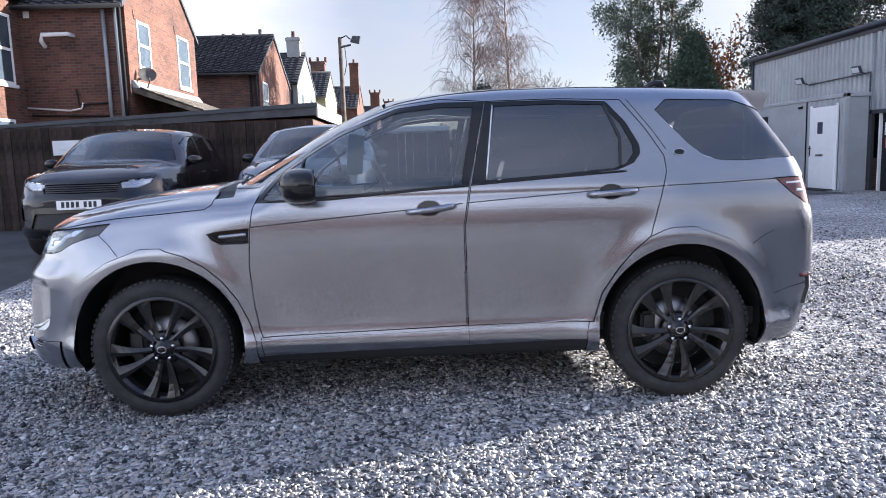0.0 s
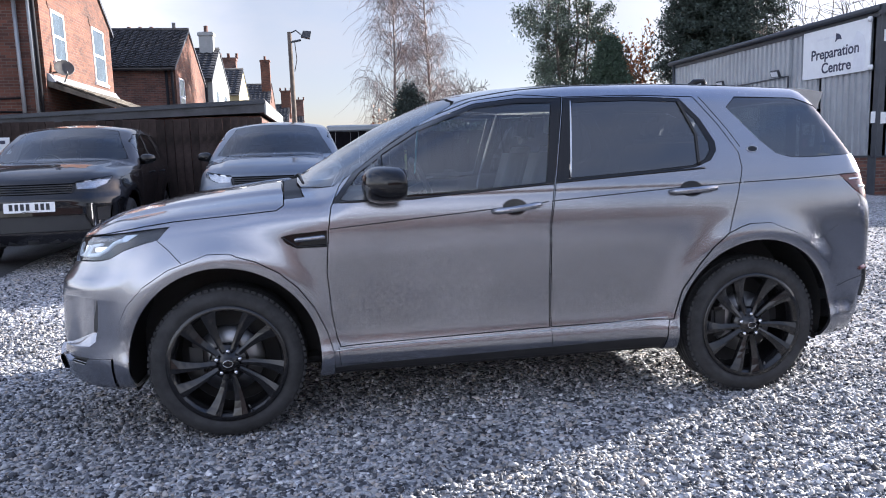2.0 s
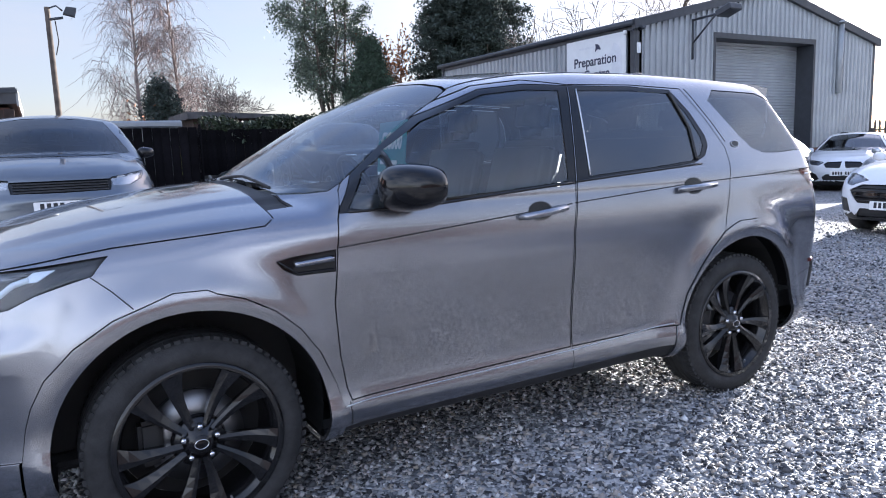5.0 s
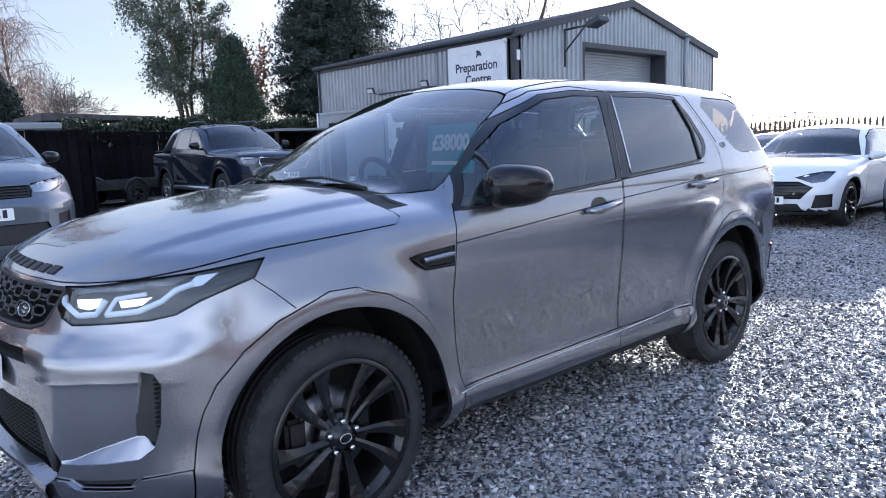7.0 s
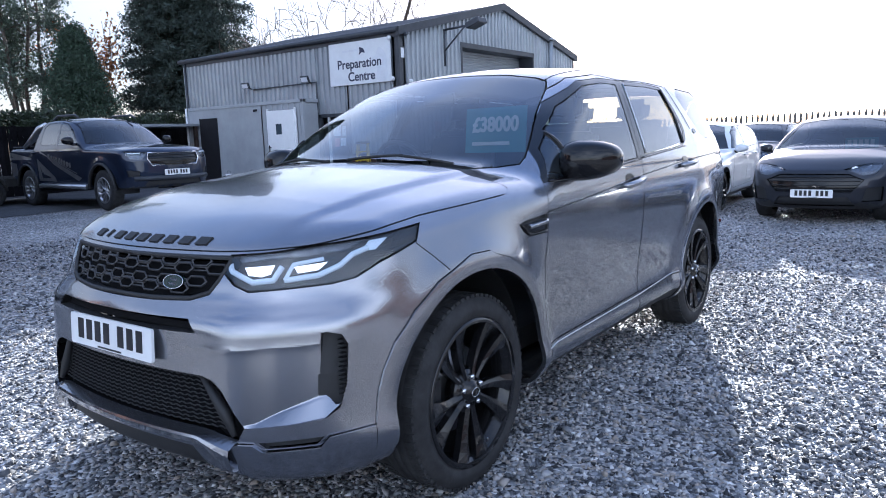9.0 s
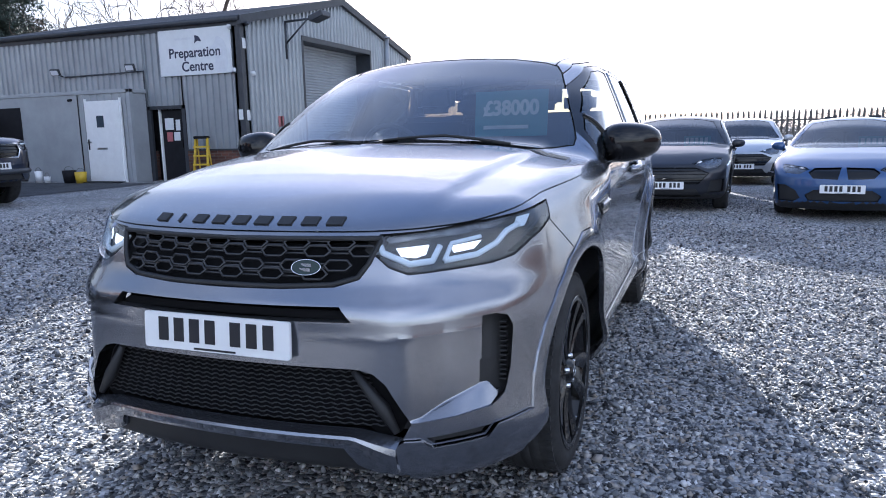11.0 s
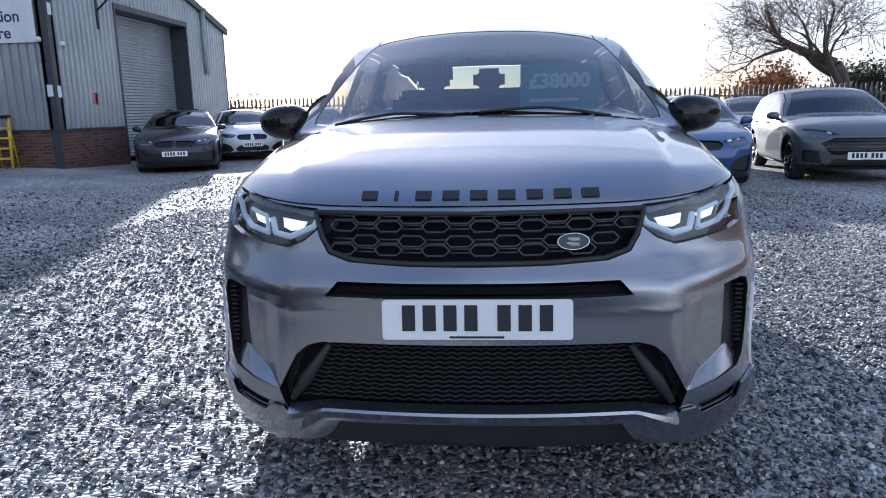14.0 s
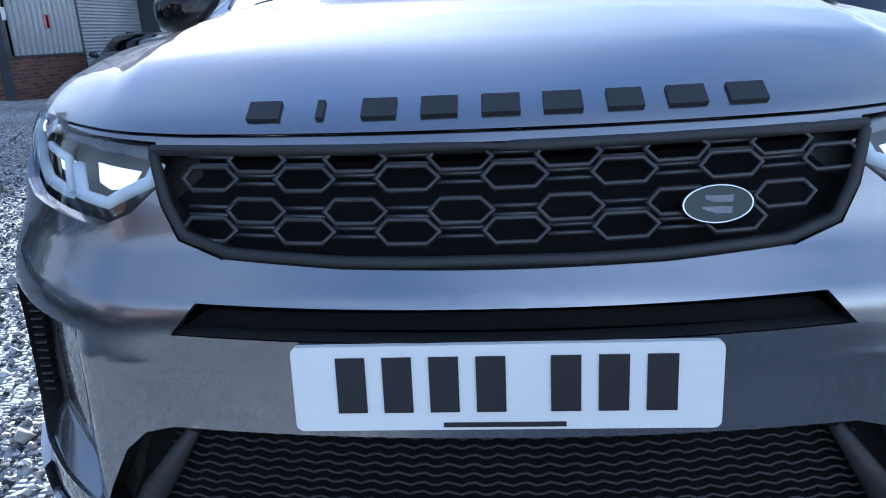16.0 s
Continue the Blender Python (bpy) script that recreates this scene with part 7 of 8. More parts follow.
yard_car(HATCH, HATCH_SPEC, P_DARK, stand(7.15, -0.69, 178, 2.2), "dark grey hatchback in the row of cars", "cars for sale", card=True)
yard_car(COUPE, COUPE_SPEC, P_BLUE, stand(6.50, -2.93, 170, 2.35), "blue coupe with a price card in the row of cars", "cars for sale", card=True)
yard_car(HATCH, HATCH_SPEC, P_GOLF, stand(6.80, -5.50, 172, 2.2), "grey hatchback with a price card in the row of cars", "cars for sale", card=True)
yard_car(COUPE, COUPE_SPEC, P_WHITE, stand(14.6, 6.5, 205, 2.35), "white coupe parked by the palisade fence", "cars behind")
yard_car(COUPE, COUPE_SPEC, P_SILVER2, stand(12.8, 4.2, 195, 2.35), "silver saloon parked in the rear row", "cars behind", chrome=True)
yard_car(HATCH, HATCH_SPEC, P_SILVER2, stand(12.6, -1.9, 178, 2.2), "silver hatchback parked in the rear row", "cars behind")
yard_car(HATCH, HATCH_SPEC, P_DARK, stand(12.6, 1.8, 178, 2.2), "dark hatchback parked in the rear row", "cars behind")
yard_car(COUPE, COUPE_SPEC, P_GOLF, stand(12.2, -6.2, 172, 2.35), "grey saloon parked in the rear row", "cars behind")


def pickup_trim(car):
    """Stripes on the flanks, roof bars, load bar, side steps and bed liner of the pickup."""
    F = PICKUP

    def flank_patch(poly, mat, name):
        for s in (1, -1):
            b = bmesh.new()
            n = 10
            top, low = poly
            rows = []
            for i in range(n + 1):
                t = i / n
                col = []
                for line in (top, low):
                    x = line[0][0] + (line[1][0] - line[0][0]) * t
                    z = line[0][1] + (line[1][1] - line[0][1]) * t
                    col.append(b.verts.new((x, s * (F.side_y(x, z) - 0.003), z)))
                rows.append(col)
            for i in range(n):
                b.faces.new((rows[i][0], rows[i + 1][0], rows[i + 1][1], rows[i][1]))
            bmesh.ops.recalc_face_normals(b, faces=b.faces)
            part(name, b, mat, car)
    flank_patch((((2.55, 1.18), (1.35, 1.04)), ((2.55, 1.00), (1.35, 1.00))), ALLOY, "stripe")
    flank_patch((((2.55, 0.96), (2.13, 0.92)), ((2.55, 0.62), (2.13, 0.66))), ALLOY, "stripe")
    flank_patch((((1.08, 1.02), (0.35, 0.62)), ((1.08, 0.56), (0.35, 0.54))), ALLOY, "stripe")
    flank_patch((((0.62, 1.06), (-0.78, 0.62)), ((0.36, 0.90), (-0.62, 0.56))), ALLOY, "stripe")
    flank_patch((((0.95, 1.18), (-0.60, 0.72)), ((0.95, 1.15), (-0.60, 0.70))), ALLOY, "stripe")
    for s in (1, -1):
        for i in range(9):
            xx = 0.5 - i * 0.11
            part("lettering_bar", box(xx - 0.035, xx + 0.035, s * 0.946 - 0.004, s * 0.946 + 0.004, 1.0 - 0.022 * i, 1.10 - 0.022 * i), ALLOY, car)
        part("roof_bar", tube([(-0.25, s * 0.60, 1.81), (-0.1, s * 0.60, 1.875), (0.65, s * 0.60, 1.885), (0.88, s * 0.60, 1.80)], 0.024, 6), SHEET_DARK, car)
        part("load_bar", tube([(1.85, s * 0.84, 1.26), (1.45, s * 0.80, 1.45), (1.20, s * 0.76, 1.64), (1.02, s * 0.70, 1.74)], [0.04, 0.075, 0.075, 0.04], 6), ALLOY, car)
        part("side_step", tube([(-1.05, s * 0.95, 0.45), (1.0, s * 0.95, 0.45)], 0.05, 6), SILVER, car)
        for x in (-1.61, 1.61):
            part("arch_trim", tube([(x + 0.48 * math.cos(a), s * 0.955, 0.41 + 0.48 * math.sin(a)) for a in [math.pi * i / 14 for i in range(15)]], 0.03, 6), BLACK_PLASTIC, car)
        # bright strips in the lamps
        part("light_strip", tube([(F.nose_x(0.62, 1.06) + 0.004, s * 0.62, 1.06), (F.nose_x(0.80, 1.065) - 0.004, s * 0.80, 1.065)], 0.014, 6), LAMP_WHITE, car)
    part("grille_surround", tube([(F.nose_x(abs(y), z) - 0.004, y, z) for y, z in ((-0.5, 1.07), (0.5, 1.07), (0.53, 0.96), (0.46, 0.835), (-0.46, 0.835), (-0.53, 0.96))], 0.016, 6, True), CHROME, car)
    part("bumper_bar", tube([(F.nose_x(abs(y), 0.60) - 0.012, y, 0.60) for y in [-0.75 + 0.15 * i for i in range(11)]], 0.045, 8), SHEET_DARK, car)
    part("tailgate_rail", box(1.25, 2.58, -0.80, 0.80, 1.262, 1.29, 0.01, 1), BLACK_PLASTIC, car)


pickup_trim(pick)
# ---- fences ----
def board_fence(name, x0, y0, x1, y1, top, mat, label, board=0.14):
    L = math.hypot(x1 - x0, y1 - y0)
    a = math.degrees(math.atan2(y1 - y0, x1 - x0))
    f = tagged(empty(name, pose(x0, y0, 0, 0, 0, a)), label, "fence")
    n = int(L / board)
    rng = random.Random(int(x0 * 10 + y0))
    shapes = []
    for k in range(5):
        me = bpy.data.meshes.new("board")
        b = box(0, board - 0.004, -0.011, 0.011, 0.05, top + (k - 2) * 0.004, 0.003, 1)
        b.to_mesh(me)
        b.free()
        me.materials.append(mat)
        shapes.append(me)
    for i in range(n):
        ob = new("board", rng.choice(shapes))
        ob.parent = f
        ob.location = (i * board, 0.010 * (i % 2) + rng.uniform(-0.002, 0.002), rng.uniform(-0.005, 0.005))
        ob.rotation_euler = (0, radians(rng.uniform(-0.2, 0.2)), 0)
    for z in (0.35, top * 0.55, top - 0.25):
        part("rail", box(0, L, 0.025, 0.065, z - 0.04, z + 0.04), mat, f)
    for i in range(int(L / 2.4) + 1):
        part("post", box(i * 2.4 - 0.05, i * 2.4 + 0.05, 0.065, 0.165, 0.0, top - 0.05), mat, f)
    return f


board_fence("fence", -15.0, 8.95, -1.95, 8.95, 2.10, TIMBER, "dark brown close-boarded timber fence")
board_fence("fence", -1.95, 8.95, 0.62, 8.95, 1.80, TIMBER_BLACK, "low black timber fence beside the taller one")
board_fence("fence", 0.62, 8.95, 2.2, 17.6, 1.85, TIMBER_BLACK, "black timber fence running back from the yard")
board_fence("fence", 2.2, 17.6, 11.6, 19.3, 2.05, TIMBER_BLACK, "black timber fence under a hedge")
sg = tagged(empty("sign"), "small white sign on the timber fence", "sign")
part("sign_board", box(-6.82, -6.21, 8.91, 8.935, 1.58, 1.85, 0.004, 1), WHITE_SIGN, sg)
part("sign_bar", box(-6.70, -6.36, 8.904, 8.909, 1.66, 1.70), SIGN_GREY, sg)
part("sign_mark", box(-6.36, -6.28, 8.904, 8.909, 1.74, 1.80), SIGN_INK, sg)


def palisade(x0, y0, x1, y1, z0, top):
    L = math.hypot(x1 - x0, y1 - y0)
    a = math.degrees(math.atan2(y1 - y0, x1 - x0))
    f = tagged(empty("palisade_fence", pose(x0, y0, 0, 0, 0, a)), "weathered steel palisade fence with pointed pales", "fence")
    me = bpy.data.meshes.new("pale")
    b = prism([(-0.033, z0 + 0.05), (0.033, z0 + 0.05), (0.033, top - 0.10), (0.018, top - 0.03), (0.0, top), (-0.018, top - 0.03), (-0.033, top - 0.10)], "y", -0.004, 0.012)
    b.to_mesh(me)
    b.free()
    me.materials.append(GALV)
    n = int(L / 0.155)
    rng = random.Random(3)
    for i in range(n):
        ob = new("pale", me)
        ob.parent = f
        ob.location = (i * 0.155, 0, rng.uniform(-0.012, 0.012))
        ob.rotation_euler = (0, radians(rng.uniform(-0.6, 0.6)), 0)
    for z in (z0 + 0.3, top - 0.32):
        part("rail", box(0, L, 0.014, 0.06, z - 0.025, z + 0.025), GALV, f)
    for i in range(int(L / 2.75) + 1):
        part("post", box(i * 2.75 - 0.05, i * 2.75 + 0.05, 0.06, 0.16, z0 - 0.2, top - 0.25), GALV, f)


palisade(20.6, 9.3, 19.6, -17.0, 0.15, 1.76)


# ---- sheds and houses beyond the fence ----
def shed():
    s = tagged(empty("shed"), "low flat-roofed garage behind the fence", "shed")
    part("wall", box(-9.5, -2.05, 9.35, 14.0, 0, 2.15), BRICK_OLD, s)
    b = prism([(-9.6, 1.98), (-1.95, 2.20), (-1.95, 2.44), (-9.6, 2.12)], "y", 9.2, 14.2)
    part("roof", b, ROOF_SHEET, s)
    part("fascia", prism([(-9.6, 2.05), (-1.93, 2.36), (-1.93, 2.42), (-9.6, 2.115)], "y", 9.17, 9.2), SHEET_DARK, s)
    part("side_fascia", box(-1.95, -1.92, 9.2, 14.2, 2.16, 2.40), RENDER_WHITE, s)


shed()
v = tagged(empty("caravan_roof_shed"), "pale low shed roof behind the black fence", "shed")
part("wall", box(-0.75, 0.5, 10.6, 12.3, 0, 1.86), RENDER_WHITE, v)
part("roof", box(-0.85, 0.62, 10.5, 12.4, 1.86, 1.99, 0.03, 1), SHUTTER, v)
v = tagged(empty("shed"), "dark felt-roofed shed behind the hedge", "shed")
part("wall", box(2.7, 5.6, 20.6, 24, 0, 2.5), TIMBER, v)
part("roof", prism([(2.5, 2.5), (5.8, 2.5), (5.8, 2.62), (2.5, 2.72)], "y", 20.4, 24.2), ROOF_SHEET, v)
v = tagged(empty("lean_to"), "open dark lean-to beside the office container", "shed")
part("wall", box(8.6, 10.4, 19.0, 19.2, 0.1, 1.9), BLACK_BOX, v)
part("roof", box(8.4, 10.5, 17.4, 19.3, 2.0, 2.08), SHUTTER, v)
for px in (8.5, 10.3):
    part("post", box(px - 0.05, px + 0.05, 17.5, 17.6, 0.1, 2.0), TIMBER, v)


def window(parent, axis, a0, a1, z0, z1, face, out, arch=0.06, name="window"):
    """A sash window of white plastic on a wall: axis the wall runs along, out the side that it faces."""
    w = empty(name)
    w.parent = parent

    def bx(u0, u1, v0, v1, d0, d1):
        d0, d1 = sorted((face + out * d0, face + out * d1))
        return box(u0, u1, d0, d1, v0, v1) if axis == "x" else box(d0, d1, u0, u1, v0, v1)
    t = 0.07
    part("frame", merge(merge(merge(merge(bx(a0, a0 + t, z0, z1, 0.0, 0.03), bx(a1 - t, a1, z0, z1, 0.0, 0.03)), bx(a0 + t, a1 - t, z1 - t, z1, 0.0, 0.03)), bx(a0 + t, a1 - t, z0, z0 + t, 0.0, 0.03)), bx(a0 + t, a1 - t, (z0 + z1) / 2 - 0.035, (z0 + z1) / 2 + 0.035, 0.0, 0.028)), UPVC, w)
    part("pane", bx(a0 + t, a1 - t, z0 + t, (z0 + z1) / 2 - 0.035, 0.004, 0.014), PANE, w)
    part("pane", bx(a0 + t, a1 - t, (z0 + z1) / 2 + 0.035, z1 - t, 0.004, 0.014), PANE, w)
    part("sill", bx(a0 - 0.06, a1 + 0.06, z0 - 0.08, z0, 0.0, 0.07), UPVC, w)
    return w


def tiles(parent, x0, x1, ya, za, yb, zb, rows, cols, mat=TILE):
    """Rows of lapped, rolled tiles on a slope from the eaves (ya, za) up to the ridge (yb, zb)."""
    b = bmesh.new()
    L = math.hypot(yb - ya, zb - za)
    ny, nz = -(zb - za) / L, (yb - ya) / L
    if nz < 0:
        ny, nz = -ny, -nz
    for r in range(rows):
        for c in range(cols):
            u0, u1 = r / rows, (r + 1.12) / rows
            xa, xb = x0 + (x1 - x0) * c / cols, x0 + (x1 - x0) * (c + 0.96) / cols
            xm = xa + (xb - xa) * 0.35
            pts = []
            for u, h in ((u0, 0.045), (u1, 0.0)):
                y, z = ya + (yb - ya) * min(u, 1), za + (zb - za) * min(u, 1)
                for x, k in ((xa, 0.0), (xm, 0.045), (xb, 0.0)):
                    pts.append(b.verts.new((x, y + ny * (h + k), z + nz * (h + k))))
            lowr = [b.verts.new((q.co.x, q.co.y - ny * 0.04, q.co.z - nz * 0.04)) for q in pts[:3]]
            b.faces.new((pts[0], pts[1], pts[4], pts[3]))
            b.faces.new((pts[1], pts[2], pts[5], pts[4]))
            b.faces.new((lowr[0], lowr[1], pts[1], pts[0]))
            b.faces.new((lowr[1], lowr[2], pts[2], pts[1]))
    return part("roof_tiles", b, mat, parent)


def chimney(parent, x, y, z0, z1, mat, w=0.45, pots=2):
    c = part("chimney", box(x - w, x + w, y - w * 0.7, y + w * 0.7, z0, z1), mat, parent)
    part("chimney_cap", box(x - w - 0.06, x + w + 0.06, y - w * 0.7 - 0.06, y + w * 0.7 + 0.06, z1 - 0.22, z1 - 0.05), mat, c)
    for i in range(pots):
        px = x + (i - (pots - 1) / 2) * w * 1.1 if pots > 1 else x
        q = lathe([(0.13, 0), (0.11, 0.38), (0.14, 0.42), (0.10, 0.42), (0.09, 0.0)], 12, "z")
        bmesh.ops.transform(q, matrix=Matrix.Translation((px, y, z1 - 0.05)), verts=q.verts)
        part("chimney_pot", q, BRICK_OLD, c)


def wing(label, x0, x1, y0, y1, eaves, ridge, wall, gable_wall=None, near=False):
    """A house wing with its gable towards +x and its ridge along x."""
    h = tagged(empty("house"), label, "house", "terraced houses")
    ym = (y0 + y1) / 2
    part("wall", box(x0, x1 - 0.25, y0, y1, 0, eaves), wall, h)
    g = prism([(y0, 0), (y1, 0), (y1, eaves), (ym, ridge), (y0, eaves)], "x", x1 - 0.25, x1)
    part("gable", g, gable_wall or wall, h)
    r = 24 if near else 12
    cols = int((x1 - x0) / (0.3 if near else 0.4))
    dz = (ridge - eaves) * 0.08
    for ya in (y0 - 0.25, y1 + 0.25):
        k = 0.25 / (ym - y0)
        part("roof_deck", prism([(ya, eaves - (ridge - eaves) * k), (ym, ridge), (ym, ridge + 0.06), (ya, eaves - (ridge - eaves) * k + 0.06)], "x", x0, x1 + 0.05), SHEET_DARK, h)
    tiles(h, x0, x1 + 0.06, y0 - 0.27, eaves - (ridge - eaves) * 0.27 / (ym - y0) + 0.07, ym, ridge + 0.07, r, cols)
    part("ridge_tile", tube([(x0, ym, ridge + 0.09), (x1 + 0.06, ym, ridge + 0.09)], 0.09, 8), TILE, h)
    part("gutter", tube([(x0, y0 - 0.30, eaves - 0.16), (x1 + 0.05, y0 - 0.30, eaves - 0.16)], 0.06, 8), BLACK_BOX, h)
    part("verge", prism([(y0 - 0.25, eaves - 0.2), (ym, ridge - 0.03), (ym, ridge + 0.09), (y0 - 0.25, eaves - 0.06)], "x", x1, x1 + 0.06), SHEET_DARK, h)
    part("verge", prism([(y1 + 0.25, eaves - 0.2), (ym, ridge - 0.03), (ym, ridge + 0.09), (y1 + 0.25, eaves - 0.06)], "x", x1, x1 + 0.06), SHEET_DARK, h)
    return h


def house_one():
    h = wing("red brick house wing with white windows and a dark tiled roof", -16.0, -7.6, 14.75, 20.5, 5.62, 7.9, BRICK_OLD, BRICK, True)
    window(h, "y", 15.45, 16.35, 4.0, 5.28, -7.6, 1)
    window(h, "y", 18.65, 19.75, 3.80, 5.42, -7.6, 1)
    for a0, a1, z in ((15.35, 16.45, 5.28), (18.55, 19.85, 5.42)):
        part("window_arch", prism([(a0, z), (a1, z), (a1 + 0.08, z + 0.24), ((a0 + a1) / 2, z + 0.34), (a0 - 0.08, z + 0.24)], "x", -7.6, -7.585), BRICK, h)
    # soil and rain pipes
    for x, r, m in ((-8.12, 0.05, SHUTTER), (-7.80, 0.05, SHUTTER), (-7.70, 0.045, BLACK_BOX)):
        part("down_pipe", tube([(x, 14.66, 7.0 if x > -8 else 5.4), (x, 14.66, 2.0)], r, 8), m, h)
    part("boiler_flue", tube([(-8.95, 14.75, 4.78), (-9.0, 14.5, 4.78), (-9.65, 14.5, 4.78), (-9.68, 14.5, 4.62), (-9.68, 14.68, 4.5)], 0.055, 8), UPVC, h)
    part("air_brick", box(-10.2, -10.05, 14.73, 14.745, 5.25, 5.42), UPVC, h)
    for z0, pts in ((0, [(-10.3, 2.95), (-9.2, 2.85), (-8.9, 2.9), (-8.85, 3.05)]), (1, [(-9.0, 3.4), (-8.95, 3.0), (-8.15, 3.02)]), (2, [(-10.2, 2.75), (-8.2, 2.68)])):
        part("wall_pipe", tube([(x, 14.70, z) for x, z in pts], 0.025, 6), BLACK_BOX if z0 else UPVC, h)
    # lean-to with a tiled roof against the gable
    part("lean_to_wall", box(-7.6, -5.4, 14.9, 20.4, 0, 2.4), BRICK_OLD, h)
    lt = bmesh.new()
    b = prism([(-7.6, 3.45), (-5.3, 2.55), (-5.3, 2.48), (-7.6, 3.3)], "y", 14.85, 20.45)
    part("lean_to_roof", b, MOSS_TILE, h)
    for i in range(9):
        for j in range(22):
            u, y = i / 9, 14.9 + j * 0.25
            tb = box(0, 0.30, 0, 0.235, 0, 0.03)
            bmesh.ops.transform(tb, matrix=pose(-7.58 + 2.25 * u, y, 3.46 - 0.88 * u, 0, 19, 0), verts=tb.verts)
            merge(lt, tb)
    part("lean_to_tiles", lt, MOSS_TILE, h)
    part("lead_flashing", prism([(-7.6, 3.62), (-7.55, 3.62), (-7.4, 3.40), (-7.6, 3.42)], "y", 14.85, 20.45), SHUTTER, h)
    d = lathe([(0.0, 0.0), (0.14, 0.02), (0.225, 0.065), (0.235, 0.065), (0.14, 0.01), (0.0, -0.01)], 24, "z")
    bmesh.ops.transform(d, matrix=pose(-7.32, 15.25, 3.76, 60, 0, 25), verts=d.verts)
    dish = part("satellite_dish", d, GALV, h)
    part("dish_arm", tube([(-7.6, 15.3, 3.69), (-7.4, 15.3, 3.69), (-7.32, 15.3, 3.76)], 0.025, 6), GALV, dish)
    part("dish_feed", tube([(-7.32, 15.2, 3.44), (-7.12, 14.85, 3.59), (-7.12, 14.82, 3.66)], 0.018, 6), GALV, dish)
    # the nearer bay on the left
    part("bay_wall", box(-16.0, -10.35, 10.8, 14.75, 0, 5.75), BRICK, h)
    part("bay_return", box(-10.36, -10.345, 14.2, 14.75, 0, 5.75), BRICK_OLD, h)
    part("bay_roof", prism([(-16.2, 7.0), (-10.1, 5.75), (-10.1, 5.85), (-16.2, 7.2)], "y", 10.6, 14.9), TILE, h)
    part("bay_gutter", tube([(-10.12, 10.6, 5.72), (-10.12, 14.7, 5.72)], 0.07, 8), BLACK_BOX, h)
    window(h, "y", 12.6, 14.3, 3.5, 5.25, -10.345, 1)
    window(h, "y", 12.6, 14.1, 1.2, 2.62, -10.345, 1)
    chimney(h, -11.5, 22.5, 5.5, 8.9, BRICK, 0.6, 3)
    return h


house_one()
h2 = wing("brick house wing with a black pantile roof", -14.0, -7.0, 27.4, 34.6, 5.35, 7.35, BRICK_OLD, BRICK, True)
window(h2, "y", 28.0, 29.1, 3.3, 4.95, -7.0, 1)
part("down_pipe", tube([(-7.35, 27.3, 5.3), (-7.35, 27.3, 0)], 0.06, 8), BLACK_BOX, h2)
part("down_pipe", tube([(-7.12, 27.3, 5.3), (-7.12, 27.3, 0)], 0.06, 8), BLACK_BOX, h2)
part("vent_pipe", tube([(-7.6, 31, 7.3), (-7.6, 31, 7.75)], 0.08, 8), GALV, h2)
chimney(h2, -13.0, 33.0, 6.5, 9.4, BRICK, 0.7, 3)
h3 = wing("white rendered house with a tall chimney", -13.0, -7.0, 37.2, 44.2, 5.9, 7.9, RENDER_WHITE)
chimney(h3, -7.6, 40.4, 6.5, 8.9, RENDER_WHITE, 0.4, 1)
part("down_pipe", tube([(-7.3, 37.1, 5.9), (-7.3, 37.1, 0)], 0.07, 8), BLACK_BOX, h3)
window(h3, "y", 38.4, 39.4, 4.0, 5.4, -7.0, 1)
window(h3, "y", 41.6, 42.8, 4.0, 5.4, -7.0, 1)
chimney(h3, -12.0, 43.5, 7.0, 9.4, BRICK_OLD, 0.6, 3)
h4 = wing("yellow rendered house with a tiled roof", -13.0, -7.0, 49.5, 56.5, 6.2, 8.2, RENDER_YELLOW)
chimney(h4, -8.6, 58, 6.5, 9.8, BRICK_OLD, 0.6, 3)
h5 = wing("distant red brick house", -14.0, -6.2, 67, 76, 6.6, 8.9, BRICK)
chimney(h5, -6.6, 70, 7.0, 11.2, BRICK, 0.45, 1)
h6 = wing("distant red brick house", -12.0, -5.4, 86, 95, 6.0, 8.2, BRICK)
chimney(h6, -5.8, 90, 6.5, 10.0, BRICK, 0.6, 3)
h7 = wing("distant red brick house", -11.0, -4.4, 108, 117, 6.0, 8.4, BRICK_OLD)
chimney(h7, -5.0, 112, 7.0, 10.6, BRICK_OLD, 0.7, 3)

# the brick building across the yard, seen mirrored in the grey car's windows
nb = tagged(empty("brick_building"), "red brick building with a shallow gabled roof across the yard", "building")
part("wall", prism([(-9.0, 0), (13.0, 0), (13.0, 2.5), (2.5, 3.9), (-9.0, 2.5)], "y", -26.0, -18.0), BRICK_OLD, nb)
for a, b_ in (((-9.4, 2.4), (2.5, 3.95)), ((13.4, 2.4), (2.5, 3.95))):
    part("roof", prism([a, b_, (b_[0], b_[1] + 0.15), (a[0], a[1] + 0.15)], "y", -26.3, -17.7), TILE, nb)
    part("verge", prism([a, b_, (b_[0], b_[1] + 0.22), (a[0], a[1] + 0.22)], "y", -17.7, -17.64), UPVC, nb)


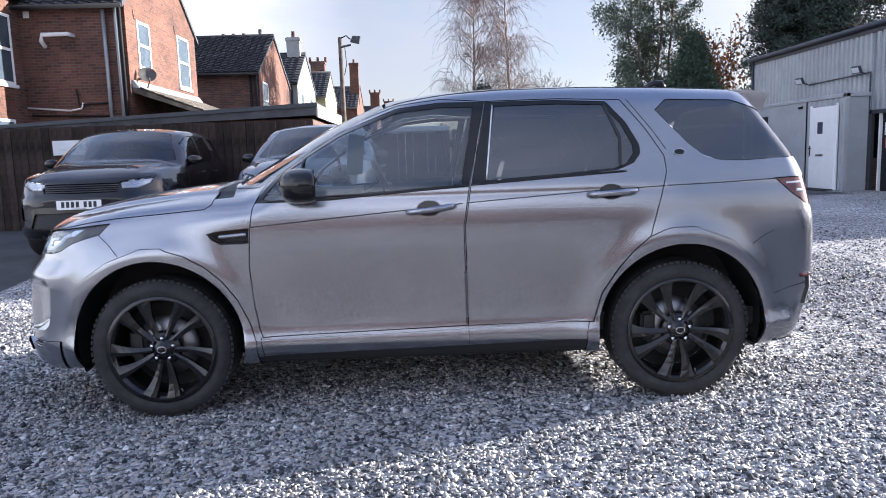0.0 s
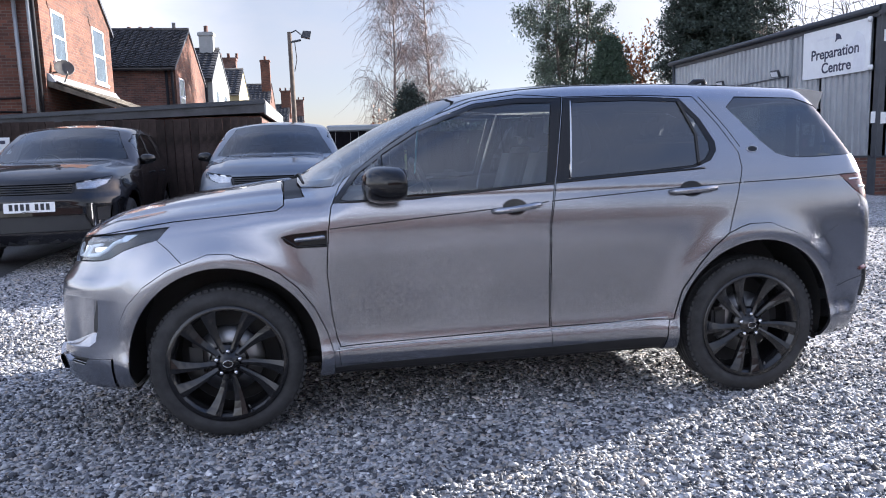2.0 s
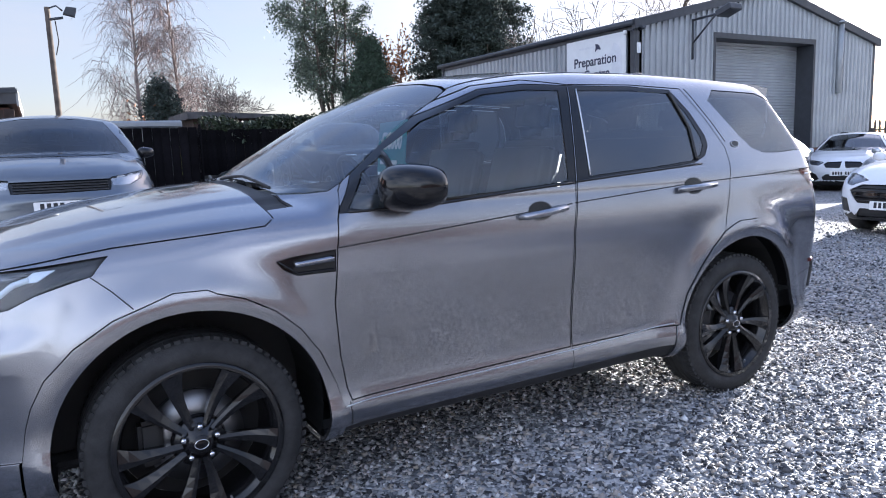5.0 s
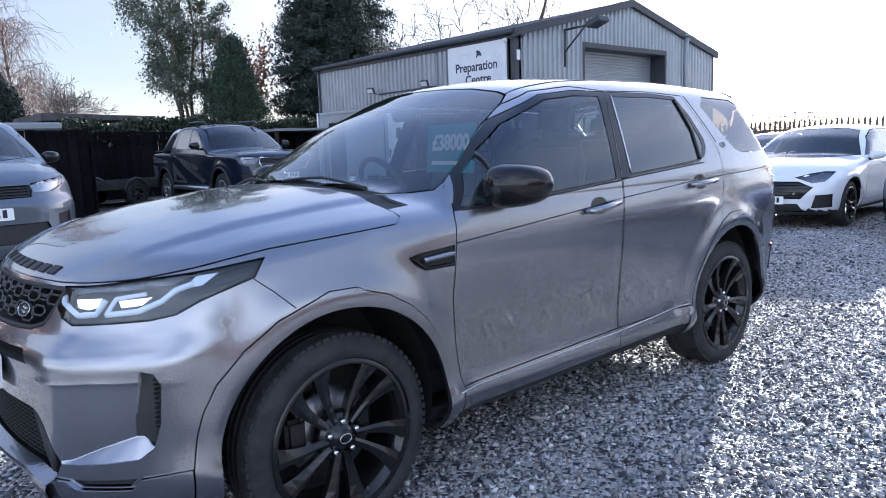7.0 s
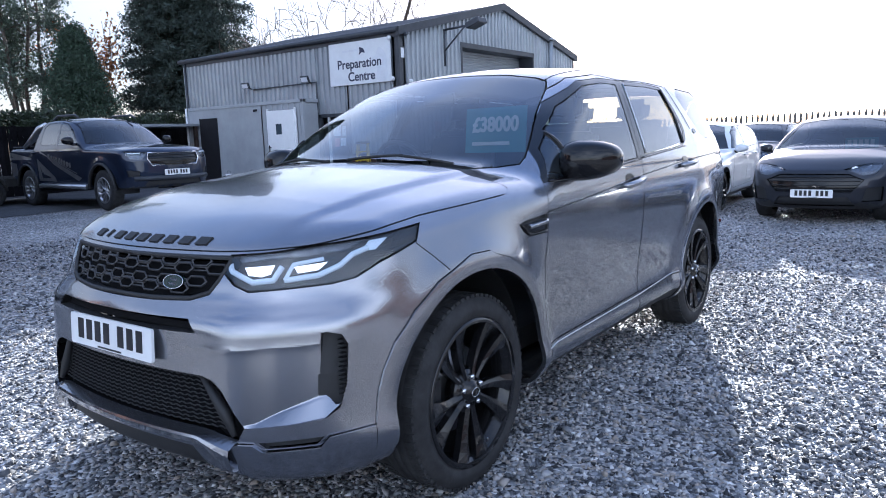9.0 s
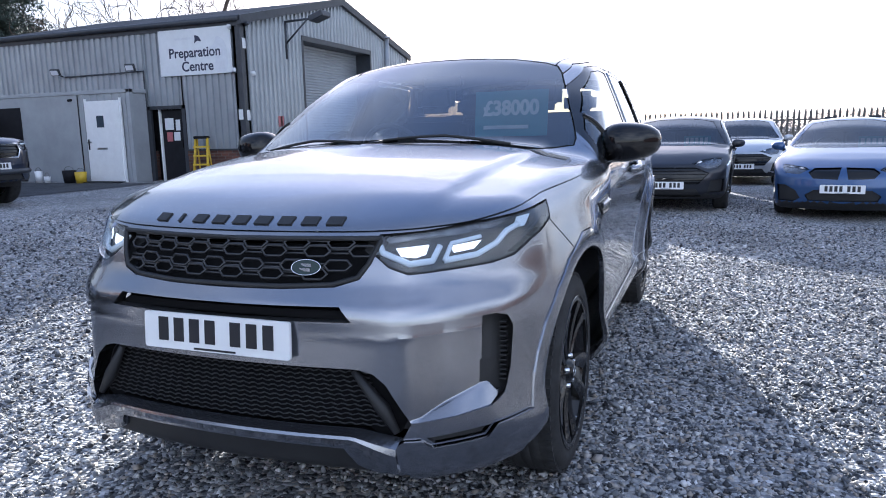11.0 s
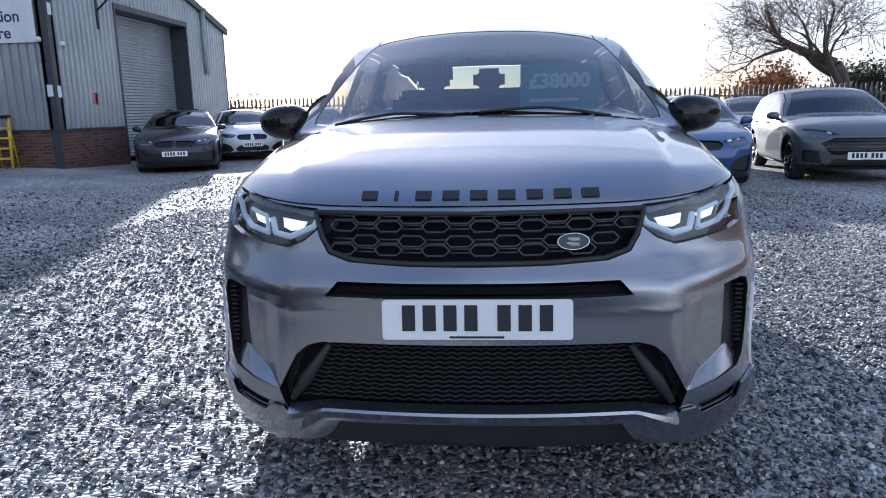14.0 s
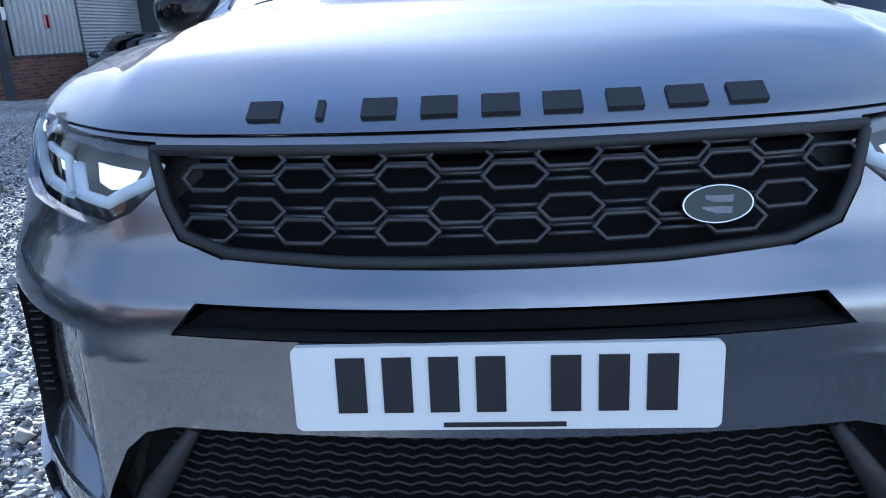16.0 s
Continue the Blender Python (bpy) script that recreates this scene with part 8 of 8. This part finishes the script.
def lamp_post():
    l = tagged(empty("lamp_post"), "weathered wooden post with a floodlight behind the fence", "lamp")
    part("pole", tube([(-1.40, 9.05, 0), (-1.42, 9.05, 3.60)], [0.05, 0.038], 10), BARK, l)
    part("arm", tube([(-1.40, 9.03, 3.42), (-1.22, 9.0, 3.45)], 0.02, 6), SHEET_DARK, l)
    part("arm", tube([(-1.40, 9.03, 3.58), (-1.30, 9.0, 3.62), (-1.22, 9.0, 3.55)], 0.012, 6), SHEET_DARK, l)
    f = prism([(-0.08, -0.03), (0.08, -0.065), (0.11, 0.06), (-0.03, 0.07)], "y", -0.07, 0.07)
    bmesh.ops.transform(f, matrix=pose(-1.14, 8.98, 3.53, 0, 0, 0), verts=f.verts)
    part("lamp_head", f, SHEET_DARK, l)
    part("cable", tube([(-1.33, 8.99, 3.4), (-1.31, 8.99, 3.1), (-1.36, 8.99, 2.9)], 0.008, 5), BLACK_BOX, l)


lamp_post()


def trailer():
    t = tagged(empty("trailer", pose(3.0, 15.6, ground_z(3, 15.6), 0, 0, 12)), "low flat car trailer behind the pickup", "trailer")
    part("deck", box(-1.3, 2.0, -0.9, 0.9, 0.45, 0.52, 0.01, 1), TRAILER_STEEL, t)
    for y in (-0.92, 0.92):
        part("side_rail", box(-1.3, 2.0, y - 0.03, y + 0.03, 0.42, 0.60), TRAILER_STEEL, t)
        wheel("wheel", t, -0.1, y, 0.28, 0.17, 0.17, -1 if y < 0 else 1, TRAILER_STEEL, 6, 0.0, detail=False)
        part("mudguard", tube([(0.3 * math.cos(a) - 0.1, y * 1.05, 0.33 + 0.33 * math.sin(a)) for a in [math.pi * i / 8 for i in range(9)]], 0.04, 6), TRAILER_STEEL, t)
    part("winch_frame", tube([(1.9, -0.4, 0.5), (1.9, -0.4, 1.0), (1.9, 0.4, 1.0), (1.9, 0.4, 0.5)], 0.03, 6), GALV, t)
    part("drawbar", tube([(1.9, -0.6, 0.5), (3.0, 0, 0.5), (1.9, 0.6, 0.5)], 0.04, 6), GALV, t)


trailer()


# ---- trees ----
def branch_tree(name, x, y, height, seed, mat, label, spread=0.5, levels=5, trunk=0.22, fork=3, droop=0.0, lean=0.0, base=0.25, twig=0.01, up=0.25, leaves=None, leaf_n=0, leaf_size=0.1, leaf_spread=0.6, z=0.0):
    """A tree grown by forking limbs; leaves, where given, hang in loose clumps on the outer twigs."""
    rng = random.Random(seed)
    t = tagged(empty(name, pose(x, y, z)), label, "tree")
    wood = bmesh.new()
    tips = []

    def grow_limb(p, d, length, r, lv):
        n = 5 if lv < 2 else 4
        pts, rs = [p], [r]
        for i in range(n):
            d = (d + Vector((rng.gauss(0, 0.16), rng.gauss(0, 0.16), rng.gauss(0, 0.12) + up * 0.12 - droop * 0.22 * lv / levels))).normalized()
            p = p + d * length / n
            pts.append(p)
            rs.append(max(twig, r * (1 - 0.45 * (i + 1) / n)))
            if lv >= levels - 2:
                tips.append((p, d))
        merge(wood, tube(pts, rs, 7 if lv == 0 else 5 if lv < 3 else 3, cap=False))
        if lv >= levels:
            return
        k = fork + (1 if lv in (1, 2) or (lv == 4 and levels == 6) else 0)
        for i in range(k):
            a = rng.random() * 6.283
            q = d.orthogonal().normalized()
            q.rotate(Matrix.Rotation(a, 3, d))
            nd = (d * (1 - spread * 0.5) + q * spread * rng.uniform(0.7, 1.4) + Vector((0, 0, up * 0.4 - droop * 0.5 * lv / levels))).normalized()
            at = pts[-1] if i == 0 else pts[rng.randint(max(1, n - 3), n)]
            grow_limb(at, nd, length * rng.uniform(0.60, 0.82), rs[-1] * (0.85 if i == 0 else 0.65), lv + 1)
    grow_limb(Vector((0, 0, -0.2)), Vector((lean, 0, 1)).normalized(), height * base, trunk, 0)
    part("trunk", wood, mat, t)
    if leaves:
        lf = bmesh.new()
        for i in range(leaf_n):
            p, d = rng.choice(tips)
            c = p + Vector((rng.gauss(0, leaf_spread), rng.gauss(0, leaf_spread), rng.gauss(0, leaf_spread) - leaf_spread * droop))
            leaf(lf, c, leaf_size * rng.uniform(0.6, 1.4), rng)
        part("crown", lf, leaves, t)
    return t


def leaf(b, c, s, rng, hang=0.0):
    """One folded leaf of two triangles."""
    a = Vector((rng.gauss(0, 1), rng.gauss(0, 1), rng.gauss(0, 1) - hang)).normalized()
    q = a.orthogonal().normalized()
    q.rotate(Matrix.Rotation(rng.random() * 6.283, 3, a))
    v = [b.verts.new(c + a * s), b.verts.new(c + q * s * 0.45 + a * s * 0.1), b.verts.new(c - a * s * 0.9), b.verts.new(c - q * s * 0.45 + a.cross(q) * s * 0.2)]
    b.faces.new((v[0], v[1], v[2]))
    b.faces.new((v[0], v[2], v[3]))


def leaf_cloud(name, c, size, mat, parent, seed, hang=0.0, slim=0.45):
    """Many folded leaves of two triangles each, as one crown."""
    rng = np.random.default_rng(seed)
    n = len(c)
    a = rng.normal(0, 1, (n, 3)) - np.array([0, 0, hang])
    a /= np.linalg.norm(a, axis=1, keepdims=True)
    q = np.cross(a, rng.normal(0, 1, (n, 3)))
    q /= np.linalg.norm(q, axis=1, keepdims=True)
    s = (size * rng.uniform(0.5, 1.35, n))[:, None]
    v = np.stack([c + a * s, c + q * s * slim + a * s * 0.1, c - a * s * 0.9, c - q * s * slim + np.cross(a, q) * s * 0.2], 1)
    f = (np.array([[0, 1, 2], [0, 2, 3]])[None] + (np.arange(n) * 4)[:, None, None]).reshape(-1)
    me = bpy.data.meshes.new(name)
    me.vertices.add(n * 4)
    me.vertices.foreach_set("co", v.reshape(-1))
    me.loops.add(len(f))
    me.loops.foreach_set("vertex_index", f.astype(np.int32))
    me.polygons.add(len(f) // 3)
    me.polygons.foreach_set("loop_start", np.arange(0, len(f), 3, dtype=np.int32))
    me.update(calc_edges=True)
    me.materials.append(mat)
    ob = new(name, me)
    ob.parent = parent
    return ob


def conifer(x, y, height, radius, seed, mat, label, n=9000, size=0.28, tiers=26, shape=1.0, z=0.0, ragged=0.2):
    """A conifer: a trunk with drooping boughs set with many small sprays."""
    rng = random.Random(seed)
    t = tagged(empty("conifer", pose(x, y, z)), label, "tree")
    wood = tube([(0, 0, -0.2), (0, 0, height * 0.5), (0, 0, height * 0.97)], [0.25, 0.14, 0.02], 7)
    boughs = []
    for i in range(tiers * 7):
        h = height * (0.04 + 0.94 * (rng.random() ** 0.8))
        u = h / height
        r = radius * (1 - u ** shape) * rng.uniform(1 - ragged, 1 + ragged * 0.6) + 0.1
        a = rng.random() * 6.283
        tip = Vector((r * math.cos(a), r * math.sin(a), h - r * 0.18 + rng.uniform(-0.1, 0.35)))
        boughs.append((Vector((0, 0, h)), tip))
        if i % 2 == 0:
            merge(wood, tube([(0, 0, h), tip * 0.5 + Vector((0, 0, h * 0.5 + 0.08)), tip], [0.03, 0.02, 0.006], 3, cap=False))
    part("trunk", wood, BARK, t)
    g = np.random.default_rng(seed)
    k = g.integers(0, len(boughs), n)
    p, q = np.array([b[0][:] for b in boughs])[k], np.array([b[1][:] for b in boughs])[k]
    u = g.random((n, 1)) ** 0.5
    leaf_cloud("crown", p + (q - p) * u + g.normal(0, 1, (n, 3)) * np.array([0.17, 0.17, 0.14]), size, mat, t, seed, 0.4, 0.3)


def scatter_leaves(b, rng, c, r, n, size, hang=0.0, squash=1.0):
    for _ in range(n):
        v = Vector((rng.gauss(0, 0.45), rng.gauss(0, 0.45), rng.gauss(0, 0.45) * squash)) * r
        leaf(b, c + v, size * rng.uniform(0.6, 1.4), rng, hang)


def birch(x, y, height, seed, label, width=2.2):
    """A birch: ascending limbs from a slim stem, hung with long fine twigs."""
    rng = random.Random(seed)
    t = tagged(empty("birch", pose(x, y, 0)), label, "tree")
    stem, p, d = [], Vector((0, 0, -0.2)), Vector((rng.uniform(-0.06, 0.06), 0, 1))
    for i in range(12):
        stem.append(p.copy())
        p = p + (d + Vector((rng.gauss(0, 0.05), rng.gauss(0, 0.05), 0))).normalized() * height / 11
    wood = tube(stem, [0.12 * (1 - i / 12.5) + 0.012 for i in range(12)], 7, cap=False)
    twigs = bmesh.new()
    for i in range(100):
        u = rng.uniform(0.22, 0.99)
        k = min(10, int(u * 11))
        a = rng.random() * 6.283
        base = stem[k].lerp(stem[k + 1], u * 11 - k)
        L = width * (1.05 - 0.75 * u) * rng.uniform(0.3, 1.25)
        tip = base + Vector((math.cos(a) * L * 0.75, math.sin(a) * L * 0.75, L * 0.9))
        mid = base.lerp(tip, 0.5) + Vector((math.cos(a), math.sin(a), -0.2)) * 0.15 * L
        merge(wood, tube([base, mid, tip], [0.035, 0.022, 0.008], 4, cap=False))
        for j in range(14):
            w = rng.uniform(0.3, 1.0)
            q = base.lerp(mid, w * 2) if w < 0.5 else mid.lerp(tip, w * 2 - 1)
            out = Vector((math.cos(a) + rng.gauss(0, 0.7), math.sin(a) + rng.gauss(0, 0.7), 0)) * rng.uniform(0.1, 0.55)
            h = rng.uniform(0.2, 1.35)
            merge(twigs, tube([q, q + out + Vector((0, 0, 0.12)), q + out * 1.7 - Vector((0, 0, h * 0.5)), q + out * 1.9 + Vector((rng.gauss(0, 0.22), rng.gauss(0, 0.22), -h))], [0.011, 0.009, 0.007, 0.005], 3, cap=False))
    part("trunk", wood, BARK_PALE, t)
    part("twig", twigs, TWIG_BIRCH, t)


def eucalyptus(x, y, height, seed, label, width=2.7):
    """Several leaning stems that carry loose, hanging clumps of leaves, with gaps between."""
    rng = random.Random(seed)
    t = tagged(empty("eucalyptus", pose(x, y, 0)), label, "tree")
    wood, lf = bmesh.new(), bmesh.new()
    for s in range(5):
        a = s * 1.256 + rng.uniform(-0.3, 0.3)
        pts, p = [], Vector((0, 0, -0.2))
        d = Vector((math.cos(a) * 0.22, math.sin(a) * 0.22, 1))
        n = 9
        for i in range(n):
            pts.append(p.copy())
            p = p + (d + Vector((rng.gauss(0, 0.12), rng.gauss(0, 0.12), 0))).normalized() * height * rng.uniform(0.95, 1.03) / (n - 1)
            d = d * 0.9 + Vector((0, 0, 0.12))
        merge(wood, tube(pts, [0.11 * (1 - i / (n + 1)) + 0.01 for i in range(n)], 6, cap=False))
        for i in range(19):
            u = rng.uniform(0.33, 1.0)
            k = min(n - 2, int(u * (n - 1)))
            base = pts[k].lerp(pts[k + 1], u * (n - 1) - k)
            b = rng.random() * 6.283
            L = width * rng.uniform(0.2, 0.85) * (1 - 0.35 * abs(u - 0.55))
            tip = base + Vector((math.cos(b) * L, math.sin(b) * L, L * 0.35))
            merge(wood, tube([base, base.lerp(tip, 0.5) + Vector((0, 0, 0.1)), tip], [0.035, 0.02, 0.008], 4, cap=False))
            scatter_leaves(lf, rng, tip, rng.uniform(0.4, 0.8), 300, 0.075, 0.9, 1.15)
            scatter_leaves(lf, rng, base.lerp(tip, 0.7), 0.35, 60, 0.075, 0.9)
    part("trunk", wood, BARK, t)
    part("crown", lf, LEAF_EUC, t)


def polar(ex, ey, az, d):
    return ex + d * math.cos(radians(az)), ey + d * math.sin(radians(az))


bx, by = polar(0, -4.5, 85.6, 44)
birch(bx, by, 12.5, 5, "tall bare birch with hanging twigs beyond the fence", 2.6)
bx, by = polar(0, -4.5, 82.5, 45)
birch(bx, by, 12.8, 8, "slender bare birch with hanging twigs beyond the fence", 2.2)
bx, by = polar(0, -4.5, 78.8, 62)
branch_tree("tree", bx, by, 10.5, 11, TWIG_FAR, "small bare round-headed tree in the distance", 0.62, 5, 0.24, 4, 0.0, 0, 0.28, 0.02, 0.2)
for i, (az, d, h) in enumerate(((91.5, 55, 5.0), (89.5, 60, 5.6), (87.2, 58, 5.5), (76.5, 52, 6.0), (94.5, 70, 5.5), (74.5, 64, 5.0))):
    bx, by = polar(0, -4.5, az, d)
    branch_tree("tree", bx, by, h, 20 + i, TWIG_FAR, "bare tree in the distance", 0.6, 4, 0.16, 4, 0.0, 0, 0.28, 0.014, 0.25)
eucalyptus(13.0, 35.0, 13.0, 14, "tall grey-green eucalyptus with a loose crown")
conifer(13.8, 31.4, 7.0, 3.3, 3, LEAF_FIR, "small dense conical fir behind the hedge", 70000, 0.08, 110, 1.0, 0.0, 0.08)
conifer(19.7, 32.6, 15.0, 2.7, 6, LEAF_DARK, "very tall dark conifer behind the workshop", 110000, 0.11, 110, 2.4, 0.0, 0.3)
conifer(22.3, 33.5, 16.5, 3.3, 9, LEAF_DARK, "very tall dark conifer behind the workshop", 110000, 0.11, 110, 2.6, 0.0, 0.3)
conifer(20.9, 31.0, 10.5, 2.2, 10, LEAF_DARK, "dark conifer behind the workshop", 60000, 0.10, 90, 1.8, 0.0, 0.25)
branch_tree("tree", 15.6, 33.5, 8.4, 31, BARK, "thin bare tree with a few rust leaves", 0.3, 4, 0.12, 4, 0.0, 0, 0.34, 0.010, 0.6, LEAF_RUST, 2600, 0.13, 0.3)
branch_tree("tree", 17.0, 27.0, 3.4, 33, BARK_PALE, "pale bare shrub beside the workshop", 0.3, 4, 0.05, 5, 0.0, 0, 0.28, 0.008, 0.7)
branch_tree("bush", -1.1, 17.5, 3.3, 34, BARK, "dark evergreen bush behind the lamp post", 0.7, 4, 0.08, 4, 0.0, 0, 0.22, 0.008, 0.3, LEAF_HEDGE, 9000, 0.09, 0.24)
branch_tree("bush", 2.2, 19.5, 3.0, 35, BARK, "yellow-green bush behind the fence", 0.7, 4, 0.06, 4, 0.0, 0, 0.2, 0.008, 0.3, LEAF_YELLOW, 2600, 0.10, 0.22)
branch_tree("bush", 1.3, 20.5, 3.9, 38, BARK, "brown twiggy bush behind the fence", 0.6, 4, 0.08, 5, 0.0, 0, 0.26, 0.010, 0.3, LEAF_RUST, 700, 0.08, 0.25)
conifer(3.2, 30.0, 4.5, 1.2, 13, LEAF_DARK, "dark clipped evergreen beyond the fence", 16000, 0.09, 40, 3.0, 0.0, 0.1)
branch_tree("tree", 25.5, 23.6, 17.5, 41, BARK, "bare spreading tree behind the workshop roof", 0.66, 5, 0.34, 3, 0.05, -0.2, 0.30, 0.016, 0.15)
branch_tree("tree", 19.0, 24.5, 9.6, 47, BARK, "bare spreading tree behind the workshop roof", 0.66, 5, 0.26, 3, 0.05, -0.1, 0.28, 0.014, 0.2)
branch_tree("tree", 24.6, -13.3, 11.5, 44, BARK, "large bare oak with a few leaves beyond the palisade", 0.62, 6, 0.5, 3, 0.08, 0.02, 0.25, 0.008, 0.22, LEAF_RUST, 1500, 0.045, 0.25)
branch_tree("bush", 24.4, -10.9, 5.0, 45, BARK, "rust-leaved bush behind the palisade", 0.7, 4, 0.08, 4, 0.0, 0, 0.22, 0.010, 0.3, LEAF_RUST, 9000, 0.08, 0.32)
branch_tree("bush", 25.6, -14.6, 5.5, 46, BARK, "tangled brown and green bush behind the palisade", 0.7, 5, 0.08, 4, 0.0, 0, 0.22, 0.010, 0.3, LEAF_HEDGE, 4500, 0.08, 0.3)


def hedge(name, pts, width, z0, z1, n, mat, label, size=0.07):
    """A hedge along a line, with an uneven top."""
    rng = random.Random(int(pts[0][0] * 7 + 3))
    t = tagged(empty(name), label, "hedge")
    lf = bmesh.new()
    core = bmesh.new()
    segs = list(zip(pts[:-1], pts[1:]))
    for i in range(n):
        a, b_ = rng.choice(segs)
        u = rng.random()
        x, y = a[0] + (b_[0] - a[0]) * u, a[1] + (b_[1] - a[1]) * u
        top = z1 + 0.10 * math.sin(x * 1.3) + 0.07 * math.sin(x * 3.1 + y)
        leaf(lf, Vector((x + rng.uniform(-width, width), y + rng.uniform(-width, width), z0 + (top - z0) * rng.random() ** 0.6)), size * rng.uniform(0.6, 1.4), rng)
    part("crown", lf, mat, t)
    for a, b_ in segs:
        merge(core, tube([(a[0], a[1], z0 - 0.2), (a[0], a[1], z1 - 0.1)], 0.03, 5))
    part("stem", core, BARK, t)


hedge("hedge", [(2.6, 18.0), (7.0, 18.9), (11.6, 19.7)], 0.35, 1.6, 2.42, 9000, LEAF_HEDGE, "clipped green hedge over the black fence")
# low far hedges and woods beyond the palisade
rngh = np.random.default_rng(77)
az = rngh.uniform(-60, 62, 60000)
dist = 150 + 60 * np.sin(az * 0.21)
top = np.maximum(0.2, 1.3 + 0.9 * np.sin(az * 0.9) + 1.0 * np.sin(az * 2.3 + 1) + 0.7 * np.sin(az * 0.37))
spots = np.stack([dist * np.cos(np.radians(az)) + rngh.normal(0, 3, 60000), dist * np.sin(np.radians(az)) + rngh.normal(0, 3, 60000), top * rngh.random(60000) ** 0.7], 1)
tagged(leaf_cloud("far_woods", spots, 0.2, WOODS_FAR, None, 78), "far hedges and woods on the horizon", "woods", kind="stuff")
chippings()
